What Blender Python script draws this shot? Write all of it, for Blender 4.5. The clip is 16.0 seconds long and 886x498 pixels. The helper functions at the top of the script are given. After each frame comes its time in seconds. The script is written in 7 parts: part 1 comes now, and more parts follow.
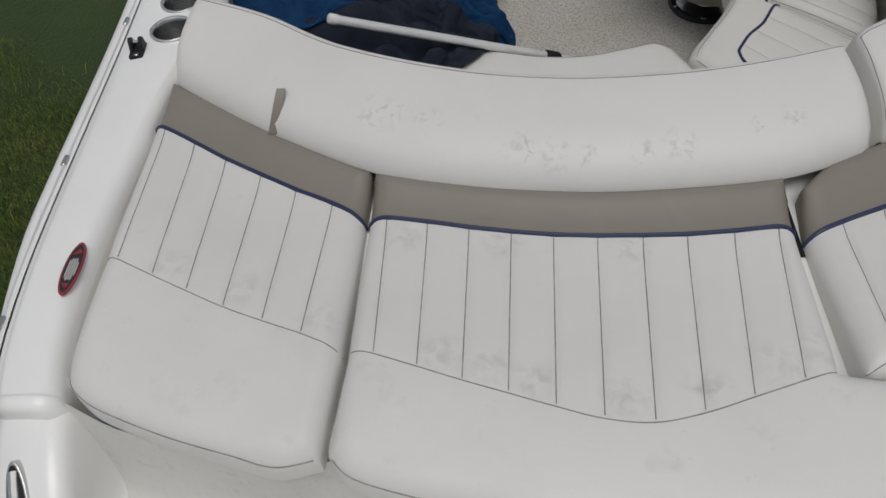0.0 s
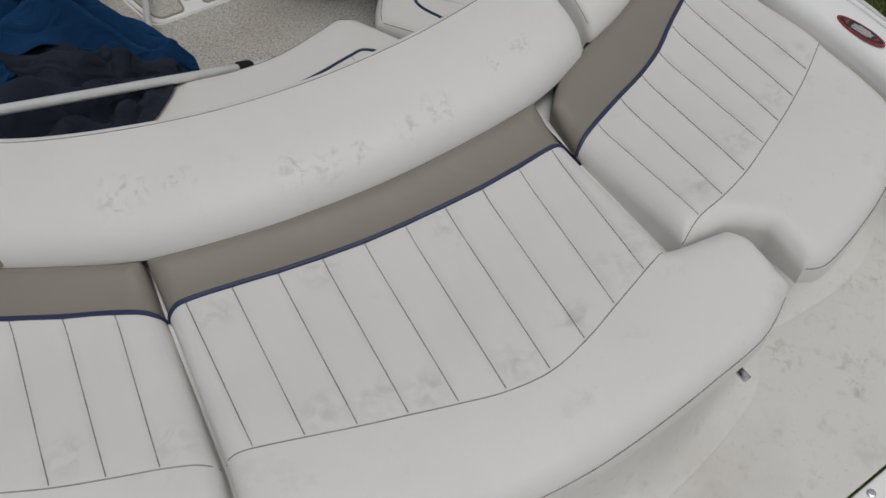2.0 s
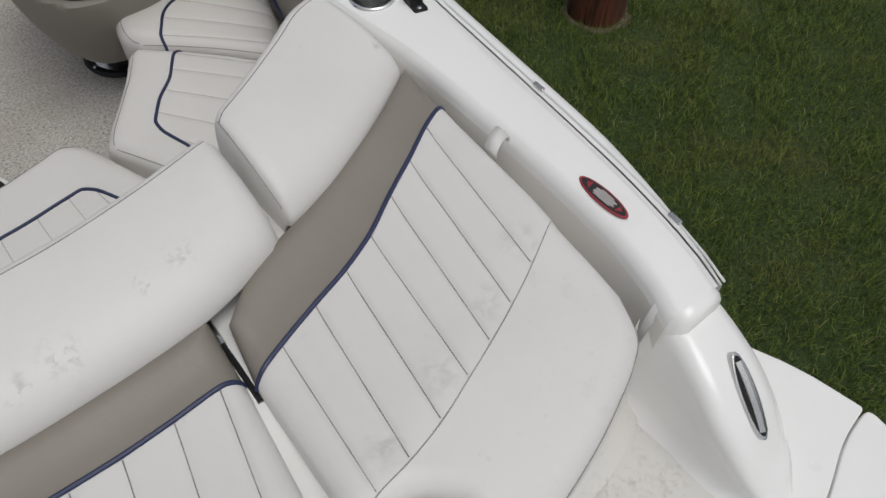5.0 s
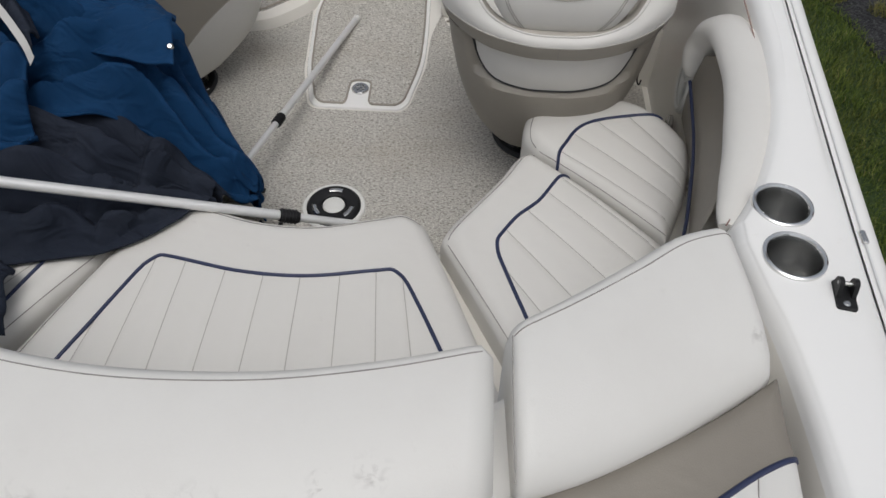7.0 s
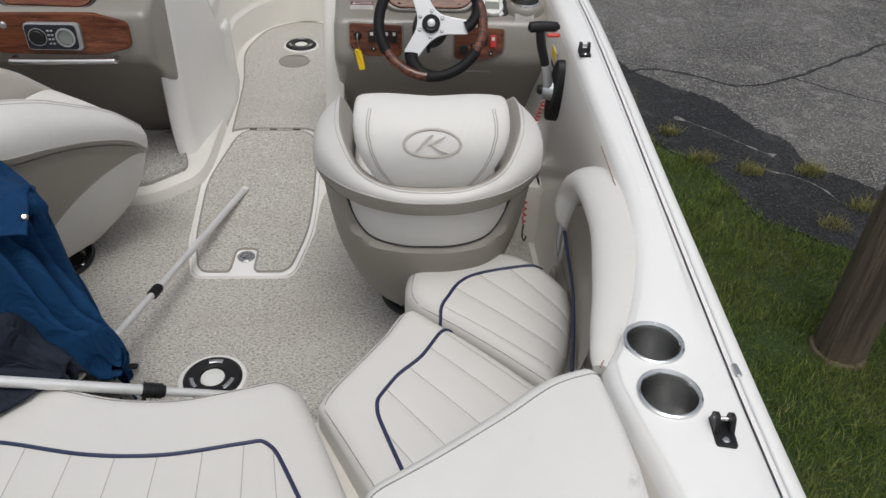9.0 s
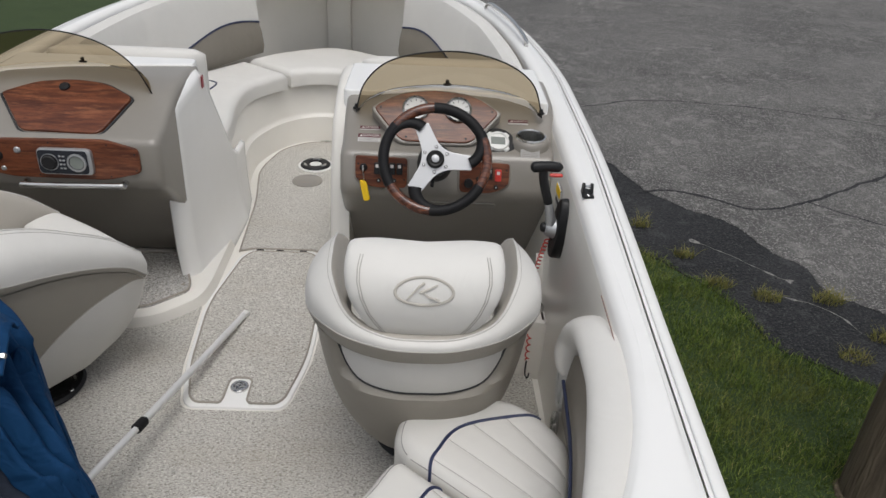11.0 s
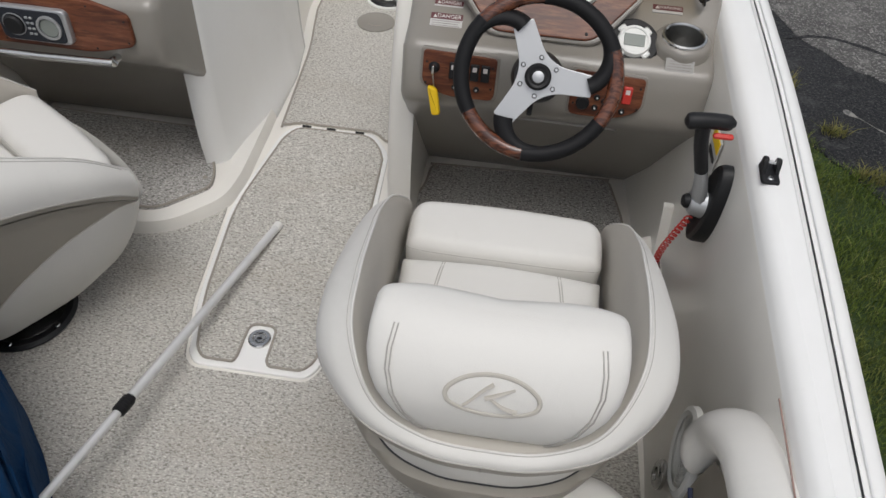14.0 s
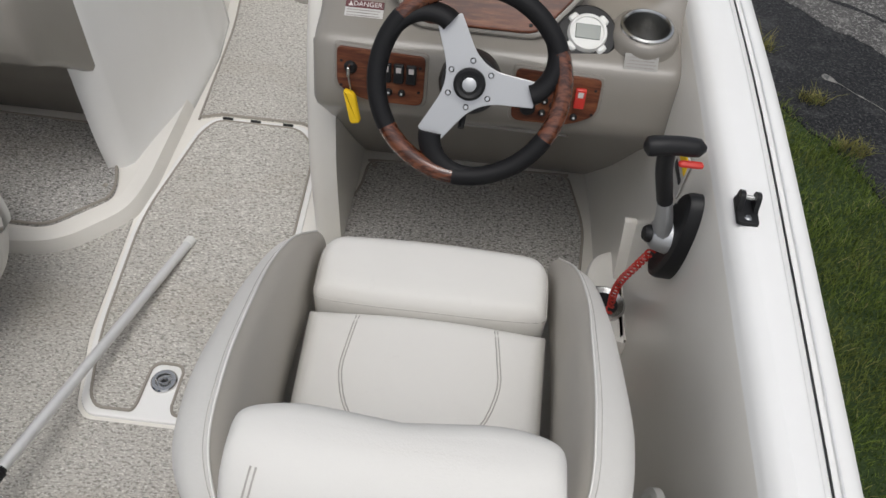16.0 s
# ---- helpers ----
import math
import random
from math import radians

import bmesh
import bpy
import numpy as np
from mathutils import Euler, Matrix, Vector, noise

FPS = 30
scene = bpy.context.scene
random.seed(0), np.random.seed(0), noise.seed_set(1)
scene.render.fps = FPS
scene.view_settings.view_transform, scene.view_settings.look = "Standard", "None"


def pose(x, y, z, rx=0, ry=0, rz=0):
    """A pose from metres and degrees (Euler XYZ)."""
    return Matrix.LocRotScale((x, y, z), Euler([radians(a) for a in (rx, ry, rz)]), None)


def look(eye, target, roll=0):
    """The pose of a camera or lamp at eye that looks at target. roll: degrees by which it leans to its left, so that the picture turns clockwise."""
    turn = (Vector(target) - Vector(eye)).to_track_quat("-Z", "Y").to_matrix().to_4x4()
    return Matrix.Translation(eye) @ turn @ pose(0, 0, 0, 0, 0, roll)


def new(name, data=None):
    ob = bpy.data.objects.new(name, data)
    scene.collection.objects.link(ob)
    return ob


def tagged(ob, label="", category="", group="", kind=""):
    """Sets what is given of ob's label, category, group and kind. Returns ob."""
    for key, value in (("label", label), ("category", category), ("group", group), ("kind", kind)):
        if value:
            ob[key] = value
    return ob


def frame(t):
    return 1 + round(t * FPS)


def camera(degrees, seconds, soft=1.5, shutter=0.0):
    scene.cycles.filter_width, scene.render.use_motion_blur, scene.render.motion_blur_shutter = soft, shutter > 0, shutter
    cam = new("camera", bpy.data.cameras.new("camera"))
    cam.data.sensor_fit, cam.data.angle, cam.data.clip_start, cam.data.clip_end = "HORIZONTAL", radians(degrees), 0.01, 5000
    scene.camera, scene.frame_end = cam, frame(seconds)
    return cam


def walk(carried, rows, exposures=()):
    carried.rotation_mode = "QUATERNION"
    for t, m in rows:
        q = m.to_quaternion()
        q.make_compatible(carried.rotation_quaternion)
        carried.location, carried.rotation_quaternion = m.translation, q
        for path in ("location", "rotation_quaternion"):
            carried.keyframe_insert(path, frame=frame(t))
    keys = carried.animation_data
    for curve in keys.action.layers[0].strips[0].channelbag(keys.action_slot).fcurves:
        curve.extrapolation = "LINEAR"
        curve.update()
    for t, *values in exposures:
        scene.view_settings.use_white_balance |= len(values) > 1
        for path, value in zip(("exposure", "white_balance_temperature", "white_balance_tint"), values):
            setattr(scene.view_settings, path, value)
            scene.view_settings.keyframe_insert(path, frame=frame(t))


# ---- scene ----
cam = camera(61.1, 16.0)
PATH = [
    (0, (-0.216, 0.095, 1.771), (-0.355, 1.35, 0.22), -5.8),
    (0.5, (-0.227, 0.112, 1.769), (-0.288, 1.365, 0.212), -6.4),
    (1, (-0.3, 0.158, 1.764), (-0.201, 1.376, 0.181), -6.8),
    (1.5, (-0.356, 0.21, 1.756), (-0.045, 1.347, 0.14), -6.4),
    (2, (-0.338, 0.208, 1.755), (0.19, 1.265, 0.142), -4.4),
    (2.5, (-0.3, 0.198, 1.759), (0.396, 1.181, 0.161), -3.2),
    (3, (-0.27, 0.185, 1.754), (0.552, 1.107, 0.181), -2.3),
    (3.2, (-0.256, 0.182, 1.748), (0.601, 1.092, 0.187), -2.0),
    (5.3, (0.3, 0.481, 1.771), (0.971, 1.44, 0.149), 3.0),
    (5.5, (0.318, 0.556, 1.719), (0.993, 1.602, 0.153), 5.3),
    (6, (0.422, 0.734, 1.708), (0.831, 1.913, 0.145), 4.6),
    (6.5, (0.472, 0.801, 1.714), (0.587, 2.046, 0.153), 2.9),
    (7, (0.442, 0.779, 1.723), (0.361, 2.061, 0.19), 0.3),
    (7.5, (0.476, 0.794, 1.738), (0.331, 2.156, 0.281), -2.1),
    (8, (0.534, 0.788, 1.76), (0.474, 2.283, 0.432), -2.7),
    (8.5, (0.51, 0.75, 1.761), (0.563, 2.316, 0.518), -1.0),
    (9, (0.548, 0.806, 1.654), (0.661, 2.402, 0.454), 2.4),
    (9.5, (0.592, 0.872, 1.414), (0.702, 2.522, 0.289), 4.5),
    (10, (0.587, 0.846, 1.437), (0.663, 2.568, 0.424), 3.9),
    (10.2, (0.615, 0.821, 1.547), (0.691, 2.574, 0.586), 3.2),
    (12.3, (0.61, 1.337, 1.765), (0.534, 2.996, 0.65), 1.6),
    (12.5, (0.623, 1.418, 1.748), (0.484, 3.045, 0.594), 1.6),
    (13, (0.665, 1.634, 1.735), (0.443, 3.177, 0.481), 2.2),
    (13.5, (0.637, 1.709, 1.702), (0.422, 3.16, 0.342), 2.8),
    (14, (0.59, 1.764, 1.685), (0.47, 3.149, 0.247), 4.0),
    (14.5, (0.554, 1.788, 1.677), (0.482, 3.136, 0.202), 4.8),
    (15, (0.586, 1.884, 1.647), (0.522, 3.21, 0.152), 4.9),
    (15.5, (0.638, 2.048, 1.616), (0.59, 3.355, 0.102), 5.1),
    (16, (0.664, 2.091, 1.61), (0.62, 3.388, 0.089), 5.0),
]
walk(cam, [(t, look(eye, target, roll)) for t, eye, target, roll in PATH],
     [(0.0, -0.67), (1.0, -0.70), (2.0, -0.73), (3.2, -0.70), (5.3, -0.45), (7.0, -0.36), (8.0, -0.27), (9.0, -0.14), (10.2, -0.15), (12.3, -0.13), (13.5, -0.16), (16.0, -0.12)])

# ---- daylight: overcast sky and a wide, weak sun ----
world = bpy.data.worlds.new("overcast")
scene.world = world
world.use_nodes = True
wn, wl = world.node_tree.nodes, world.node_tree.links
sky = wn.new("ShaderNodeTexSky")
sky.sky_type, sky.sun_disc = "NISHITA", False
sky.sun_elevation, sky.sun_rotation = radians(71), radians(172)
sky.air_density, sky.dust_density, sky.ozone_density = 1.0, 4.0, 1.0
pale = wn.new("ShaderNodeHueSaturation")
pale.inputs["Saturation"].default_value = 0.33
wl.new(sky.outputs[0], pale.inputs["Color"])
wl.new(pale.outputs[0], wn["Background"].inputs[0])
wn["Background"].inputs[1].default_value = 0.15
sun = new("sun", bpy.data.lights.new("sun", "SUN"))
sun.data.energy, sun.data.angle, sun.data.color = 0.78, radians(30), (0.985, 0.985, 0.975)
sun.matrix_world = look((0, 0, 10), (-0.5, 3.4, 0.0))

# ---- shapes ----
def mesh_of(verts, faces):
    me = bpy.data.meshes.new("mesh")
    me.from_pydata([tuple(map(float, v)) for v in verts], [], faces)
    return me


def part(name, me, material, parent=None, label="", sharp=38, flip=False):
    """Links a mesh or bmesh as one object under a thing or a part."""
    if isinstance(me, bmesh.types.BMesh):
        bm, me = me, bpy.data.meshes.new(name)
        bm.to_mesh(me)
        bm.free()
    bm = bmesh.new()
    bm.from_mesh(me)
    bmesh.ops.remove_doubles(bm, verts=bm.verts, dist=1e-5)
    bmesh.ops.recalc_face_normals(bm, faces=bm.faces)
    if flip:
        bmesh.ops.reverse_faces(bm, faces=bm.faces)
    bm.to_mesh(me)
    bm.free()
    me.name = name
    me.polygons.foreach_set("use_smooth", [True] * len(me.polygons))
    me.set_sharp_from_angle(angle=radians(sharp))
    me.materials.append(material)
    ob = new(name, me)
    ob.parent = parent
    if label:
        ob["label"] = label
    return ob


def thing(name, label, category, group="", kind="", at=(0, 0, 0), rz=0):
    ob = tagged(new(name), label, category, group, kind)
    ob.empty_display_size = 0.1
    ob.matrix_world = pose(*at, 0, 0, rz)
    return ob


def spline(pts, n, closed=False):
    """n points along a smooth curve through pts."""
    p = np.array(pts, float)
    k = len(p)
    seg = k if closed else k - 1
    out = []
    for s in np.linspace(0, seg, n, endpoint=not closed):
        i = min(int(s), seg - 1)
        f = s - i
        if closed:
            a, b, c, d = (p[(i + j) % k] for j in (-1, 0, 1, 2))
        else:
            b, c = p[i], p[i + 1]
            a = p[i - 1] if i > 0 else 2 * b - c
            d = p[i + 2] if i + 2 < k else 2 * c - b
        out.append(0.5 * (2 * b + (c - a) * f + (2 * a - 5 * b + 4 * c - d) * f * f + (3 * b - a - 3 * c + d) * f ** 3))
    return np.array(out)


def curve1(pts):
    """A smooth function through (x, y) pairs, without overshoot."""
    xs, ys = np.array([p[0] for p in pts], float), np.array([p[1] for p in pts], float)
    d = np.diff(ys) / np.diff(xs)
    m = np.concatenate([[d[0]], [0 if a * b <= 0 else 2 * a * b / (a + b) for a, b in zip(d[:-1], d[1:])], [d[-1]]])

    def f(x):
        x = np.clip(x, xs[0], xs[-1])
        i = np.clip(np.searchsorted(xs, x) - 1, 0, len(xs) - 2)
        h = xs[i + 1] - xs[i]
        t = (x - xs[i]) / h
        return (1 + 2 * t) * (1 - t) ** 2 * ys[i] + t * (1 - t) ** 2 * h * m[i] + t * t * (3 - 2 * t) * ys[i + 1] + t * t * (t - 1) * h * m[i + 1]
    return f


def grid(P, closed=False):
    """Quads over a 2D array of points; closed joins the last row to the first."""
    n, m = len(P), len(P[0])
    verts = [v for row in P for v in row]
    faces = []
    for i in range(n if closed else n - 1):
        for j in range(m - 1):
            a, b = i * m, ((i + 1) % n) * m
            faces.append((a + j, b + j, b + j + 1, a + j + 1))
    return verts, faces


def loft(rings, cap0=True, cap1=True):
    """Closed rings of equal length, joined."""
    n = len(rings[0])
    verts = [v for r in rings for v in r]
    faces = []
    for k in range(len(rings) - 1):
        for i in range(n):
            j = (i + 1) % n
            faces.append((k * n + i, k * n + j, (k + 1) * n + j, (k + 1) * n + i))
    if cap0:
        faces.append(tuple(range(n - 1, -1, -1)))
    if cap1:
        faces.append(tuple(range((len(rings) - 1) * n, len(rings) * n)))
    return mesh_of(verts, faces)


def tube_vf(path, r, n=8, closed=False, flat=1.0):
    """A round rod along a path; r a number or one a point."""
    p = np.array(path, float)
    k = len(p)
    rs = np.full(k, r, float) if np.isscalar(r) else np.array(r, float)
    tan = np.gradient(p, axis=0) if not closed else np.roll(p, -1, 0) - np.roll(p, 1, 0)
    tan /= np.linalg.norm(tan, axis=1)[:, None] + 1e-12
    ref = np.array([0, 0, 1.0]) if abs(tan[0][2]) < 0.9 else np.array([1.0, 0, 0])
    u = np.cross(tan[0], ref)
    u /= np.linalg.norm(u)
    verts, faces = [], []
    for i in range(k):
        u = u - tan[i] * (u @ tan[i])
        u /= np.linalg.norm(u) + 1e-12
        w = np.cross(tan[i], u)
        for a in range(n):
            an = 2 * math.pi * a / n
            verts.append(p[i] + rs[i] * (u * math.cos(an) + w * math.sin(an) * flat))
    for i in range(k if closed else k - 1):
        b = ((i + 1) % k) * n
        for a in range(n):
            c = (a + 1) % n
            faces.append((i * n + a, i * n + c, b + c, b + a))
    if not closed:
        faces.append(tuple(range(n - 1, -1, -1)))
        faces.append(tuple(range((k - 1) * n, k * n)))
    return verts, faces


def tube(path, r, n=8, closed=False, flat=1.0):
    return mesh_of(*tube_vf(path, r, n, closed, flat))


def lathe(profile, n=32, m=Matrix()):
    """A profile of (radius, height) turned round z, then put at m."""
    rows = []
    for i in range(n):
        a = 2 * math.pi * i / n
        rows.append([m @ Vector((r * math.cos(a), r * math.sin(a), z)) for r, z in profile])
    v, f = grid(rows, closed=True)
    return mesh_of(v, f)


def inset(outline, d):
    """A closed 2D outline moved inwards by d (counter-clockwise order)."""
    p = np.array(outline, float)
    a, b = p - np.roll(p, 1, 0), np.roll(p, -1, 0) - p
    na = np.stack([-a[:, 1], a[:, 0]], 1) / (np.linalg.norm(a, axis=1)[:, None] + 1e-9)
    nb = np.stack([-b[:, 1], b[:, 0]], 1) / (np.linalg.norm(b, axis=1)[:, None] + 1e-9)
    nn = na + nb
    nn /= np.linalg.norm(nn, axis=1)[:, None] + 1e-9
    return p + nn * d / np.maximum((nn * na).sum(1), 0.45)[:, None]


def ccw(outline):
    p = np.array(outline, float)
    s = (p[:, 0] * np.roll(p[:, 1], -1) - np.roll(p[:, 0], -1) * p[:, 1]).sum()
    return p if s > 0 else p[::-1]


def slab(outline, z0, z1, bevel=0.004, m=None):
    """A flat plate of an outline with eased upper edges; m puts it elsewhere."""
    o = ccw(outline)
    rings = [[(x, y, z0) for x, y in o], [(x, y, z1 - bevel) for x, y in o],
             [(x, y, z1 - bevel * 0.3) for x, y in inset(o, bevel * 0.3)], [(x, y, z1) for x, y in inset(o, bevel)], [(x, y, z1) for x, y in inset(o, bevel + min(0.0015, bevel))]]
    if m is not None:
        rings = [[tuple(m @ Vector(p)) for p in r] for r in rings]
    return loft(rings)


def rounded(corners, r=0.02, k=5):
    """A polygon with its corners rounded; corners as (x, y) or (x, y, r)."""
    out = []
    n = len(corners)
    for i in range(n):
        c = np.array(corners[i][:2], float)
        rr = corners[i][2] if len(corners[i]) > 2 else r
        a, b = np.array(corners[i - 1][:2], float) - c, np.array(corners[(i + 1) % n][:2], float) - c
        la, lb = np.linalg.norm(a), np.linalg.norm(b)
        a, b = a / la, b / lb
        d = min(rr, 0.45 * la, 0.45 * lb)
        for t in np.linspace(0, 1, k):
            out.append(tuple((1 - t) ** 2 * (c + a * d) + 2 * t * (1 - t) * c + t * t * (c + b * d)))
    return out


def box(cx, cy, cz, sx, sy, sz, bevel=0.004, m=None):
    o = rounded([(cx - sx / 2, cy - sy / 2), (cx + sx / 2, cy - sy / 2), (cx + sx / 2, cy + sy / 2), (cx - sx / 2, cy + sy / 2)], bevel * 1.5, 3)
    z0, z1 = cz - sz / 2, cz + sz / 2
    o = ccw(o)
    rings = [[(x, y, z0) for x, y in inset(o, bevel)], [(x, y, z0 + bevel) for x, y in o], [(x, y, z1 - bevel) for x, y in o], [(x, y, z1) for x, y in inset(o, bevel)]]
    if m is not None:
        rings = [[tuple(m @ Vector(p)) for p in r] for r in rings]
    return loft(rings)


def disc(m, r, h, bevel=0.002, n=28):
    return lathe([(0, 0), (r, 0), (r, h - bevel), (r - bevel, h), (0, h)], n, m)


# ---- materials ----
def material(name, colour, rough=0.5, metal=0.0, spots=(), bump=0.0, bump_scale=300.0, fine=0.0, spec=0.5, coat=0.0, stretch=(1, 1, 1)):
    """A surface: base colour, then spots of (colour, scale, low, high, amount), fine relief and varied gloss."""
    mt = bpy.data.materials.new(name)
    mt.use_nodes = True
    nt = mt.node_tree
    b = nt.nodes["Principled BSDF"]
    b.inputs["Roughness"].default_value, b.inputs["Metallic"].default_value = rough, metal
    b.inputs["Specular IOR Level"].default_value = spec
    b.inputs["Coat Weight"].default_value = coat
    b.inputs["Coat Roughness"].default_value = 0.15
    tc = nt.nodes.new("ShaderNodeTexCoord")
    mp = nt.nodes.new("ShaderNodeMapping")
    mp.inputs["Scale"].default_value = stretch
    nt.links.new(tc.outputs["Object"], mp.inputs["Vector"])
    rgb = nt.nodes.new("ShaderNodeRGB")
    rgb.outputs[0].default_value = (*colour, 1)
    col = rgb.outputs[0]
    for c, scale, lo, hi, amount in spots:
        tx = nt.nodes.new("ShaderNodeTexNoise")
        tx.inputs["Scale"].default_value, tx.inputs["Detail"].default_value, tx.inputs["Roughness"].default_value = scale, 6, 0.62
        nt.links.new(mp.outputs[0], tx.inputs["Vector"])
        mr = nt.nodes.new("ShaderNodeMapRange")
        mr.inputs[1].default_value, mr.inputs[2].default_value, mr.inputs[4].default_value = lo, hi, amount
        nt.links.new(tx.outputs[0], mr.inputs[0])
        mx = nt.nodes.new("ShaderNodeMix")
        mx.data_type = "RGBA"
        nt.links.new(mr.outputs[0], mx.inputs["Factor"])
        nt.links.new(col, mx.inputs[6])
        mx.inputs[7].default_value = (*c, 1)
        col = mx.outputs[2]
    nt.links.new(col, b.inputs["Base Color"])
    if bump:
        tx = nt.nodes.new("ShaderNodeTexNoise")
        tx.inputs["Scale"].default_value, tx.inputs["Detail"].default_value = bump_scale, 3
        nt.links.new(mp.outputs[0], tx.inputs["Vector"])
        bp = nt.nodes.new("ShaderNodeBump")
        bp.inputs["Strength"].default_value, bp.inputs["Distance"].default_value = bump, 0.001 if not fine else fine
        nt.links.new(tx.outputs[0], bp.inputs["Height"])
        nt.links.new(bp.outputs[0], b.inputs["Normal"])
    return mt


VINYL = material("white_vinyl", (0.70, 0.69, 0.66), 0.5, bump=0.25, bump_scale=420, spots=[((0.60, 0.58, 0.55), 3.0, 0.45, 0.8, 0.6), ((0.45, 0.43, 0.40), 11, 0.60, 0.85, 0.55), ((0.36, 0.34, 0.32), 45, 0.64, 0.85, 0.4)])
VINYL_CLEAN = material("clean_white_vinyl", (0.685, 0.67, 0.635), 0.5, bump=0.25, bump_scale=420, spots=[((0.60, 0.58, 0.545), 3.0, 0.45, 0.8, 0.5), ((0.50, 0.48, 0.45), 22, 0.66, 0.85, 0.35)])
TAUPE = material("taupe_vinyl", (0.235, 0.212, 0.178), 0.5, bump=0.3, bump_scale=450, spots=[((0.20, 0.18, 0.155), 4, 0.4, 0.75, 0.5)])
TAUPE_SEAT = material("pale_taupe_vinyl", (0.30, 0.275, 0.235), 0.5, bump=0.3, bump_scale=450, spots=[((0.26, 0.24, 0.205), 4, 0.4, 0.75, 0.5)])
CUP_STEEL = material("brushed_cup_steel", (0.52, 0.52, 0.51), 0.27, 1.0, spots=[((0.30, 0.30, 0.29), 40, 0.45, 0.75, 0.6)])
PIPING = material("navy_piping", (0.018, 0.027, 0.075), 0.45)
THREAD = material("grey_thread", (0.34, 0.32, 0.30), 0.8, spots=[((0.18, 0.17, 0.16), 30, 0.4, 0.7, 0.8)])
STITCH = material("pale_stitching", (0.42, 0.40, 0.37), 0.8)
SEAM_BROWN = material("brown_seam_thread", (0.30, 0.20, 0.17), 0.8)
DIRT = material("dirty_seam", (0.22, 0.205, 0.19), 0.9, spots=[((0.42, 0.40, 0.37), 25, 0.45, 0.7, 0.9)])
GEL = material("white_gelcoat", (0.86, 0.855, 0.835), 0.22, spots=[((0.80, 0.79, 0.76), 2.5, 0.45, 0.8, 0.6), ((0.66, 0.63, 0.56), 18, 0.66, 0.85, 0.35)], coat=0.3, bump=0.04, bump_scale=8, fine=0.004)
LINER = material("ivory_gelcoat", (0.79, 0.765, 0.71), 0.28, spots=[((0.72, 0.69, 0.63), 3.5, 0.45, 0.8, 0.5), ((0.55, 0.51, 0.44), 22, 0.68, 0.85, 0.3)], coat=0.2, bump=0.04, bump_scale=8, fine=0.004)
DASH = material("taupe_gelcoat", (0.255, 0.236, 0.208), 0.3, spots=[((0.22, 0.204, 0.18), 5, 0.4, 0.75, 0.5)], coat=0.25, bump=0.15, bump_scale=240)
STEEL = material("stainless_steel", (0.62, 0.62, 0.61), 0.22, 1.0, spots=[((0.5, 0.5, 0.5), 30, 0.4, 0.7, 0.5)])
ALU = material("brushed_aluminium", (0.50, 0.51, 0.52), 0.5, 0.85, bump=0.1, bump_scale=200)
POLE = material("anodised_pole", (0.74, 0.74, 0.73), 0.42, 0.35, spots=[((0.55, 0.55, 0.54), 20, 0.5, 0.8, 0.5)])
BLACK = material("black_plastic", (0.013, 0.013, 0.014), 0.45, spec=0.3, bump=0.2, bump_scale=500)
RUBBER = material("dark_rubber", (0.03, 0.03, 0.032), 0.7)
WHITE_P = material("white_plastic", (0.75, 0.75, 0.72), 0.4)


def wrinkle(mt, scale, depth, warp=1.0, stretch=(1, 1, 1)):
    """Adds soft creases beneath a material's fine relief."""
    nt = mt.node_tree
    tx, bp, mp = nt.nodes.new("ShaderNodeTexNoise"), nt.nodes.new("ShaderNodeBump"), nt.nodes.new("ShaderNodeMapping")
    tx.inputs["Scale"].default_value, tx.inputs["Detail"].default_value, tx.inputs["Distortion"].default_value = scale, 2.5, warp
    mp.inputs["Scale"].default_value = stretch
    nt.links.new(nt.nodes["Texture Coordinate"].outputs["Object"], mp.inputs[0])
    nt.links.new(mp.outputs[0], tx.inputs["Vector"])
    nt.links.new(tx.outputs[0], bp.inputs["Height"])
    bp.inputs["Strength"].default_value, bp.inputs["Distance"].default_value = 1.0, depth
    fine = [n for n in nt.nodes if n.type == "BUMP" and n != bp]
    nt.links.new(bp.outputs[0], fine[0].inputs["Normal"] if fine else nt.nodes["Principled BSDF"].inputs["Normal"])
    return mt


for mt in (VINYL, VINYL_CLEAN, TAUPE, TAUPE_SEAT):
    wrinkle(mt, 9, 0.0035, 0.6)


def carpet(name, colour, dark, light):
    """Short marine carpet: fine tufts of mixed tones, some soiling."""
    mt = material(name, colour, 0.95, spots=[(dark, 135, 0.49, 0.60, 0.85), (light, 180, 0.53, 0.63, 0.85), ((0.36, 0.31, 0.235), 2.2, 0.52, 0.8, 0.45), ((0.24, 0.21, 0.18), 9, 0.66, 0.82, 0.35)], bump=1.0, bump_scale=150, fine=0.006, spec=0.15, stretch=(0.75, 1.35, 1))
    return mt


CARPET = carpet("beige_marine_carpet", (0.53, 0.51, 0.465), (0.25, 0.235, 0.21), (0.82, 0.80, 0.745))
CARPET_DARK = carpet("grey_marine_carpet", (0.43, 0.415, 0.39), (0.12, 0.115, 0.105), (0.80, 0.785, 0.75))
BINDING = material("carpet_edge_binding", (0.33, 0.30, 0.26), 0.9, bump=0.5, bump_scale=700)

# ---- the boat's deck, sides and floor ----
boat = thing("motorboat", "white fibreglass open motorboat standing on the grass", "boat", at=(0, 0, 0))

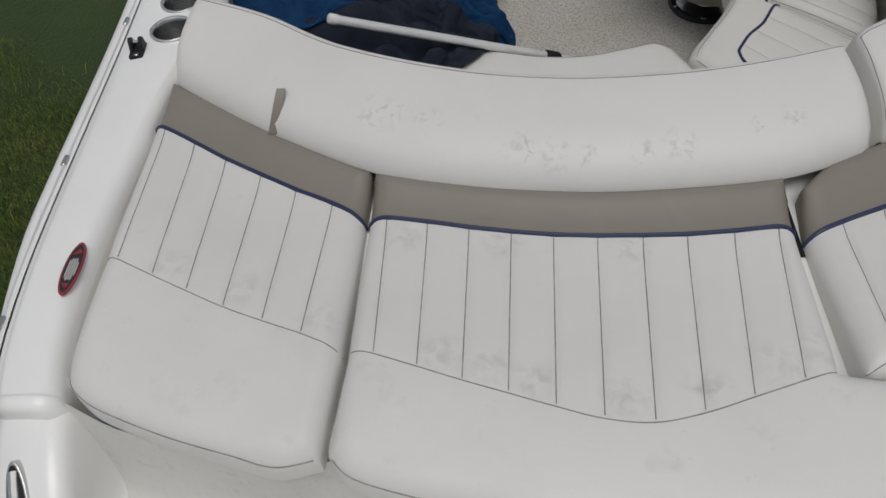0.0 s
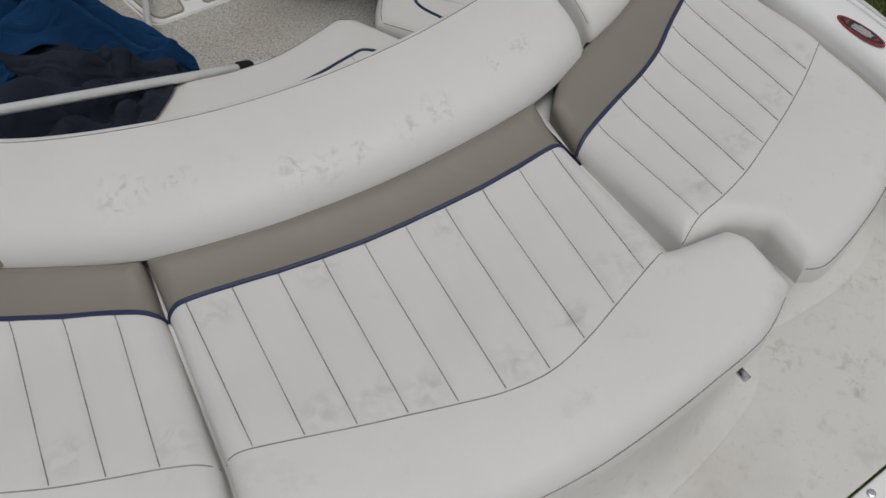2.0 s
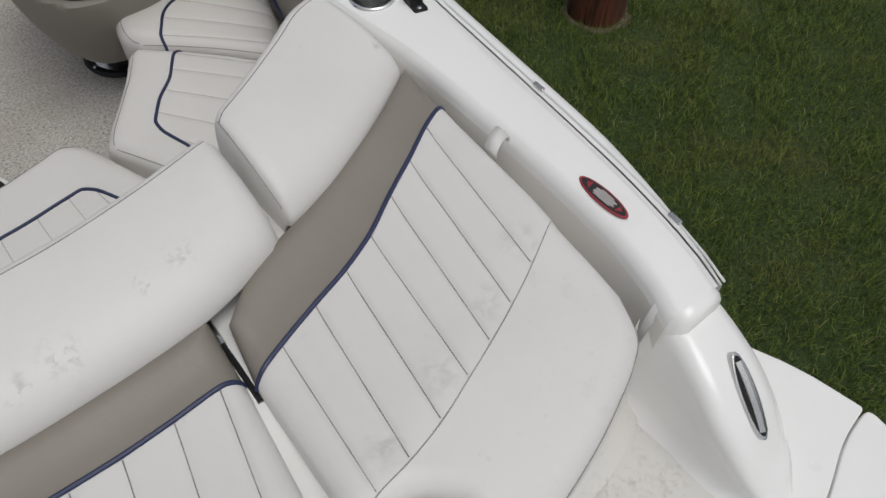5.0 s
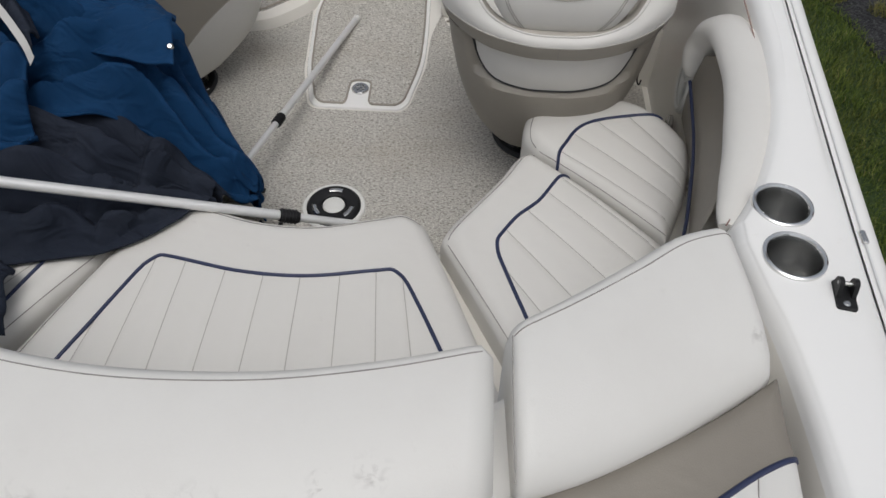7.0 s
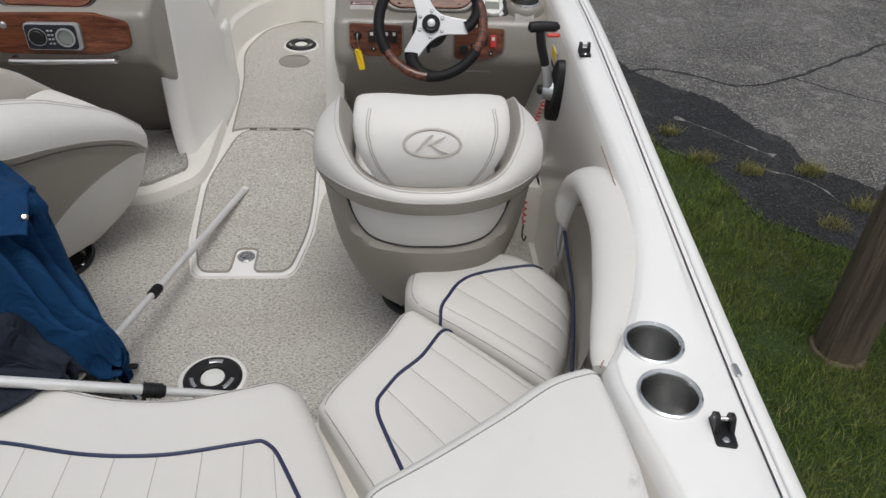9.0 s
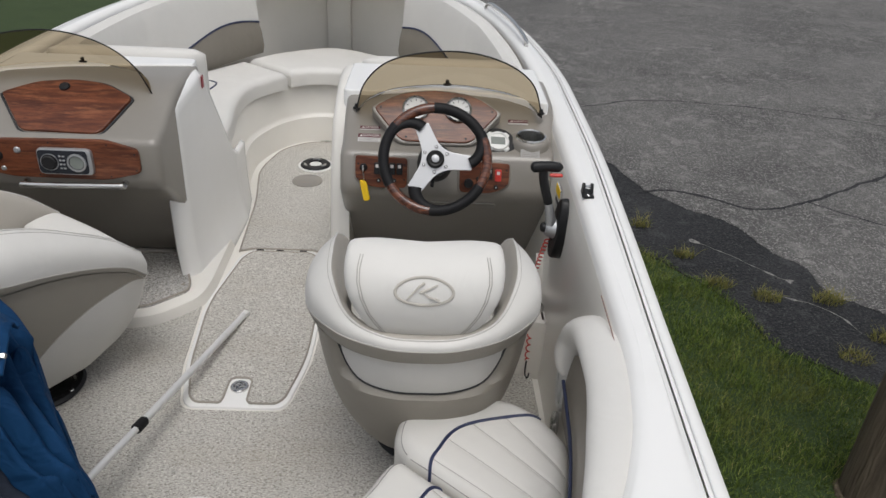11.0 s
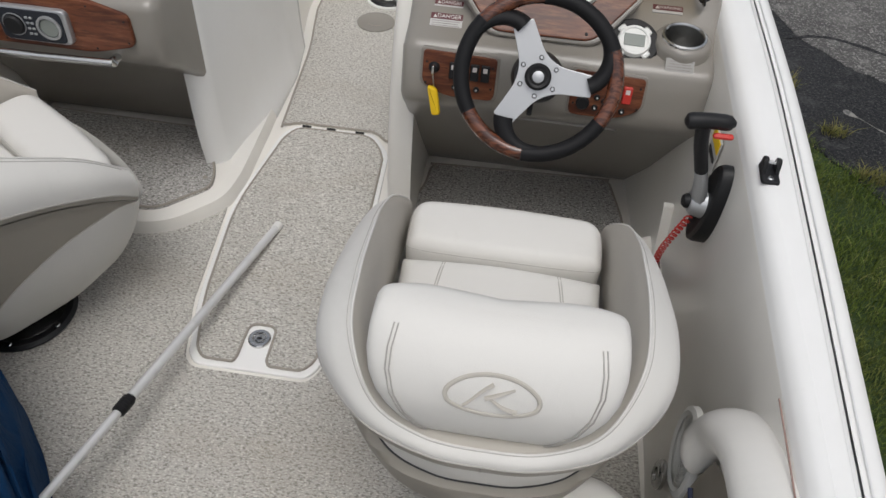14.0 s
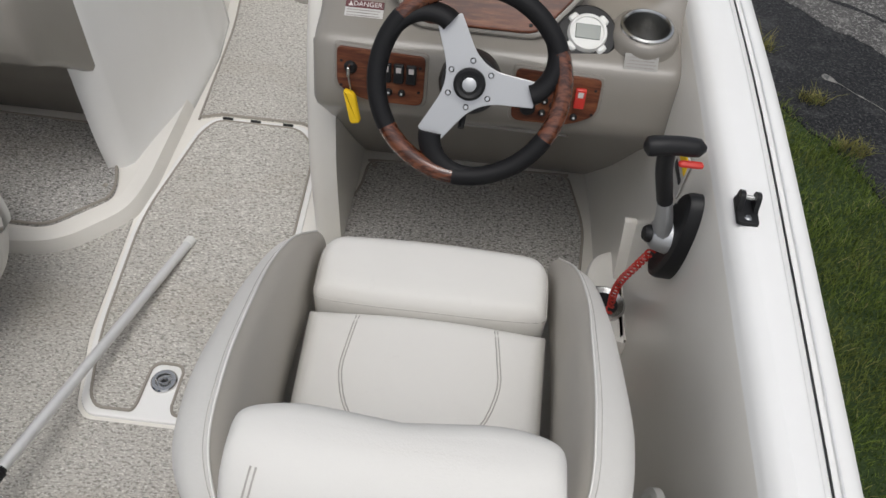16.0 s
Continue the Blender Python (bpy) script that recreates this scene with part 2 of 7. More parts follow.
XI = curve1([(0.60, 0.895), (0.70, 0.935), (0.85, 0.952), (1.0, 0.952), (1.25, 0.945), (1.45, 0.932), (1.60, 0.905), (1.69, 0.893), (1.79, 0.945), (1.91, 0.99), (2.05, 1.026), (2.28, 1.056), (2.7, 1.062), (3.6, 1.072), (4.2, 1.05), (4.8, 0.97), (5.4, 0.76), (5.9, 0.45), (6.2, 0.05)])
XO = curve1([(0.60, 1.050), (0.78, 1.078), (1.0, 1.092), (1.7, 1.122), (2.3, 1.145), (2.8, 1.165), (3.4, 1.182), (4.0, 1.175), (4.6, 1.11), (5.2, 0.95), (5.7, 0.70), (6.15, 0.38), (6.4, 0.02)])
ZG = curve1([(0.60, 0.700), (0.72, 0.722), (1.0, 0.738), (1.55, 0.735), (2.2, 0.755), (2.95, 0.785), (3.6, 0.805), (4.4, 0.84), (5.4, 0.89), (6.4, 0.95)])
WALL_IN = curve1([(0.6, 0.86), (1.5, 0.90), (2.0, 0.99), (2.4, 1.03), (3.0, 1.045), (3.6, 1.04), (4.2, 0.98), (4.8, 0.86), (5.4, 0.62), (5.9, 0.3), (6.2, 0.03)])
CUPS = [(0.995, 1.750), (0.989, 1.630)]
YS = np.concatenate([np.linspace(0.66, 1.5, 15), np.linspace(1.56, 2.3, 16), np.linspace(2.4, 5.2, 29), np.linspace(5.3, 6.19, 14)])


def side(sign, word):
    deck, rail, hull, inner, steel = [], [], [], [], []
    for y in YS:
        xi, xo, z = float(XI(y)), float(XO(y)), float(ZG(y))
        xo = max(xo, xi + 0.03)
        w = xo - xi
        k = min(1.0, max(0.06, (y - 0.66) / 0.38)) ** 0.6
        inner.append([(sign * x, y, zz) for x, zz in [(WALL_IN(y), -0.003), (WALL_IN(y) + 0.004, 0.1), (xi - 0.012, 0.40), (xi - 0.006, z - 0.14), (xi - 0.002, z - 0.06), (xi + 0.004, z - 0.035)]])
        deck.append([(sign * x, y, zz) for x, zz in [(xi + 0.004, z - 0.035), (xi + 0.010, z - 0.018), (xi + 0.020, z - 0.006), (xi + 0.034, z), (xi + 0.45 * w, z + 0.001), (xi + 0.75 * w, z - 0.004), (xo - 0.018, z - 0.012), (xo - 0.006, z - 0.020), (xo, z - 0.032), (xo + 0.001, z - 0.044)]])
        rail.append([(sign * x, y, zz) for x, zz in [(xo + 0.001, z - 0.024), (xo + 0.010 * k, z - 0.020), (xo + 0.030 * k, z - 0.024), (xo + 0.042 * k, z - 0.034), (xo + 0.044 * k, z - 0.050), (xo + 0.036 * k, z - 0.066), (xo + 0.020 * k, z - 0.072)]])
        hull.append([(sign * x, y, zz) for x, zz in [(xo + 0.020, z - 0.087), (xo + 0.016, z - 0.2), (xo - 0.03, 0.1), (xo - 0.10, -0.25), (max(xo - 0.24, 0.02), -0.46), (0.0, -0.90)]])
        steel.append((sign * (xo + 0.010), y, z - 0.020))
    fine = []
    for yy in sorted(set(list(YS) + list(np.arange(1.55, 1.84, 0.0035)))):
        j = min(int(np.searchsorted(YS, yy)), len(YS) - 1)
        i = max(j - 1, 0)
        f = 0 if i == j or YS[j] == YS[i] else (yy - YS[i]) / (YS[j] - YS[i])
        row = np.array(deck[i]) * (1 - f) + np.array(deck[j]) * f
        fine.append([tuple(q) for q in spline(row, 80)])
    v, f = grid(fine)
    f = [q for q in f if not any(all(math.hypot(abs(v[i][0]) - cx, v[i][1] - cy) < 0.0520 for i in q) for cx, cy in CUPS)]
    part("gunwale", mesh_of(v, f), GEL, boat, "glossy white " + word + " gunwale")
    part("rub_rail", mesh_of(*grid(rail)), GEL, boat)
    part("hull_side", mesh_of(*grid(hull)), GEL, boat)
    part("cockpit_side", mesh_of(*grid(inner)), LINER, boat, "ivory moulded cockpit side panel")
    part("rail_insert", tube(steel[: len(steel) - 2], 0.0026, 6), POLE, boat, "stainless steel rub rail insert")


side(1, "starboard")
side(-1, "port")

# floor pan: plain moulded sole with carpets laid on it
sole = [(-1.03, 1.5), (1.03, 1.5), (1.06, 3.0), (1.06, 3.9), (0.32, 3.95), (0.33, 4.75), (0.27, 5.15), (0.12, 5.30), (-0.12, 5.30), (-0.27, 5.15), (-0.40, 4.75), (-0.40, 4.4), (-0.40, 3.95), (-1.06, 3.9), (-1.06, 3.0)]
floor = tagged(part("floor", slab(sole, -0.06, 0.0, 0.003), LINER), "ivory moulded cockpit floor pan", "floor", kind="structure")


def rug(name, outline, z, mat, label, edge=True):
    ob = tagged(part(name, slab(outline, z - 0.004, z + 0.006, 0.004), mat), label, "carpet")
    if edge:
        o = ccw(outline)
        p = spline([(x, y, z + 0.005) for x, y in inset(o, 0.004)], len(o) * 2, closed=True)
        part("binding", tube(p, 0.0045, 6, closed=True), BINDING, ob, "stitched edge binding")
    return ob


rug("cockpit_carpet", rounded([(-1.03, 1.72), (1.02, 1.72), (1.03, 2.6), (1.02, 3.33), (0.30, 3.36), (0.262, 3.46), (0.232, 3.30), (0.228, 3.10), (0.187, 2.87, .05), (0.16, 2.832, .03), (-0.148, 2.832, .03), (-0.178, 2.86, .05), (-0.225, 3.05), (-0.262, 3.455, .03), (-0.30, 3.44, .03), (-0.50, 3.345, .05), (-0.75, 3.30), (-1.03, 3.30)], 0.03), 0.0, CARPET, "beige short-pile marine carpet laid over the cockpit floor", False)
rug("helm_carpet", rounded([(0.30, 3.40, .03), (1.00, 3.38, .05), (1.02, 3.60, .06), (0.972, 3.82, .04), (0.352, 3.79, .04), (0.345, 3.66, .05), (0.298, 3.56, .04)], 0.04), 0.0, CARPET_DARK, "grey-beige bound carpet in the helm footwell")
rug("port_carpet", rounded([(-1.00, 3.36), (-0.62, 3.33, .05), (-0.44, 3.33, .04), (-0.31, 3.46, .07), (-0.318, 3.52, .05), (-0.405, 3.75, .03), (-1.02, 3.76, .05)], 0.04), 0.062, CARPET_DARK, "grey-beige bound carpet in the passenger footwell")
rug("walkway_carpet", rounded([(-0.216, 3.888, .03), (-0.16, 3.918, .05), (0.13, 3.918, .05), (0.175, 3.868, .03), (0.235, 3.868, .03), (0.28, 4.4), (0.315, 4.8, .1), (0.25, 5.12, .15), (0.06, 5.275, .1), (-0.09, 5.27, .1), (-0.24, 5.14, .15), (-0.315, 4.82, .12), (-0.25, 4.42, .1)], 0.04), 0.0, CARPET, "beige bound carpet along the bow walkway")
tagged(part("footwell_step", slab(rounded([(-1.05, 3.285), (-0.62, 3.262, .08), (-0.40, 3.285, .08), (-0.255, 3.435, .08), (-0.238, 3.56, .1), (-0.245, 3.95), (-1.06, 3.95)], 0.02, 7), -0.02, 0.058, 0.045), LINER), "raised ivory moulded step of the passenger footwell", "floor", kind="structure")

for rug_name, dots, zr in (("helm_carpet", ((0.325, 3.585), (0.375, 3.765), (0.945, 3.795), (0.975, 3.42)), 0.006), ("port_carpet", ((-0.345, 3.50), (-0.43, 3.725), (-0.95, 3.73)), 0.068)):
    for x, y in dots:
        part("snap", lathe([(0, 0.004), (0.005, 0.0035), (0.008, 0.001), (0.008, -0.001)], 12, pose(x, y, zr)), BINDING, bpy.data.objects[rug_name], "small carpet snap")

# hatch in the floor
hatch = thing("floor_hatch", "carpeted floor hatch with white moulded surround and chrome latch", "hatch")
HO = [(-0.145, 2.842, .05), (0.155, 2.842, .05), (0.182, 2.875, .05), (0.222, 3.10, .2), (0.222, 3.30, .2), (0.20, 3.80, .05), (0.165, 3.855, .05), (0.13, 3.905, .04), (-0.16, 3.905, .04), (-0.20, 3.845, .06), (-0.252, 3.45, .08), (-0.215, 3.05, .2), (-0.172, 2.872, .06)]
part("surround", slab(rounded(HO, 0.03, 6), 0.0, 0.009, 0.005), GEL, hatch, "white moulded hatch surround")
HI = [(-0.130, 2.858, .04), (-0.045, 2.858, .03), (-0.038, 2.878, .02), (-0.036, 2.99, .025), (0.036, 2.99, .025), (0.038, 2.878, .02), (0.05, 2.858, .03), (0.142, 2.858, .04), (0.168, 2.89, .05), (0.207, 3.10, .2), (0.207, 3.30, .2), (0.185, 3.79, .06), (0.122, 3.888, .05), (-0.150, 3.888, .05), (-0.186, 3.82, .08), (-0.237, 3.45, .1), (-0.200, 3.06, .2), (-0.157, 2.89, .05)]
lid = part("lid", slab(rounded(HI, 0.03, 6), 0.004, 0.013, 0.004), CARPET, hatch, "beige carpeted lid")
p = spline([(x, y, 0.012) for x, y in inset(ccw(rounded(HI, 0.03, 6)), 0.003)], 200, closed=True)
part("binding", tube(p, 0.004, 6, closed=True), BINDING, hatch)
for hx in (-0.120, -0.030, 0.075):
    part("hinge", tube([(hx - 0.016, 3.897, 0.012), (hx + 0.016, 3.897, 0.012)], 0.0042, 8), BLACK, hatch, "small dark hinge knuckle")
latch = part("latch", lathe([(0.031, 0.008), (0.031, 0.014), (0.028, 0.017), (0.020, 0.017), (0.017, 0.011), (0.0, 0.011)], 24, pose(0.002, 2.945, 0)), STEEL, hatch, "round chrome flush latch")
part("pull_ring", tube([(0.002 + 0.012 * math.cos(a), 2.945 + 0.009 * math.sin(a), 0.017) for a in np.linspace(0, 6.283, 20, endpoint=False)], 0.0025, 6, True), STEEL, latch)
part("keyhole", disc(pose(0.002, 2.945, 0.011), 0.007, 0.003), BLACK, latch)


def table_base(x, y, tilt=0):
    """A round table-leg socket let into the floor."""
    b = thing("table_socket", "black and white round table-leg socket in the floor", "table base", at=(x, y, 0.004))
    part("flange", lathe([(0.0, 0.001), (0.098, 0.001), (0.098, 0.006), (0.095, 0.009), (0.086, 0.009), (0.084, 0.006)], 40), WHITE_P, b, "white plastic flange")
    part("ring", lathe([(0.036, 0.004), (0.038, 0.016), (0.046, 0.020), (0.076, 0.019), (0.084, 0.012), (0.085, 0.002)], 40), BLACK, b, "black plastic locking ring")
    part("plug", lathe([(0.0, 0.016), (0.028, 0.016), (0.034, 0.013), (0.034, 0.004)], 32), WHITE_P, b, "white round plug")
    for k in range(3):
        a = math.radians(90 + 120 * k)
        arc = [(0.060 * math.cos(a + t), 0.060 * math.sin(a + t), 0.0195) for t in np.linspace(-0.35, 0.35, 8)]
        part("slot", tube(arc, 0.0075, 6, flat=0.35), STEEL, b)
    return b


table_base(0.0, 2.361)
table_base(-0.009, 4.90)
tagged(part("floor_plate", lathe([(0, 0.004), (0.082, 0.004), (0.082, 0.010), (0.076, 0.013), (0, 0.013)], 36, pose(-0.024, 4.684, 0)), DASH), "round beige plastic inspection plate in the carpet", "deck plate")
part("finger_slot", tube([(-0.024 + 0.036 * math.cos(a), 4.675 + 0.030 * math.sin(a), 0.0132) for a in np.linspace(3.75, 5.67, 12)], 0.0022, 5), BINDING, bpy.data.objects["floor_plate"])

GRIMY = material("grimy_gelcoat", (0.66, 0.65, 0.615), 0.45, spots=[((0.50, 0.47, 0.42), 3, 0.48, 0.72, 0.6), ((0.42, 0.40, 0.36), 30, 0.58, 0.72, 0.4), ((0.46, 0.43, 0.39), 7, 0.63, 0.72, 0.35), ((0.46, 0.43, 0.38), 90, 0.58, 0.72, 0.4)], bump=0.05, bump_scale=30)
# stern: walkway step, swim platform, base under the sun lounge
part("stern_base", slab(rounded([(-0.92, 0.66, .1), (-0.70, 0.60, .1), (-0.50, 0.57, .05), (-0.2, 0.50, .2), (0.02, 0.47, .2), (0.22, 0.50, .1), (0.40, 0.55, .05), (0.42, 0.66, .05), (0.50, 0.63, .05), (0.70, 0.63, .1), (0.86, 0.70, .08), (0.90, 1.0), (0.90, 1.56), (0.80, 1.58), (0.47, 1.33), (0.14, 1.27), (-0.08, 1.265), (-0.30, 1.30), (-0.53, 1.40), (-0.72, 1.52), (-0.90, 1.58), (-0.93, 1.0)], 0.05, 6), 0.40, 0.700, 0.02), GEL, boat, "white moulded base under the sun lounge")
skirt = spline([(-0.93, 0.66), (-0.80, 0.605), (-0.60, 0.575), (-0.45, 0.555), (-0.2, 0.495), (0.02, 0.468), (0.22, 0.49), (0.385, 0.54), (0.425, 0.60), (0.45, 0.63), (0.60, 0.625), (0.75, 0.635), (0.90, 0.70)], 60)
rows = []
for i, q in enumerate(skirt):
    tq = skirt[min(i + 1, 59)] - skirt[max(i - 1, 0)]
    nq = np.array([tq[1], -tq[0]]) / np.linalg.norm(tq)
    rows.append([(q[0] + nq[0] * o, q[1] + nq[1] * o, z) for o, z in [(0.004, 0.69), (0.008, 0.66), (0.014, 0.60), (0.020, 0.54), (0.030, 0.49), (0.046, 0.465), (0.075, 0.4535)]])
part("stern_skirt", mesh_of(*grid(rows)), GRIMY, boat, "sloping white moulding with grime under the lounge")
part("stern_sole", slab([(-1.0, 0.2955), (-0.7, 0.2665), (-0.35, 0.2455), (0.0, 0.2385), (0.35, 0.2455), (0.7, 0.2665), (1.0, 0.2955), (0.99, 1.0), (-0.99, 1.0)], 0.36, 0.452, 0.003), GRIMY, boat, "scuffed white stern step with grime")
part("transom", slab([(-0.99, 0.30), (0.99, 0.30), (0.99, 0.36), (-0.99, 0.36)], -0.60, 0.36, 0.004), GEL, boat)
platform = part("swim_platform", slab(rounded([(-0.98, -0.42, .25), (0.98, -0.42, .25), (1.24, -0.1, .1), (1.25, 0.37, .02), (1.16, 0.355, .04), (1.07, 0.315, .04), (1.0, 0.291, .01), (0.7, 0.262, .02), (0.35, 0.241, .02), (0.0, 0.234, .02), (-0.35, 0.241, .02), (-0.7, 0.262, .02), (-1.0, 0.291, .01), (-1.07, 0.315, .04), (-1.16, 0.355, .04), (-1.25, 0.37, .02), (-1.24, -0.1, .1)], 0.05, 6), 0.36, 0.456, 0.004), GEL, boat, "white moulded swim platform")
for x in (-0.75, -0.2, 0.445, 0.93):
    part("screw", lathe([(0, 0.458), (0.007, 0.458), (0.007, 0.4595), (0.004, 0.4605), (0, 0.4595)], 16, pose(x, 0.233, 0)), STEEL, platform)


CREST = curve1([(0.335, 0.448), (0.36, 0.478), (0.39, 0.520), (0.44, 0.580), (0.50, 0.625), (0.56, 0.655), (0.64, 0.676), (0.72, 0.684)])
CREST_IN = curve1([(0.335, 0.948), (0.36, 0.938), (0.41, 0.915), (0.45, 0.908), (0.50, 0.905), (0.56, 0.914), (0.64, 0.930), (0.72, 0.938)])
CREST_OUT = curve1([(0.335, 0.975), (0.36, 1.000), (0.40, 1.030), (0.45, 1.047), (0.50, 1.058), (0.56, 1.066), (0.64, 1.074), (0.72, 1.082)])


def quarter(sign):
    """The quarter falling from the gunwale's rounded end to the platform, with a hollowed inner wall."""
    rows = []
    for y in np.linspace(0.335, 0.685, 34):
        c, xi, xo = float(CREST(y)), float(CREST_IN(y)), float(CREST_OUT(y))
        h, w = max(c - 0.448, 0.0), xo - xi
        foot = 0.895 + 0.10 * max(0.64 - y, 0) ** 1.0
        foot = min(foot, xi)
        k = min(1, h / 0.12)
        rows.append([(sign * x, y, z) for x, z in [(foot - 0.035, 0.447), (foot - 0.012, 0.455), (foot + 0.1 * (xi - foot), 0.452 + 0.18 * h), (foot + 0.35 * (xi - foot), 0.45 + 0.55 * h), (xi - 0.006 * k, c - 0.030 * k), (xi, c - 0.014 * k), (xi + 0.010 * k, c - 0.003 * k), (xi + 0.15 * w + 0.010, c), (xi + 0.45 * w, c - 0.002), (xi + 0.72 * w, c - 0.010 * k), (xi + 0.88 * w, c - 0.022 * k), (xo, c - 0.048 * k), (xo + 0.010, 0.45 + 0.45 * h), (xo + 0.016, 0.452), (xo + 0.030, 0.444)]])
    part("stern_quarter", mesh_of(*grid(rows)), GEL, boat, "rounded white stern quarter", sharp=70)
    part("stern_wing", slab([(sign * x, y) for x, y in rounded([(0.94, 0.287, .01), (1.0, 0.2940, .01), (1.07, 0.3180, .04), (1.16, 0.3580, .04), (1.245, 0.3730, .01), (1.215, 0.50, .1), (1.10, 0.74, .05), (0.94, 0.74, .02)], 0.02, 5)], 0.10, 0.4550, 0.003), GEL, boat, "white moulded stern corner")
    # rounded end of the gunwale
    ring = lambda k, yy: [(sign * (0.990 + (x - 0.990) * k), yy + 0.05 * max(x - 0.96, 0), 0.665 + (z - 0.665) * k) for x, z in [(0.925, 0.60), (0.927, 0.66), (0.936, 0.69), (0.95, 0.706), (0.975, 0.712), (1.02, 0.710), (1.045, 0.70), (1.062, 0.68), (1.074, 0.64), (1.078, 0.60)]]
    part("gunwale_end", loft([ring(1.0, 0.70), ring(0.995, 0.680), ring(0.97, 0.662), ring(0.92, 0.648), ring(0.82, 0.638), ring(0.6, 0.632)], True, True), GEL, boat, sharp=70)
    eye = thing("stern_fitting", "oval chrome recessed stern cleat set into the quarter", "cleat", "stern cleats")
    yc = 0.502
    yv = Vector((sign * 0.03, 0.12, float(CREST(yc + 0.06) - CREST(yc - 0.06)))).normalized()
    zv = Vector((sign * 0.10, -yv.z, yv.y))
    xv = yv.cross(zv).normalized()
    zv = xv.cross(yv)
    m = Matrix(((xv.x, yv.x, zv.x, sign * 0.980), (xv.y, yv.y, zv.y, yc), (xv.z, yv.z, zv.z, float(CREST(yc)) - 0.001), (0, 0, 0, 1)))
    oval = [(0.0175 * math.cos(a), 0.073 * math.sin(a)) for a in np.linspace(0, 2 * math.pi, 40, endpoint=False)]
    part("bezel", slab([(x * 1.12, y * 1.05) for x, y in oval], -0.012, 0.003, 0.002, m), STEEL, eye, "thin chrome bezel")
    part("pan", slab([(x * 0.88, y * 0.96) for x, y in oval], 0.0, 0.0045, 0.001, m), BLACK, eye)
    part("bar", tube([m @ Vector(q) for q in [(0, -0.060, 0.002), (0, -0.03, 0.006), (0, 0.03, 0.006), (0, 0.060, 0.002)]], 0.009, 8), STEEL, eye)


quarter(1)
quarter(-1)


# ---- cushions ----
def pad(parent, P, Z, zbot, R, zones, grooves=(), nu=60, nv=22, dense=0.02, groove=0.0035, gw=0.006, puff=0.002, seam_mat=None, taper=None):
    """A stuffed cushion over the plan patch P(u, v) with crown height Z(u, v).
    zones: (name, material, lo(u), hi(u), label), in order of v; grooves: (u, zone index)."""
    s = np.linspace(0, 1, 90)
    B = np.array([P(a, 0) for a in s] + [P(1, a) for a in s[1:]] + [P(a, 1) for a in s[::-1][1:]] + [P(0, a) for a in s[::-1][1:]])
    A0, A1 = B, np.roll(B, -1, 0)
    E = A1 - A0
    L2 = (E * E).sum(1) + 1e-12
    width = np.linalg.norm(np.array(P(1, 0.5)) - np.array(P(0, 0.5)))

    def edge(q):
        t = np.clip(((q - A0) * E).sum(1) / L2, 0, 1)
        return np.sqrt((((A0 + E * t[:, None]) - q) ** 2).sum(1).min())
    us = list(np.linspace(0, 1, nu)) + [k * R / width for k in (0.04, 0.12, 0.25, 0.42, 0.65, 0.85, 1.0)] + [1 - k * R / width for k in (0.04, 0.12, 0.25, 0.42, 0.65, 0.85, 1.0)]
    for g, _ in grooves:
        us += [g + k * gw / width for k in (-2.2, -1.2, -0.6, 0, 0.6, 1.2, 2.2)]
    us = sorted(set(round(float(np.clip(a, 0, 1)), 5) for a in us))
    gs = {}
    for g, zi in grooves:
        gs.setdefault(zi, []).append(g)

    def surface(u, v, zi=None, t=0.5):
        q = np.array(P(u, v))
        d = edge(q)
        z = Z(u, v)
        if d < R:
            z -= R - math.sqrt(max(R * R - (R - d) ** 2, 0))
        if zi in gs:
            near = min(abs(u - g) for g in gs[zi]) * width
            fade = min(1, min(t, 1 - t) * 8 + 0.25)
            z += fade * (puff * (1 - math.exp(-(near / 0.014) ** 2)) - groove * math.exp(-(near / gw) ** 2))
        return (q[0], q[1], z)
    obs = []
    for zi, (name, mat, lo, hi, label) in enumerate(zones):
        rows = []
        ts = np.linspace(0, 1, nv)
        ts = np.unique(np.concatenate([ts, [0.01, 0.03, 0.97, 0.99]]))
        for u in us:
            a, b = lo(u), hi(u)
            row = [surface(u, a + (b - a) * t, zi, t) for t in ts]
            if zi == 0:
                row = [(row[0][0], row[0][1], zbot)] + row
            if zi == len(zones) - 1:
                row = row + [(row[-1][0], row[-1][1], zbot)]
            rows.append(row)
        low = lambda r: [(x, y, zbot) for x, y, z in r]
        rows = [low(rows[0])] + rows + [low(rows[-1])]
        obs.append(part(name, mesh_of(*grid(rows)), mat, parent, label, sharp=60))
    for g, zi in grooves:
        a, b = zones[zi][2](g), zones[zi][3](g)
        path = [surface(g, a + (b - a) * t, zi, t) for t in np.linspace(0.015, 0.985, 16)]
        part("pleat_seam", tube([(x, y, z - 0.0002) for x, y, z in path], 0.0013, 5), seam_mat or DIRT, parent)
    return surface


def line_on(parent, name, surface, uv, r, mat, label="", lift=0.0, n=8):
    path = [surface(u, v) for u, v in uv]
    return part(name, tube([(x, y, z + lift) for x, y, z in path], r, n), mat, parent, label)


def ruled(front, back):
    """A patch between two plan curves given as point lists."""
    ff, bb = spline(front, 120), spline(back, 120)

    def P(u, v):
        i = u * 119
        k = min(int(i), 118)
        f = i - k
        a, b = ff[k] * (1 - f) + ff[k + 1] * f, bb[k] * (1 - f) + bb[k + 1] * f
        return tuple(a * (1 - v) + b * v)
    return P


def const(c):
    return lambda u: c


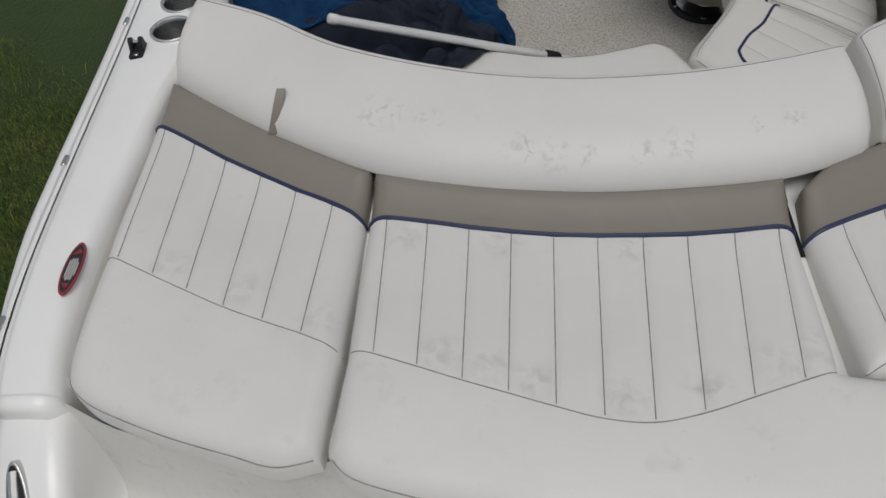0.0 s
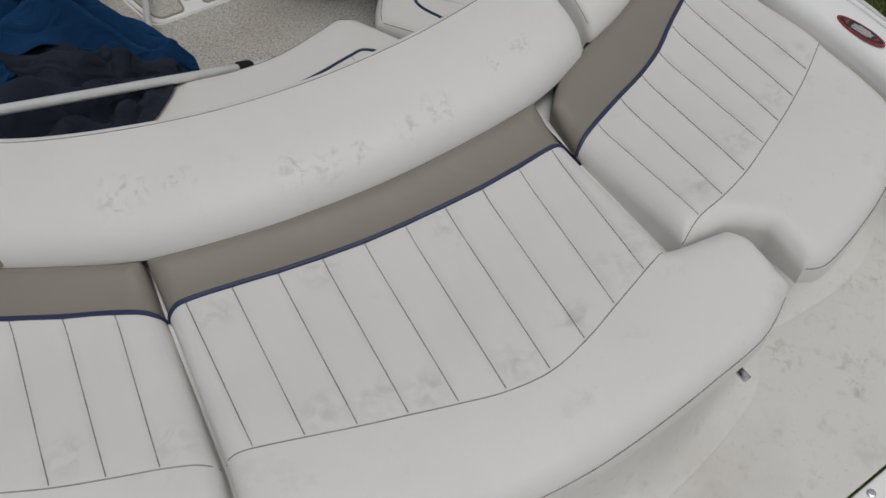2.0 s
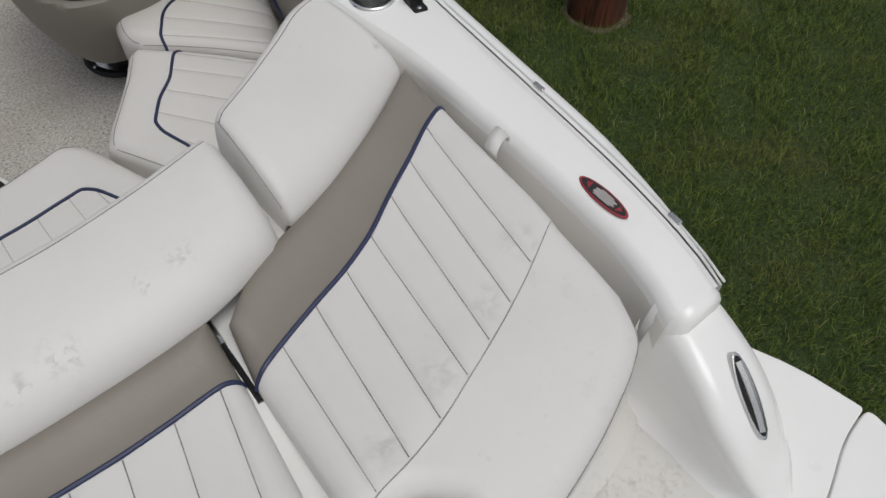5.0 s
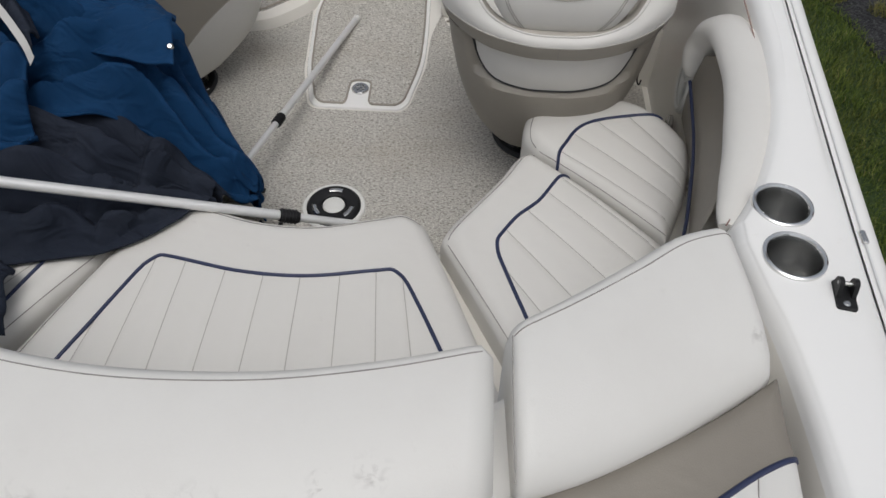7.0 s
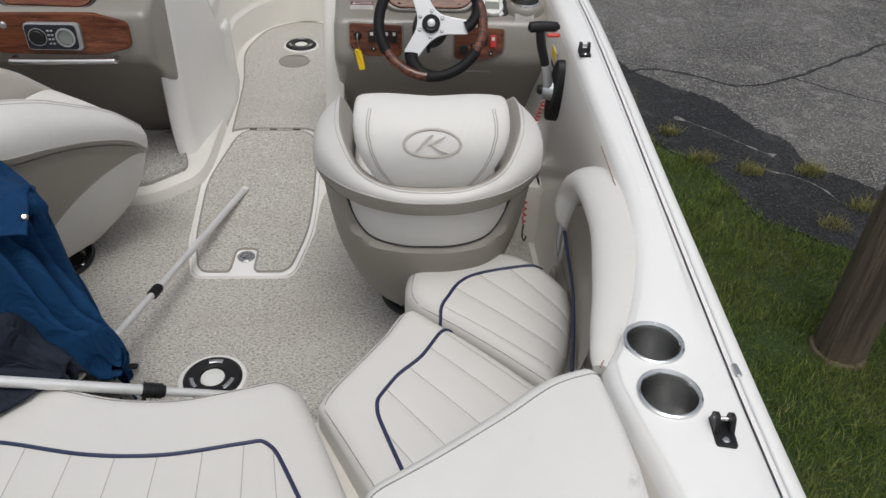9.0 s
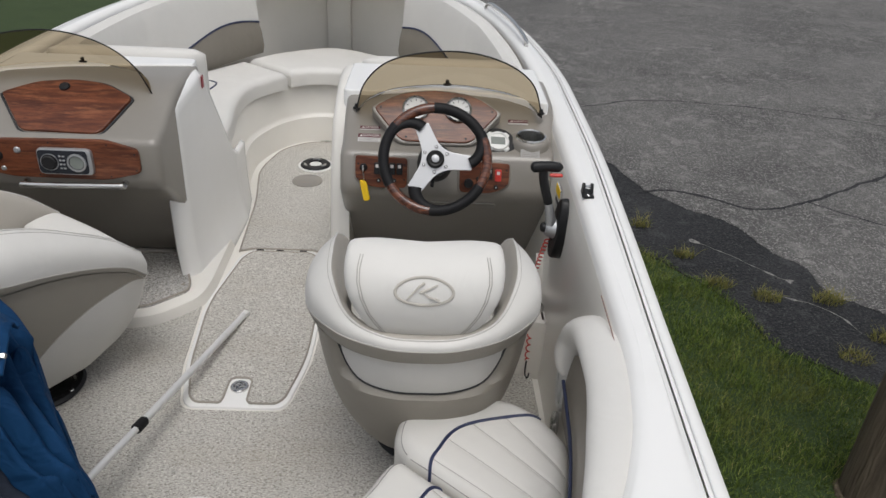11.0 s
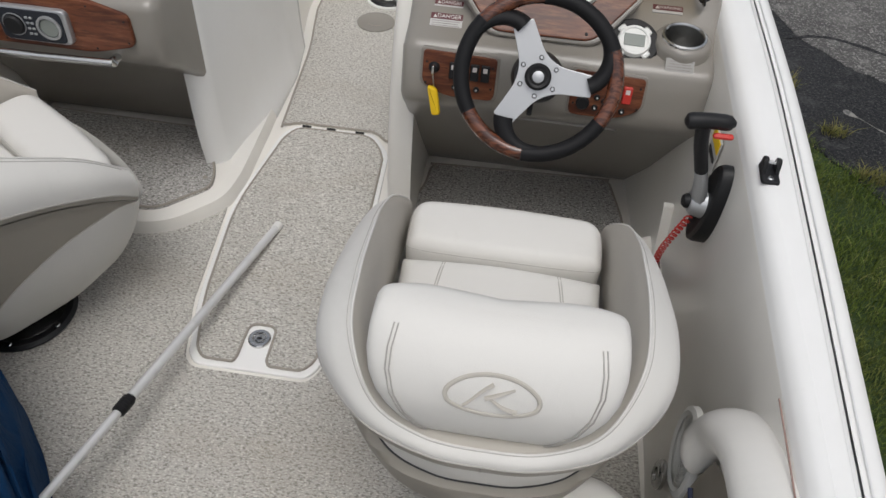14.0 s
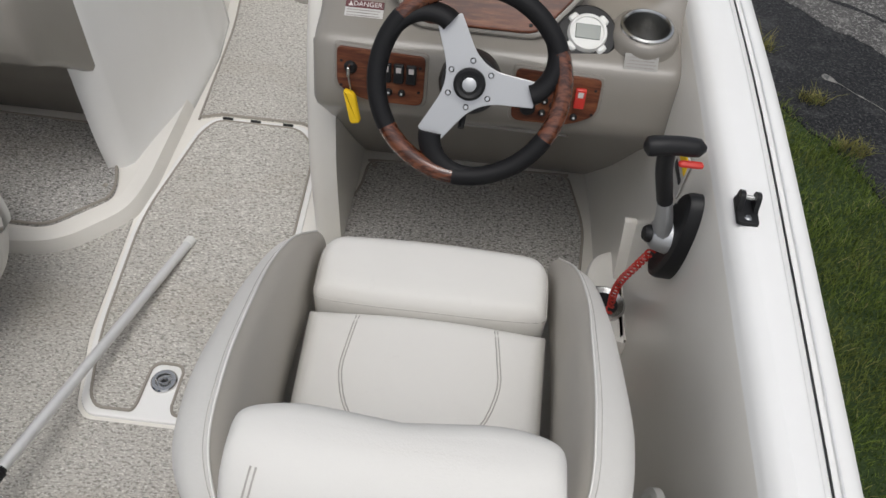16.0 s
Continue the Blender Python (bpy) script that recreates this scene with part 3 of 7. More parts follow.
# ---- stern sun lounge ----
def smudged(name, spots_at, colour=(0.40, 0.385, 0.365), scale=60, low=0.50, base=None):
    """White vinyl with scuffed grey marks round given places (x, y, radius)."""
    mt = base or material(name, (0.70, 0.69, 0.66), 0.5, bump=0.25, bump_scale=420, spots=[((0.60, 0.58, 0.55), 3.0, 0.45, 0.8, 0.5), ((0.46, 0.44, 0.41), 14, 0.66, 0.9, 0.4)])
    nt = mt.node_tree
    b = nt.nodes["Principled BSDF"]
    tc = nt.nodes["Texture Coordinate"]
    col = b.inputs["Base Color"].links[0].from_socket
    tx = nt.nodes.new("ShaderNodeTexNoise")
    tx.inputs["Scale"].default_value, tx.inputs["Detail"].default_value, tx.inputs["Distortion"].default_value = scale, 5, 0.6
    nt.links.new(tc.outputs["Object"], tx.inputs["Vector"])
    total = None
    for x, y, r in spots_at:
        d = nt.nodes.new("ShaderNodeVectorMath")
        d.operation = "DISTANCE"
        sx = nt.nodes.new("ShaderNodeVectorMath")
        sx.operation = "MULTIPLY"
        sx.inputs[1].default_value = (1, 1, 0)
        nt.links.new(tc.outputs["Object"], sx.inputs[0])
        nt.links.new(sx.outputs[0], d.inputs[0])
        d.inputs[1].default_value = (x, y, 0)
        mr = nt.nodes.new("ShaderNodeMapRange")
        mr.interpolation_type = "SMOOTHSTEP"
        mr.inputs[1].default_value, mr.inputs[2].default_value, mr.inputs[3].default_value, mr.inputs[4].default_value = 0.0, r, 1.0, 0.0
        nt.links.new(d.outputs["Value"], mr.inputs[0])
        if total is None:
            total = mr.outputs[0]
        else:
            ad = nt.nodes.new("ShaderNodeMath")
            ad.operation = "MAXIMUM"
            nt.links.new(total, ad.inputs[0])
            nt.links.new(mr.outputs[0], ad.inputs[1])
            total = ad.outputs[0]
    th = nt.nodes.new("ShaderNodeMapRange")
    th.inputs[1].default_value, th.inputs[2].default_value = low, low + 0.26
    nt.links.new(tx.outputs[0], th.inputs[0])
    mu = nt.nodes.new("ShaderNodeMath")
    mu.operation = "MULTIPLY"
    nt.links.new(total, mu.inputs[0])
    nt.links.new(th.outputs[0], mu.inputs[1])
    mx = nt.nodes.new("ShaderNodeMix")
    mx.data_type = "RGBA"
    nt.links.new(mu.outputs[0], mx.inputs["Factor"])
    nt.links.new(col, mx.inputs[6])
    mx.inputs[7].default_value = (*colour, 1)
    nt.links.new(mx.outputs[2], b.inputs["Base Color"])
    return mt


SCUFFED = smudged("scuffed_white_vinyl", [(-0.44, 1.20, 0.055), (-0.40, 1.19, 0.04), (-0.34, 1.17, 0.04), (-0.16, 1.10, 0.05), (-0.105, 1.09, 0.04), (-0.05, 1.09, 0.035), (0.05, 1.09, 0.035), (0.12, 1.10, 0.045), (0.27, 1.14, 0.03), (0.33, 1.16, 0.035)])
SOILED = smudged("soiled_pleated_vinyl", [(x, y, 0.055) for x, y in ((-0.30, 0.70), (-0.23, 0.675), (-0.16, 0.65), (-0.03, 0.62), (0.09, 0.635), (0.20, 0.675), (0.27, 0.70), (0.42, 0.735), (0.55, 0.775), (0.68, 0.835), (0.80, 0.895), (-0.50, 0.76), (-0.64, 0.82), (-0.78, 0.88), (-0.20, 0.94), (0.02, 0.925), (-0.38, 0.96))], (0.545, 0.53, 0.505), 40, 0.43)
SCUFFED_ONE = smudged("scuffed_white_vinyl_end", [(0.875, 1.425, 0.030)])


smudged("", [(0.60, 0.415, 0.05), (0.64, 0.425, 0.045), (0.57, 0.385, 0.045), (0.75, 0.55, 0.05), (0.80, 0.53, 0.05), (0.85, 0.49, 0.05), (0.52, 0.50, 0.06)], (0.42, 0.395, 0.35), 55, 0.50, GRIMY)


def rows_patch(rows):
    """A plan patch through rows of points, each row at its own v; all rows have the same number of points."""
    vs = [r[0] for r in rows]
    sp = [spline(r[1], 140) for r in rows]

    def P(u, v):
        k = min(max(np.searchsorted(vs, v) - 1, 0), len(vs) - 2)
        t = (v - vs[k]) / (vs[k + 1] - vs[k])
        i = min(int(u * 139), 138)
        f = u * 139 - i
        a, b = sp[k][i] * (1 - f) + sp[k][i + 1] * f, sp[k + 1][i] * (1 - f) + sp[k + 1][i + 1] * f
        return tuple(a * (1 - t) + b * t)
    return P


zv = curve1([(0, 0.752), (0.2, 0.770), (0.30, 0.772), (0.55, 0.755), (0.80, 0.738), (0.85, 0.740), (1.0, 0.768)])
Zl = lambda u, v: float(zv(v))
SEAM, PIPE = 0.30, 0.80


def lounge_pad(label, rows, pleats):
    """Rows of plan points for the front edge, seam, piping and back edge; one ruling a pleat."""
    t = thing("sun_lounge_cushion", label, "cushion", "stern lounge cushions")
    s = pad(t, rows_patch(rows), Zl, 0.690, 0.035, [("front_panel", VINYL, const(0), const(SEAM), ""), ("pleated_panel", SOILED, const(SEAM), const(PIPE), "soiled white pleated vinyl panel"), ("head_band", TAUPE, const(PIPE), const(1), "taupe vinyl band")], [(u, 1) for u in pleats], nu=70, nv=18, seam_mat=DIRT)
    us = np.linspace(0.0, 1.0, 60)
    line_on(t, "piping", s, [(u, PIPE) for u in us], 0.0045, PIPING, "navy blue piping", 0.001)
    line_on(t, "seam", s, [(u, SEAM) for u in us], 0.0012, THREAD)
    line_on(t, "edge_seam", s, [(u, 0.004) for u in np.linspace(0.02, 0.98, 50)], 0.0013, THREAD, "", 0.0005)
    return t


lounge_pad("white pleated centre sun lounge cushion with taupe band, grubby seams", [
    (0.0, [(-0.468, 0.548), (-0.43, 0.512), (-0.350, 0.487), (-0.275, 0.473), (-0.205, 0.460), (-0.135, 0.450), (-0.065, 0.443), (0.01, 0.441), (0.11, 0.446), (0.22, 0.457), (0.335, 0.474), (0.430, 0.520)]),
    (0.22, [(-0.456, 0.665), (-0.412, 0.645), (-0.341, 0.622), (-0.270, 0.600), (-0.201, 0.580), (-0.132, 0.562), (-0.063, 0.548), (0.008, 0.543), (0.090, 0.556), (0.185, 0.580), (0.30, 0.610), (0.428, 0.618)]),
    (0.27, [(-0.453, 0.692), (-0.409, 0.680), (-0.339, 0.657), (-0.269, 0.634), (-0.200, 0.612), (-0.131, 0.591), (-0.063, 0.573), (0.008, 0.568), (0.082, 0.583), (0.160, 0.608), (0.25, 0.638), (0.408, 0.652)]),
    (SEAM, [(-0.452, 0.708), (-0.408, 0.697), (-0.339, 0.674), (-0.269, 0.650), (-0.200, 0.628), (-0.131, 0.606), (-0.063, 0.587), (0.008, 0.581), (0.080, 0.596), (0.154, 0.621), (0.232, 0.648), (0.292, 0.668)]),
    (PIPE, [(-0.451, 1.005), (-0.415, 1.007), (-0.339, 0.995), (-0.263, 0.980), (-0.187, 0.968), (-0.112, 0.959), (-0.035, 0.955), (0.044, 0.954), (0.121, 0.955), (0.203, 0.961), (0.280, 0.969), (0.314, 0.966)]),
    (1.0, [(-0.446, 1.118), (-0.411, 1.110), (-0.337, 1.096), (-0.261, 1.082), (-0.184, 1.070), (-0.108, 1.062), (-0.031, 1.057), (0.046, 1.057), (0.123, 1.061), (0.203, 1.067), (0.276, 1.075), (0.316, 1.080)])],
    [k / 11 for k in range(1, 11)])
lounge_pad("white pleated sun lounge cushion with taupe band beside the port gunwale", [
    (0.0, [(-0.919, 0.715), (-0.905, 0.665), (-0.860, 0.627), (-0.787, 0.596), (-0.708, 0.569), (-0.616, 0.544), (-0.545, 0.526), (-0.479, 0.540)]),
    (SEAM, [(-0.912, 0.905), (-0.881, 0.893), (-0.808, 0.856), (-0.739, 0.822), (-0.668, 0.788), (-0.597, 0.760), (-0.529, 0.735), (-0.462, 0.706)]),
    (PIPE, [(-0.940, 1.289), (-0.909, 1.273), (-0.833, 1.225), (-0.756, 1.174), (-0.675, 1.127), (-0.598, 1.084), (-0.522, 1.046), (-0.457, 1.006)]),
    (1.0, [(-0.925, 1.415), (-0.870, 1.380), (-0.787, 1.322), (-0.716, 1.272), (-0.640, 1.222), (-0.568, 1.180), (-0.500, 1.142), (-0.452, 1.118)])],
    [k / 7 for k in range(1, 7)])
lounge_pad("white pleated sun lounge cushion with taupe band on the starboard walkway", [
    (0.0, [(0.472, 0.535), (0.505, 0.521), (0.560, 0.530), (0.620, 0.547), (0.685, 0.569), (0.750, 0.597), (0.808, 0.626), (0.852, 0.662), (0.880, 0.730)]),
    (0.20, [(0.468, 0.620), (0.495, 0.628), (0.525, 0.640), (0.575, 0.660), (0.632, 0.687), (0.690, 0.712), (0.748, 0.743), (0.805, 0.780), (0.878, 0.830)]),
    (0.26, [(0.425, 0.662), (0.440, 0.668), (0.470, 0.678), (0.530, 0.700), (0.598, 0.729), (0.655, 0.754), (0.718, 0.785), (0.788, 0.822), (0.880, 0.880)]),
    (SEAM, [(0.330, 0.668), (0.378, 0.687), (0.440, 0.699), (0.508, 0.719), (0.580, 0.749), (0.642, 0.776), (0.710, 0.808), (0.785, 0.848), (0.885, 0.908)]),
    (PIPE, [(0.326, 0.948), (0.391, 0.978), (0.470, 1.010), (0.546, 1.039), (0.619, 1.076), (0.697, 1.130), (0.773, 1.179), (0.848, 1.230), (0.917, 1.266)]),
    (1.0, [(0.340, 1.055), (0.393, 1.105), (0.472, 1.150), (0.546, 1.177), (0.618, 1.207), (0.693, 1.247), (0.762, 1.286), (0.832, 1.331), (0.905, 1.385)])],
    [k / 8 for k in range(1, 8)])


# backrest bolsters behind the lounge
def bolster(label, back_low, top, fwd, mat, zl, zt, ends=0.03, strap=None):
    """A long rounded roll: low aft edge, stitched crest, drop to the cockpit bench."""
    t = thing("backrest_bolster", label, "cushion", "backrest bolsters")
    n = 70
    a, b, c = spline(back_low, n), spline(top, n), spline(fwd, n)
    prof = [(0.0, 0.0, -0.05), (0.0, 0.0, 0.0), (0.03, 0.0, 0.30), (0.12, 0.0, 0.58), (0.30, 0.0, 0.80), (0.52, 0.0, 0.93), (0.75, 0.0, 0.985), (0.90, 0.0, 1.0), (0.985, 0.0, 1.0), (1.0, 0.02, 0.998), (1.0, 0.09, 0.985), (1.0, 0.17, 0.955), (1.0, 0.26, 0.90), (1.0, 0.36, 0.80), (1.0, 0.44, 0.64), (1.0, 0.50, 0.42), (1.0, 0.53, 0.1), (1.0, 0.58, -1.5), (1.0, 0.60, -4.2)]
    rows = []
    for i in range(n):
        s = i / (n - 1)
        w = (b[-1] - b[0])
        L = np.linalg.norm(w)
        d = min(s, 1 - s) * L
        k = 1.0 if d > ends else math.sqrt(max(1 - ((ends - d) / ends) ** 2, 0.0))
        row = []
        z0, z1 = zl(s), zt(s)
        mid = (a[i] * 0.45 + b[i] * 0.25 + c[i] * 0.3)
        for p, q, h in prof:
            xy = a[i] * (1 - p) + b[i] * p
            xy = xy * (1 - q) + c[i] * q if q else xy
            kk = 0.90 + 0.10 * k
            xy = mid + (xy - mid) * kk
            z = z0 + (z1 - z0) * h if h > -0.2 else z0 + (z1 - z0) * h
            z = z - (1 - k) * 0.022 if h > 0 else z
            row.append((xy[0], xy[1], z))
        rows.append(row)
    m = len(prof)
    v, f = grid(rows)
    f = list(f) + [tuple(range(m)), tuple(range((n - 1) * m, n * m))]
    part("roll", mesh_of(v, f), mat, t, sharp=70)
    crest = [rows[i][8] for i in range(1, n - 1)]
    part("stitching", tube([(x, y, z + 0.0002) for x, y, z in crest], 0.0011, 5), THREAD, t, "stitched seam")
    return t


bc = bolster("long curved white vinyl backrest bolster with scuff marks", [(-0.915, 1.400), (-0.80, 1.315), (-0.66, 1.225), (-0.45, 1.115), (-0.28, 1.070), (-0.1, 1.050), (0.1, 1.052), (0.31, 1.075), (0.485, 1.135)],
             [(-0.90, 1.60), (-0.72, 1.515), (-0.54, 1.395), (-0.30, 1.305), (-0.08, 1.268), (0.14, 1.272), (0.32, 1.302), (0.478, 1.345)],
             [(-0.88, 1.67), (-0.70, 1.575), (-0.52, 1.455), (-0.29, 1.365), (-0.08, 1.328), (0.14, 1.33), (0.31, 1.355), (0.468, 1.395)], SCUFFED, lambda s: 0.752, lambda s: 0.842)
bs = bolster("white vinyl backrest bolster over the starboard walkway, small tear", [(0.515, 1.160), (0.61, 1.197), (0.71, 1.250), (0.81, 1.316), (0.90, 1.378)], [(0.500, 1.372), (0.60, 1.44), (0.70, 1.515), (0.78, 1.58), (0.86, 1.615)], [(0.490, 1.42), (0.58, 1.49), (0.67, 1.565), (0.76, 1.635), (0.84, 1.67)], SCUFFED_ONE, lambda s: 0.745 - 0.01 * s, lambda s: 0.842 - 0.03 * s)
part("stitching", tube(spline([(0.512, 1.175, 0.785), (0.508, 1.22, 0.815), (0.504, 1.30, 0.838), (0.503, 1.365, 0.842)], 16), 0.0011, 5), THREAD, bs)

strap = tagged(part("cushion_strap", mesh_of(*grid([[(-0.664 + dx + 0.35 * (z - 0.756), y, z) for dx in (-0.009, 0.009)] for y, z in [(1.222, 0.756), (1.231, 0.785), (1.243, 0.809), (1.258, 0.826), (1.272, 0.833), (1.275, 0.829), (1.260, 0.821), (1.247, 0.804), (1.236, 0.782)]])), TAUPE), "short taupe vinyl pull strap standing up from the seam", "strap")

# webbing loop on the starboard lounge cushion
loop = []
for a in np.linspace(-0.3, 3.6, 16):
    loop.append((0.028 * math.cos(a), 0.019 * math.sin(a)))
loop_ob = tagged(part("webbing_loop", mesh_of(*grid([[(0.922 + lx * 0.9, 1.105 + dy + lx * 0.35, 0.752 + lz) for dy in (-0.016, 0.016)] for lx, lz in loop])), VINYL_CLEAN), "rolled white vinyl loop at the cushion's edge", "strap")
lm = loop_ob.modifiers.new("thickness", "SOLIDIFY")
lm.thickness = 0.004

# hinge stay in the gap between two lounge cushions
stay = thing("hinge_stay", "thin dark steel gas stay between the lounge cushions", "strut")
part("tube", tube([(0.322, 0.93, 0.700), (0.321, 1.0, 0.702), (0.319, 1.06, 0.706)], 0.005, 8), BLACK, stay)
part("rod", tube([(0.319, 1.05, 0.707), (0.318, 1.10, 0.712)], 0.007, 8), STEEL, stay)

# ---- cockpit bench ----
part("bench_base", slab(rounded([(-1.0, 1.45), (1.0, 1.45), (1.02, 2.2), (0.98, 2.40, .05), (0.84, 2.43, .05), (0.66, 2.36, .05), (0.60, 2.27), (0.40, 1.98, .06), (0.30, 1.95, .04), (-0.30, 1.95, .04), (-0.40, 1.98, .06), (-0.60, 2.27), (-0.66, 2.36, .05), (-0.84, 2.43, .05), (-1.02, 2.2)], 0.03), -0.01, 0.285, 0.01), LINER, boat, "ivory moulded bench base")
zb = lambda u, v: 0.385 + 0.010 * math.sin(math.pi * min(max(v, 0), 1)) - 0.01 * v


def bench_pad(label, P, pipe, pleats, pipe_u=(0.0, 1.0), R=0.045, Zf=zb, close=True):
    t = thing("bench_cushion", label, "cushion", "bench cushions")
    s = pad(t, P, Zf, 0.265, R, [("border", VINYL_CLEAN, const(0), pipe, ""), ("pleated_panel", VINYL_CLEAN, pipe, const(1), "white pleated vinyl panel")], [(u, 1) for u in pleats], nu=60, nv=18, groove=0.0022, puff=0.0012, seam_mat=STITCH)
    line_on(t, "piping", s, [(u, pipe(u)) for u in np.linspace(*pipe_u, 80)], 0.0045, PIPING, "navy blue piping", 0.001)
    line_on(t, "edge_seam", s, [(u, 0.05) for u in np.linspace(0.06, 0.94, 60)], 0.0012, THREAD, "", 0.0006)
    line_on(t, "edge_seam", s, [(0.035, v) for v in np.linspace(0.06, 0.98, 40)], 0.0012, THREAD, "", 0.0006)
    return t, s


bench_pad("white vinyl centre bench cushion with navy piping", ruled([(-0.345, 1.985), (-0.30, 2.025), (-0.24, 2.018), (-0.08, 1.975), (0.06, 1.970), (0.20, 2.005), (0.27, 2.022), (0.325, 1.985)], [(-0.56, 1.48), (-0.3, 1.45), (0, 1.44), (0.3, 1.45), (0.54, 1.48)]),
          curve1([(0, 0.99), (0.11, 0.97), (0.14, 0.78), (0.175, 0.56), (0.215, 0.39), (0.26, 0.335), (0.4, 0.335), (0.52, 0.335), (0.64, 0.335), (0.755, 0.335), (0.80, 0.38), (0.845, 0.54), (0.885, 0.76), (0.92, 0.97), (1, 0.99)]), [0.16, 0.24, 0.32, 0.40, 0.48, 0.56, 0.64, 0.72, 0.80, 0.88], (0.11, 0.915))


def corner_pads(sign, word):
    mir = lambda pts: [(sign * x, y) for x, y in pts]
    bench_pad("white vinyl corner bench cushion with navy piping on the " + word + " quarter", ruled(mir([(0.362, 1.945), (0.385, 1.995), (0.44, 2.075), (0.50, 2.165), (0.545, 2.245), (0.585, 2.262)]), mir([(0.62, 1.46), (0.68, 1.56), (0.75, 1.70), (0.83, 1.83), (0.88, 1.92), (0.90, 1.965)])),
              curve1([(0, 0.98), (0.10, 0.88), (0.17, 0.66), (0.24, 0.42), (0.28, 0.31), (0.33, 0.265), (0.44, 0.262), (0.61, 0.295), (0.8, 0.30), (1, 0.30)]), [0.25, 0.38, 0.52, 0.67, 0.83], (0.10, 0.98))
    bench_pad("white vinyl side bench cushion with navy piping on the " + word + " side", ruled(mir([(0.590, 2.275), (0.560, 2.34), (0.580, 2.43), (0.650, 2.485), (0.76, 2.502), (0.86, 2.490), (0.93, 2.44)]), mir([(0.905, 1.985), (0.925, 2.03), (0.95, 2.09), (0.972, 2.15), (0.985, 2.20), (1.0, 2.26), (1.005, 2.33)])),
              curve1([(0, 0.19), (0.13, 0.25), (0.27, 0.30), (0.42, 0.315), (0.58, 0.34), (0.85, 0.35), (1, 0.33)]), [0.15, 0.32, 0.50, 0.68], (0.0, 0.93))
    # side backrest: padded roll over a taupe panel
    arm = thing("side_bolster_cushion", "white padded side cushion with taupe panel on the " + word + " coaming", "cushion")
    path = np.array([(0.905, 1.725, 0.694), (0.942, 1.83, 0.702), (0.980, 1.95, 0.705), (1.010, 2.10, 0.707), (1.024, 2.22, 0.702), (1.030, 2.33, 0.690), (1.030, 2.42, 0.660), (1.020, 2.478, 0.605), (1.006, 2.49, 0.54), (0.998, 2.465, 0.48)])
    pp = spline(path, 44)
    rr = np.interp(np.linspace(0, 1, 44), [0, 0.03, 0.1, 0.25, 0.5, 0.75, 0.9, 0.97, 1.0], [0.016, 0.026, 0.036, 0.051, 0.058, 0.058, 0.047, 0.030, 0.012])
    pp[:, 0] += np.interp(np.linspace(0, 1, 44), [0, 0.2, 0.4, 0.8, 1], [0, 0.004, 0.012, 0.012, 0])
    pp[:, 2] -= np.interp(np.linspace(0, 1, 44), [0, 0.2, 0.4, 0.8, 1], [0, 0.004, 0.009, 0.009, 0])
    pp[:, 0] *= sign
    part("roll", tube(pp, rr * 1.08, 20, flat=0.68), VINYL_CLEAN, arm, "white vinyl roll")
    pan = []
    for y in np.linspace(1.76, 2.44, 20):
        x = float(XI(y)) - 0.05
        zt = 0.665 if y < 2.28 else 0.665 - 0.9 * max(y - 2.28, 0) ** 1.2
        pan.append([(sign * (x - 0.045 * f + 0.035 * f * f), y, 0.36 + (zt - 0.36) * (1 - f)) for f in np.linspace(0, 1, 8)])
    part("panel", mesh_of(*grid(pan)), TAUPE, arm, "taupe vinyl lower panel")
    pi = [(sign * (float(XI(y)) - 0.074), y, 0.50 - 0.16 * ((2.42 - y) / 0.62) ** 1.0) for y in np.linspace(1.82, 2.42, 24)]
    part("piping", tube(pi, 0.0045, 6), PIPING, arm, "navy blue piping")
    sm = [(sign * (float(XI(y)) - 0.004), y, float(ZG(y)) - 0.030) for y in np.linspace(1.72, 2.46, 30)]
    part("seam", tube(sm, 0.0016, 5), SEAM_BROWN, arm, "brownish edge seam")
    return arm


corner_pads(1, "starboard")
corner_pads(-1, "port")


# ---- swivel bucket seat ----
# the seat's taupe vinyl, its colour lightened for light falling into the bucket
LINING = material("lit_taupe_lining_vinyl", (0.48, 0.45, 0.40), 0.55, spots=[((0.43, 0.40, 0.355), 4, 0.45, 0.8, 0.5)], bump=0.25, bump_scale=420)


def smooth(a, b, x):
    t = min(max((x - a) / (b - a), 0), 1)
    return t * t * (3 - 2 * t)


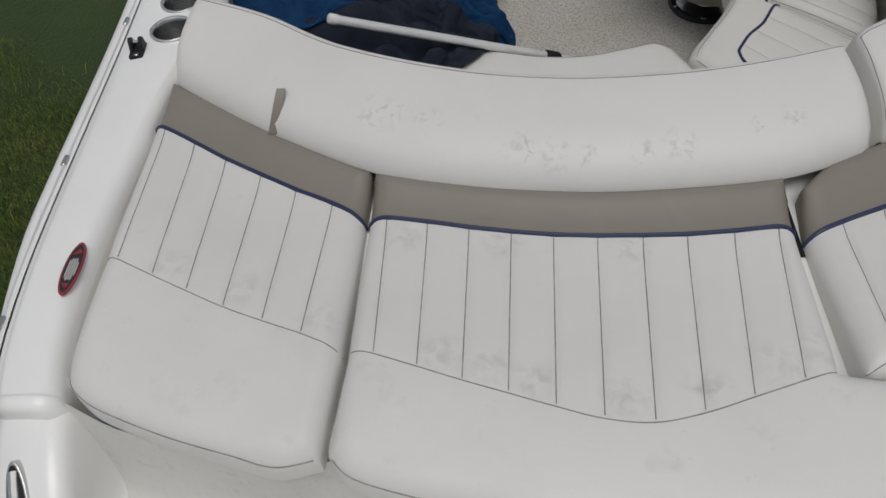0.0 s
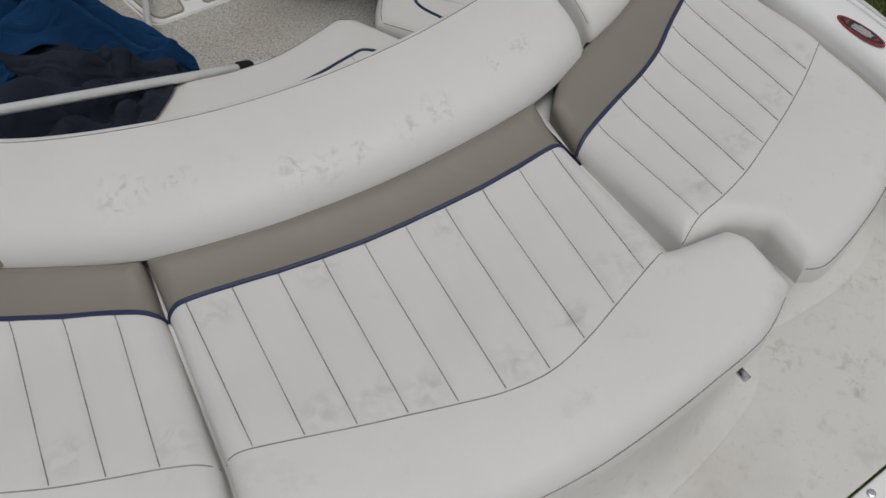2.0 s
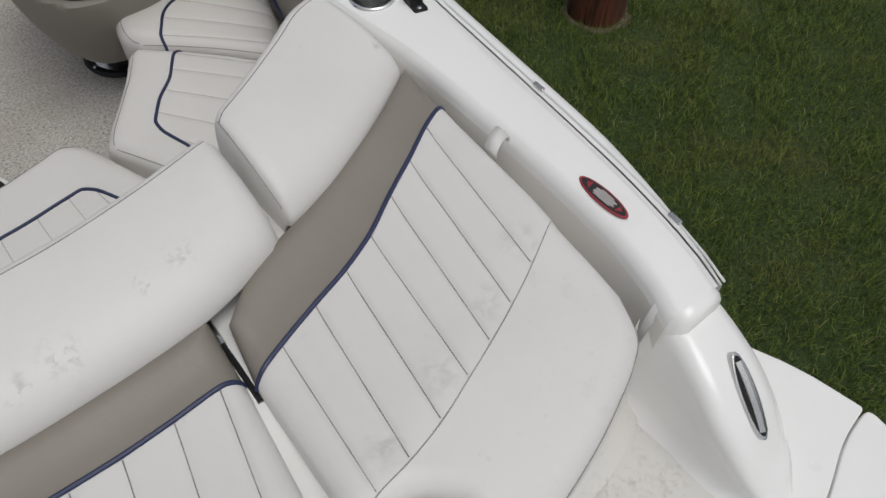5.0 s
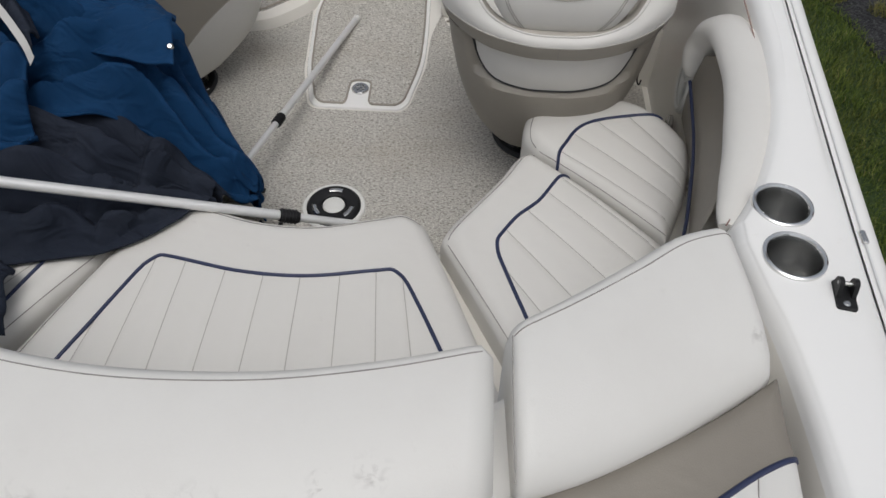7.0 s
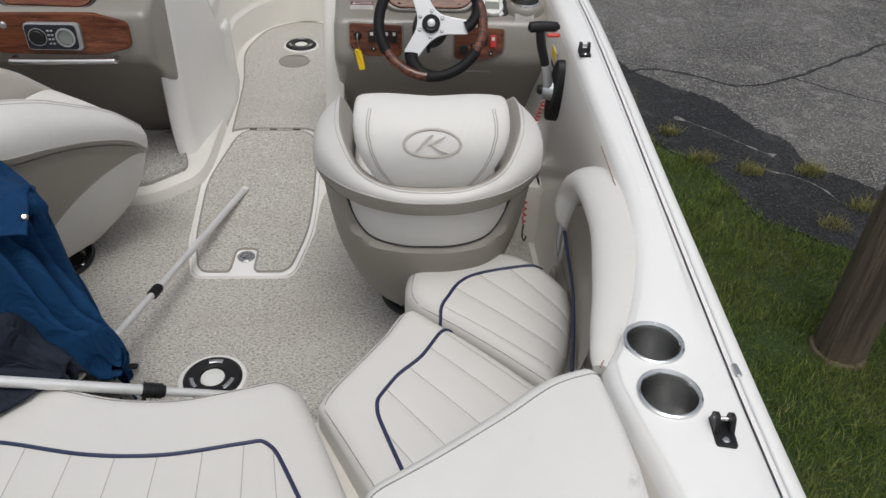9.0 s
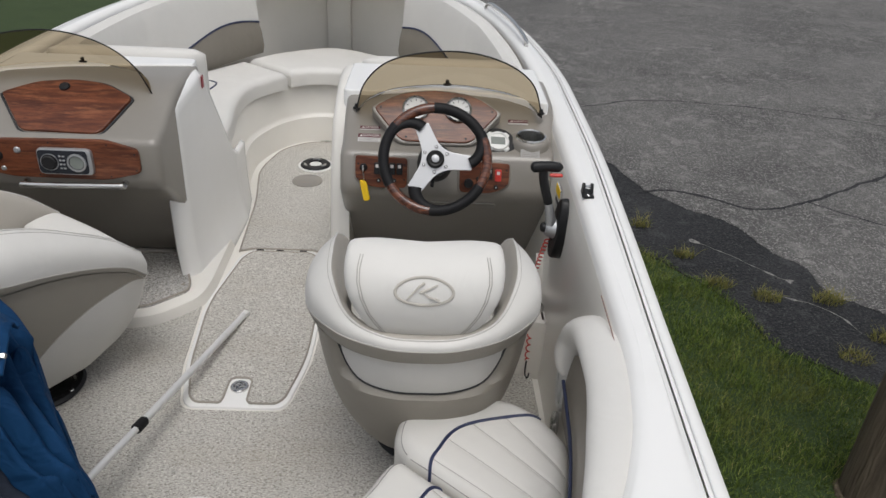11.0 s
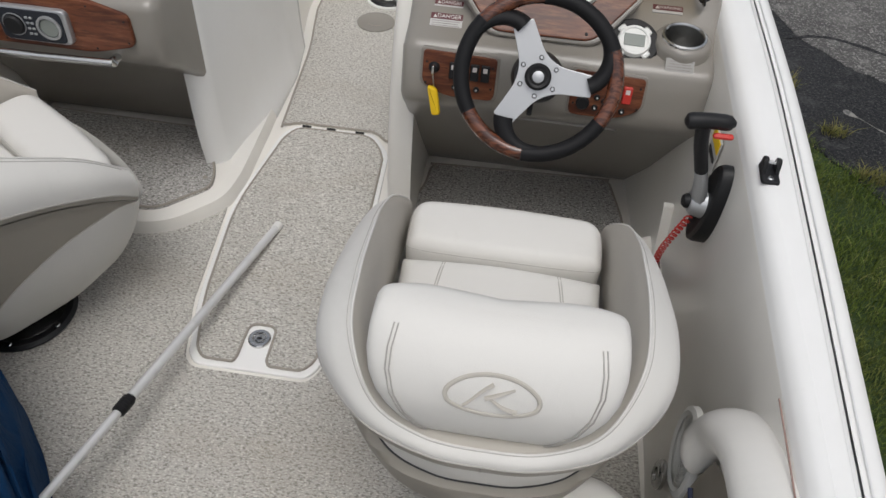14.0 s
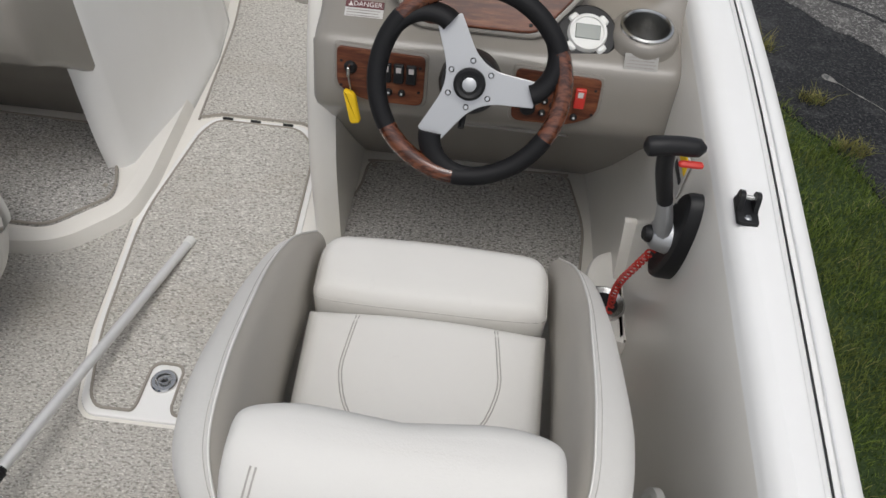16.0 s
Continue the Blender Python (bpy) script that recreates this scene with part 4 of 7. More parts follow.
def bucket_seat(drop, bx, by):
    t = thing("bucket_seat", "white and taupe vinyl bucket seat on a swivel pedestal", "boat seat", "helm and passenger seats")
    N = 161

    def rail(keys):
        """A rail round the seat from one arm's tip over the back to the other."""
        k = np.array(keys)
        return spline(np.concatenate([k, k[::-1][1:] * [-1, 1, 1]]), N)
    SEAM_R = rail([(0.231, 0.292, 0.525), (0.243, 0.190, 0.622), (0.246, 0.080, 0.690), (0.238, -0.035, 0.748), (0.231, -0.175, 0.786), (0.221, -0.282, 0.768), (0.176, -0.358, 0.708), (0.096, -0.388, 0.676), (0.0, -0.394, 0.669)])
    EDGE_R = rail([(0.242, 0.290, 0.445), (0.284, 0.200, 0.528), (0.296, 0.075, 0.585), (0.301, -0.055, 0.622), (0.302, -0.172, 0.644), (0.280, -0.272, 0.660), (0.195, -0.366, 0.660), (0.090, -0.404, 0.650), (0.0, -0.409, 0.646)])
    LIP_R = rail([(0.240, 0.285, 0.435), (0.282, 0.196, 0.514), (0.293, 0.073, 0.570), (0.297, -0.055, 0.604), (0.296, -0.170, 0.620), (0.268, -0.265, 0.622), (0.186, -0.352, 0.612), (0.088, -0.388, 0.604), (0.0, -0.393, 0.601)])
    FOOT_R = rail([(0.214, 0.285, 0.44), (0.222, 0.18, 0.46), (0.226, 0.08, 0.46), (0.226, -0.02, 0.46), (0.220, -0.14, 0.46), (0.196, -0.215, 0.55), (0.148, -0.295, 0.630), (0.08, -0.336, 0.648), (0.0, -0.342, 0.650)])
    full = LIP_R[:, :2]
    tn = np.gradient(EDGE_R[:, :2], axis=0)
    tn /= np.linalg.norm(tn, axis=1)[:, None]
    nrm = np.stack([-tn[:, 1], tn[:, 0]], 1)
    if nrm[N // 2][1] > 0:
        nrm = -nrm
    Z = LIP_R[:, 2]
    out3 = np.concatenate([nrm, np.full((N, 1), 0.9)], 1)

    def band(P, Q, bulge, n=10, power=0.8):
        """A padded strip between two rails."""
        rows = []
        for i in range(N):
            w = np.linalg.norm(P[i] - Q[i]) / 0.075
            rows.append([tuple(P[i] * (1 - f) + Q[i] * f + out3[i] * bulge * w * math.sin(math.pi * f ** power) ** 0.9) for f in np.linspace(0, 1, n)])
        return rows
    white = band(SEAM_R, EDGE_R, 0.0095, 14, 1.25)
    part("rim", mesh_of(*grid(white)), VINYL_CLEAN, t, "broad white vinyl rim")
    part("rim_lip", mesh_of(*grid(band(EDGE_R, LIP_R, 0.005, 6, 1.0))), TAUPE_SEAT, t, "taupe lip under the rim")
    part("rim_welt", tube(SEAM_R + [0, 0, 0.0004], 0.0022, 6), VINYL_CLEAN, t)
    part("rim_stitching", tube([tuple(r[1]) for r in white][2:-2], 0.0010, 5), STITCH, t)
    part("lower_welt", tube(EDGE_R, 0.0020, 6), STITCH, t)
    part("lip_joint", tube([tuple(EDGE_R[N // 2] * (1 - f) + LIP_R[N // 2] * f + np.array([0, -0.0052 * math.sin(math.pi * f), 0.004 * math.sin(math.pi * f)])) for f in np.linspace(0, 1, 6)], 0.0008, 5), THREAD, t)
    lining = []
    for i in range(N):
        row = [tuple(SEAM_R[i] + [0, 0, -0.0005])]
        for f in np.linspace(0.06, 1, 9):
            q = SEAM_R[i] * (1 - f) + FOOT_R[i] * f
            fat = 0.012 * math.sin(math.pi * f ** 0.5)
            row.append((q[0] - nrm[i][0] * fat, q[1] - nrm[i][1] * fat, q[2] + 0.4 * fat))
        lining.append(row)
    part("liner", mesh_of(*grid(lining)), LINING, t, "taupe inner lining")
    o_l = tuck = np.zeros(N)
    h_l = np.zeros(N)

    half, deep = 0.150, 0.27

    def shell_at(q, f, flat=False):
        """A point of the outer shell: q round the seat, f from rim to foot."""
        i = min(max(q, 0), 1) * (N - 1)
        k = min(int(i), N - 2)
        g = i - k
        mix = lambda w: w[k] * (1 - g) + w[k + 1] * g
        (x, y), (nx, ny) = mix(full), mix(nrm)
        zt = mix(Z) + mix(h_l) - 0.003
        z = zt + (0.145 - zt) * f
        kk = 1 - 0.17 * f - 0.30 * f ** 3
        e = abs(q - 0.5) / half
        f1 = deep - 0.20 * deep * min(e, 1) ** 4
        out = max(smooth(0.93, 1.10, e), smooth(f1 - 0.01, f1 + 0.05, f))
        bulge = mix(o_l) + mix(tuck) + -(0.022 if flat else 0.040 * (1 - out)) - 0.010 * smooth(0.0, 0.06, f)
        return (x * kk + nx * bulge, -0.03 + (y + 0.03) * kk + ny * bulge, z)
    fs = np.linspace(0, 1, 30)
    lo = lambda f: 0.002 + 0.35 * f ** 0.9
    part("shell", mesh_of(*grid([[shell_at(lo(f) + (1 - 2 * lo(f)) * q, f) for f in fs] for q in np.linspace(0, 1, 150)])), TAUPE_SEAT, t, "taupe vinyl outer shell")
    for sg in (0, 1):
        part("front_wing", mesh_of(*grid([[shell_at(abs(sg - lo(f) * q), f) for f in fs] for q in np.linspace(0, 1, 20)])), VINYL_CLEAN, t, "white vinyl front side panel")
        part("wing_seam", tube([shell_at(abs(sg - lo(f)), f) for f in fs], 0.0016, 5), STITCH, t)
    apron = []
    for f in fs:
        a0, b0 = np.array(shell_at(0, f)), np.array(shell_at(1, f))
        apron.append([tuple(a0 * (1 - q) + b0 * q + np.array([0, 0.06 * math.sin(math.pi * q) ** 0.35 * (1 - 0.5 * f), 0])) for q in np.linspace(0, 1, 24)])
    part("front_apron", mesh_of(*grid(apron)), VINYL_CLEAN, t, "white vinyl front apron")
    ring_f = [shell_at(q, 1.0) for q in np.linspace(0, 1, 60)]
    part("underside", mesh_of(ring_f, [tuple(range(60))]), BLACK, t)
    # white panel let into the back
    ins = []
    for e in np.linspace(-1, 1, 40):
        q = 0.5 + half * 1.02 * e
        f1 = deep + 0.012 - 0.20 * deep * abs(e) ** 4 - 0.10 * abs(e) ** 12
        row = []
        for g in np.linspace(0, 1, 10):
            f = 0.0 + f1 * g
            x, y, z = shell_at(q, f, True)
            i = int(min(q, 0.999) * (N - 1))
            lift = 0.004 + 0.006 * math.sin(math.pi * g) * (1 - e * e)
            row.append((x + nrm[i][0] * lift, y + nrm[i][1] * lift, z))
        ins.append(row)
    part("back_panel", mesh_of(*grid(ins)), VINYL_CLEAN, t, "white vinyl panel let into the seat back")
    part("back_panel_welt", tube([ins[0][0]] + [r[-1] for r in ins] + [ins[-1][0]], 0.003, 6), RUBBER, t)
    # backrest cushion: reclined pad with rounded corners and a dip in its front
    BACK = [(0.600, 0.112, -0.330, -0.225), (0.655, 0.124, -0.362, -0.222), (0.676, 0.134, -0.376, -0.224), (0.698, 0.147, -0.385, -0.226), (0.728, 0.163, -0.391, -0.228), (0.758, 0.176, -0.393, -0.230), (0.786, 0.184, -0.389, -0.232), (0.812, 0.187, -0.376, -0.234), (0.832, 0.186, -0.358, -0.238), (0.848, 0.183, -0.338, -0.243), (0.858, 0.178, -0.318, -0.250), (0.864, 0.170, -0.301, -0.260), (0.866, 0.160, -0.289, -0.268)]
    rings = []
    for z, w, yr, yf in BACK:
        ring = []
        yc, d = (yr + yf) / 2, (yf - yr) / 2
        for a in np.linspace(0, 2 * math.pi, 72, endpoint=False):
            c, sn = math.cos(a), math.sin(a)
            x = w * math.copysign(abs(c) ** 0.30, c)
            top = smooth(0.70, 0.87, z)
            horn = 0.004 * top * math.exp(-((abs(x) - 0.105) / 0.045) ** 2) - 0.005 * top * math.exp(-(x / 0.06) ** 2)
            y = yc + d * math.copysign(abs(sn) ** 0.45, sn) + 0.10 * x * x * (1 if sn < 0 else 0) + (horn * abs(sn) ** 0.5 if sn > 0 else 0)
            ring.append((x, y, z - 0.003 * top * math.exp(-(x / 0.07) ** 2)))
        rings.append(ring)
    br = part("backrest", loft(rings, True, True), VINYL_CLEAN, t, "white padded backrest with embossed oval badge", sharp=70)

    def rear(x, z):
        w, yr, yf = (np.interp(z, [q[0] for q in BACK], [q[k] for q in BACK]) for k in (1, 2, 3))
        c = min(abs(x) / w, 0.999) ** (1 / 0.30)
        return (yr + yf) / 2 - (yf - yr) / 2 * math.sqrt(max(1 - c * c, 0)) ** 0.45 + 0.10 * x * x
    oval = [(0.066 * math.cos(a), rear(0.066 * math.cos(a), 0.796 + 0.029 * math.sin(a)) - 0.0015, 0.796 + 0.029 * math.sin(a)) for a in np.linspace(0, 2 * math.pi, 48, endpoint=False)]
    part("badge_ring", tube(oval, 0.0034, 6, True, 0.5), LINING, br, "pale taupe oval ring")
    for pts in ([(-0.040, 0.779), (-0.030, 0.789), (-0.012, 0.807), (0.000, 0.815)], [(0.030, 0.812), (0.010, 0.803), (-0.010, 0.795)], [(-0.006, 0.797), (0.016, 0.785), (0.036, 0.779)]):
        part("badge_stroke", tube([(x, rear(x, z) - 0.0015, z) for x, z in spline(pts, 10)], np.linspace(0.0022, 0.0046, 10), 6, flat=0.5), LINING, br)
    for sx in (-1, 1):
        for o in (0.0, 0.006):
            part("stitching", tube([(sx * (x + o), rear(x + o, z) - 0.0026, z) for x, z in [(0.088, 0.680), (0.102, 0.70), (0.122, 0.735), (0.138, 0.775), (0.147, 0.812), (0.147, 0.835), (0.142, 0.855)]], 0.0012, 5), STITCH, br)
    # seat cushion and raised front bolster
    zs = lambda u, v: 0.524 + 0.008 * math.sin(math.pi * u) - 0.02 * v
    st = pad(t, ruled([(-0.212, 0.122), (0, 0.128), (0.212, 0.122)], [(-0.20, -0.24), (0, -0.25), (0.20, -0.24)]), zs, 0.39, 0.030, [("seat_cushion", VINYL_CLEAN, const(0), const(1), "white seat cushion with curved stitching")], nu=40, nv=30)
    for sx in (-1, 1):
        for o in (0, 0.012):
            line_on(t, "stitching", st, [(0.5 + sx * (u + o), v) for u, v in spline([(0.28, 0.04), (0.30, 0.20), (0.31, 0.34), (0.27, 0.50), (0.20, 0.60), (0.12, 0.66)], 16)], 0.0012, STITCH, "", 0.0004, 5)
    zf = lambda u, v: 0.556 - 0.010 * v + 0.006 * math.sin(math.pi * v)
    sf = pad(t, ruled([(-0.209, 0.222), (-0.205, 0.250), (-0.185, 0.272), (-0.14, 0.279), (0, 0.284), (0.14, 0.279), (0.185, 0.272), (0.205, 0.250), (0.209, 0.222)], [(-0.209, 0.172), (-0.207, 0.146), (-0.185, 0.134), (-0.10, 0.130), (0, 0.130), (0.10, 0.130), (0.185, 0.134), (0.207, 0.146), (0.209, 0.172)]), zf, 0.46, 0.030, [("front_bolster", VINYL_CLEAN, const(0), const(1), "white flip-up thigh bolster")], nu=44, nv=22)
    for u0 in (0.085, 0.11, 0.89, 0.915):
        line_on(t, "stitching", sf, [(u0, v) for v in np.linspace(0.04, 0.97, 24)], 0.0013, STITCH, "", 0.0010, 5)
    line_on(t, "stitching", sf, [(u, 0.985) for u in np.linspace(0.04, 0.96, 20)], 0.0012, STITCH, "", -0.002, 5)
    part("seat_box", box(0, 0.0, 0.33, 0.34, 0.36, 0.22, 0.02), TAUPE_SEAT, t)
    part("pedestal", lathe([(0.115, 0.0), (0.115, 0.010), (0.105, 0.016), (0.06, 0.03), (0.05, 0.05), (0.05, 0.23)], 32, pose(bx, by, 0)), STEEL, t, "dull metal swivel pedestal")
    part("base_ring", lathe([(0.135, 0.003), (0.14, 0.012), (0.130, 0.020), (0.112, 0.020), (0.11, 0.01)], 36, pose(bx, by, 0)), BLACK, t, "black round base ring")
    for k in range(6):
        a = k * math.pi / 3 + 0.3
        part("bolt", disc(pose(bx + 0.122 * math.cos(a), by + 0.122 * math.sin(a), 0.018), 0.008, 0.006), STEEL, t)
    for ob in t.children_recursive:
        if drop and ob.name.split(".")[0] not in ("pedestal", "base_ring", "bolt"):
            for vx in ob.data.vertices:
                vx.co.z -= drop
    return t


seat = bucket_seat(0.0, 0.0, 0.02)
seat.matrix_world = pose(0.622, 2.728, 0.006)
port_seat = bucket_seat(0.072, 0.03, -0.03)
port_seat.matrix_world = pose(-0.665, 2.965, 0.006, 0, 0, -35)
port_seat["label"] = "white and taupe vinyl passenger bucket seat beside the folded cover"


# ---- deck fittings ----
RIM_STEEL = material("rolled_steel", (0.80, 0.80, 0.79), 0.16, 1.0)


def cup_holder(x, y, z=0.735):
    c = thing("cup_holder", "stainless steel cup holder let into the white gunwale", "cup holder", "gunwale cup holders", at=(x, y, z))
    part("cup", lathe([(0.0, -0.085), (0.036, -0.085), (0.040, -0.080), (0.0445, -0.006), (0.0448, 0.002)], 40), CUP_STEEL, c, "brushed steel cup")
    part("rim", lathe([(0.0440, -0.006), (0.0448, 0.001), (0.0475, 0.0052), (0.0512, 0.0062), (0.0538, 0.0048), (0.0550, 0.001), (0.0550, -0.003)], 48), RIM_STEEL, c, "rolled steel rim")
    part("drain", disc(pose(0.004, 0, -0.0848), 0.016, 0.002), BLACK, c)
    return c


def canopy_clip(x, y, z, rz):
    c = thing("canopy_bracket", "black plastic canopy bracket screwed to the gunwale", "bracket", "canopy brackets", at=(x, y, z), rz=rz)
    part("plate", slab(rounded([(-0.017, -0.030), (0.017, -0.030), (0.017, 0.030), (-0.017, 0.030)], 0.006), 0, 0.007, 0.002), BLACK, c)
    for sx in (-1, 1):
        m = Matrix.Translation((sx * 0.012, 0.008, 0.0)) @ pose(0, 0, 0, 90, 0, 90)
        part("ear", slab(rounded([(-0.017, 0.004, .003), (0.017, 0.004, .003), (0.013, 0.030, .012), (-0.004, 0.034, .012)], 0.006, 4), -0.004, 0.004, 0.002, m), BLACK, c)
    part("pin", tube([(-0.016, 0.010, 0.022), (0.016, 0.010, 0.022)], 0.004, 8), STEEL, c)
    part("screw", disc(pose(0, -0.018, 0.006), 0.006, 0.003), STEEL, c)
    return c


for s in (1, -1):
    for x, y in CUPS:
        cup_holder(s * x, y)
    canopy_clip(s * 1.052, 1.552, 0.731, -6 * s)
    canopy_clip(s * 1.100, 2.940, 0.784, -4 * s)
    for y in (1.698, 1.20, 0.80):
        x, z = float(XO(y)) + 0.010, float(ZG(y)) - 0.018
        tagged(part("rail_clip", box(s * x, y, z, 0.010, 0.030, 0.008, 0.002), STEEL), "small steel joint clip on the rub rail", "clip", "rail clips")

DECAL_RED = material("dark_red_print", (0.30, 0.03, 0.04), 0.35)
DECAL_BLACK = material("black_print", (0.02, 0.02, 0.022), 0.35)
PRINT = material("pale_print", (0.62, 0.58, 0.56), 0.5)
for s in (1, -1):
    d = thing("oval_sticker", "red and black oval warning sticker on the gunwale", "sticker", "gunwale stickers", at=(s * 1.0 if s > 0 else -0.980, 0.899, 0.7372 + 0.0015), rz=1)
    el = lambda a, b: [(a * math.cos(t), b * math.sin(t)) for t in np.linspace(0, 2 * math.pi, 40, endpoint=False)]
    part("border", slab(el(0.0170, 0.060), -0.002, 0.0012, 0.0003), DECAL_RED, d)
    part("field", slab(el(0.0140, 0.054), 0.0, 0.0018, 0.0003), DECAL_BLACK, d)
    for k, (ya, yb, x) in enumerate([(-0.022, 0.018, -0.0075), (-0.028, 0.022, -0.0035), (-0.026, 0.020, 0.0005), (-0.028, 0.022, 0.0045), (-0.018, 0.012, 0.0085)]):
        part("print_bar", slab([(x - 0.0011, ya), (x + 0.0011, ya), (x + 0.0011, yb), (x - 0.0011, yb)], 0.001, 0.0021, 0.0002), PRINT, d)
    part("emblem", slab(rounded([(-0.009, 0.030), (0.009, 0.034), (0.002, 0.044)], 0.002), 0.001, 0.0022, 0.0002), DECAL_RED, d)
    part("emblem", slab(rounded([(-0.008, -0.034), (0.008, -0.036), (0.001, -0.046)], 0.002), 0.001, 0.0022, 0.0002), DECAL_RED, d)

ov = thing("oval_badge", "thin grey oval outline badge on the stern moulding", "badge", at=(-0.715, 0.565, 0.4545), rz=-8)
part("outline", tube([(0.045 * math.cos(a), 0.026 * math.sin(a), 0.0) for a in np.linspace(0, 2 * math.pi, 40, endpoint=False)], 0.0022, 6, True), THREAD, ov)
part("print_bar", box(0, 0.002, 0.0005, 0.060, 0.012, 0.002, 0.0008), THREAD, ov)
tagged(part("locker_latch", box(0.300, 0.470, 0.660, 0.014, 0.040, 0.012, 0.003, pose(0, 0, 0)), STEEL), "small steel latch under the lounge cushion's edge", "latch")

# ---- helm console ----
WOOD = material("glossy_burl_wood", (0.150, 0.047, 0.022), 0.33, spots=[((0.055, 0.017, 0.010), 5, 0.42, 0.60, 0.8), ((0.27, 0.105, 0.050), 9, 0.5, 0.68, 0.7), ((0.05, 0.015, 0.009), 26, 0.55, 0.66, 0.5)], coat=0.12, spec=0.3, stretch=(1.2, 6, 9))
SLATE = material("slate_plastic", (0.022, 0.025, 0.032), 0.55, spec=0.25)
GLASSY = material("grey_lcd", (0.22, 0.24, 0.22), 0.15)
DIAL = material("white_dial", (0.60, 0.61, 0.60), 0.35)
RED = material("red_plastic", (0.55, 0.035, 0.025), 0.4)
YELLOW = material("yellow_foam", (0.85, 0.55, 0.01), 0.6)
TINT = bpy.data.materials.new("bronze_acrylic")
TINT.use_nodes = True
nt = TINT.node_tree
nt.nodes.remove(nt.nodes["Principled BSDF"])
tr, gl, ms = nt.nodes.new("ShaderNodeBsdfTransparent"), nt.nodes.new("ShaderNodeBsdfGlossy"), nt.nodes.new("ShaderNodeMixShader")
tr.inputs[0].default_value, gl.inputs["Roughness"].default_value = (0.50, 0.42, 0.30, 1), 0.04
ms.inputs[0].default_value = 0.06
nt.links.new(tr.outputs[0], ms.inputs[1])
nt.links.new(gl.outputs[0], ms.inputs[2])
nt.links.new(ms.outputs[0], nt.nodes["Material Output"].inputs[0])


def dash_body(parent, xs, prof, mat, edge_lo=0.0, edge_hi=0.0, name="dash"):
    """A moulded dash: a side profile (y, z) carried along x with rounded ends."""
    pr = np.array(prof, float)
    c = pr.mean(0)
    rows = []
    n = len(xs)
    for i, x in enumerate(xs):
        d = min(x - xs[0], xs[-1] - x)
        r = 0.03
        k = 0 if d >= r else r - math.sqrt(max(r * r - (r - d) ** 2, 0))
        rows.append([(x, y + k * (0.9 if z < 0.75 else 0.2), z - (k * 0.7 if z > 0.7 else 0)) for y, z in pr])
    m = len(pr)
    v, f = grid(rows)
    f = list(f) + [tuple(range(m)), tuple(range((n - 1) * m, n * m))]
    return part(name, mesh_of(v, f), mat, parent, sharp=50)


def face_frame(p, aft, up):
    """A pose at p whose x is to starboard, y up along the face and z out of it."""
    z = Vector(aft).normalized()
    y = Vector(up)
    y = (y - z * y.dot(z)).normalized()
    x = y.cross(z)
    m = Matrix((x, y, z)).transposed().to_4x4()
    m.translation = p
    return m


helm = thing("helm_console", "ivory and taupe moulded helm console with wood-look panels", "console")
xs = sorted(set([0.315, 0.32, 0.326, 0.335, 0.35] + list(np.linspace(0.36, 1.03, 20)) + [1.05, 1.07, 1.08, 1.085, 1.09]))
DP = [(3.90, 0.0), (3.835, 0.0), (3.80, 0.04), (3.66, 0.20), (3.48, 0.42), (3.39, 0.52), (3.352, 0.560), (3.338, 0.585), (3.345, 0.61), (3.370, 0.698), (3.382, 0.714), (3.40, 0.722), (3.45, 0.732), (3.52, 0.765), (3.575, 0.800), (3.62, 0.824), (3.67, 0.836), (3.80, 0.842), (3.90, 0.84)]
dash = dash_body(helm, xs, DP, DASH)
dash["label"] = "taupe moulded dashboard"


em = face_frame((0.725, 3.385, 0.523), (0, -0.70, -0.71), (0, -0.71, 0.70))
part("embossed_panel", slab(rounded([(-0.150, -0.020), (0.150, -0.020), (0.150, 0.020), (-0.150, 0.020)], 0.02, 6), -0.006, 0.004, 0.003, em), DASH, helm, "raised oval moulding under the wheel")


def bore(ob, cx, cy, r, zmin):
    """Open a round hole in a moulded top."""
    bm = bmesh.new()
    bm.from_mesh(ob.data)
    for _ in range(5):
        es = set()
        for f in bm.faces:
            q = f.calc_center_median()
            size = max(e.calc_length() for e in f.edges)
            if q.z > zmin and size > 0.007 and math.hypot(q.x - cx, q.y - cy) < r + size:
                es.update(e for e in f.edges if e.calc_length() > 0.007)
        if es:
            bmesh.ops.subdivide_edges(bm, edges=list(es), cuts=1, use_grid_fill=True)
    gone = [f for f in bm.faces if f.calc_center_median().z > zmin and math.hypot(f.calc_center_median().x - cx, f.calc_center_median().y - cy) < r]
    bmesh.ops.delete(bm, geom=gone, context="FACES")
    bm.to_mesh(ob.data)
    bm.free()


bore(dash, 0.992, 3.466, 0.054, 0.6)


def side_wall(x0, x1, prof, parent, label):
    """An upright moulded panel with a rounded edge, from a profile (y, z)."""
    o = ccw(prof)
    s = 1 if x1 > x0 else -1
    rings = []
    for f, d in [(0.0, 0.024), (0.0, 0.022), (0.12, 0.010), (0.3, 0.003), (0.5, 0.0), (1.0, 0.0)]:
        x = x0 + (x1 - x0) * f
        rings.append([(x, y, z) for y, z in inset(o, d)])
    return part("side_panel", loft(rings), LINER, parent, label)


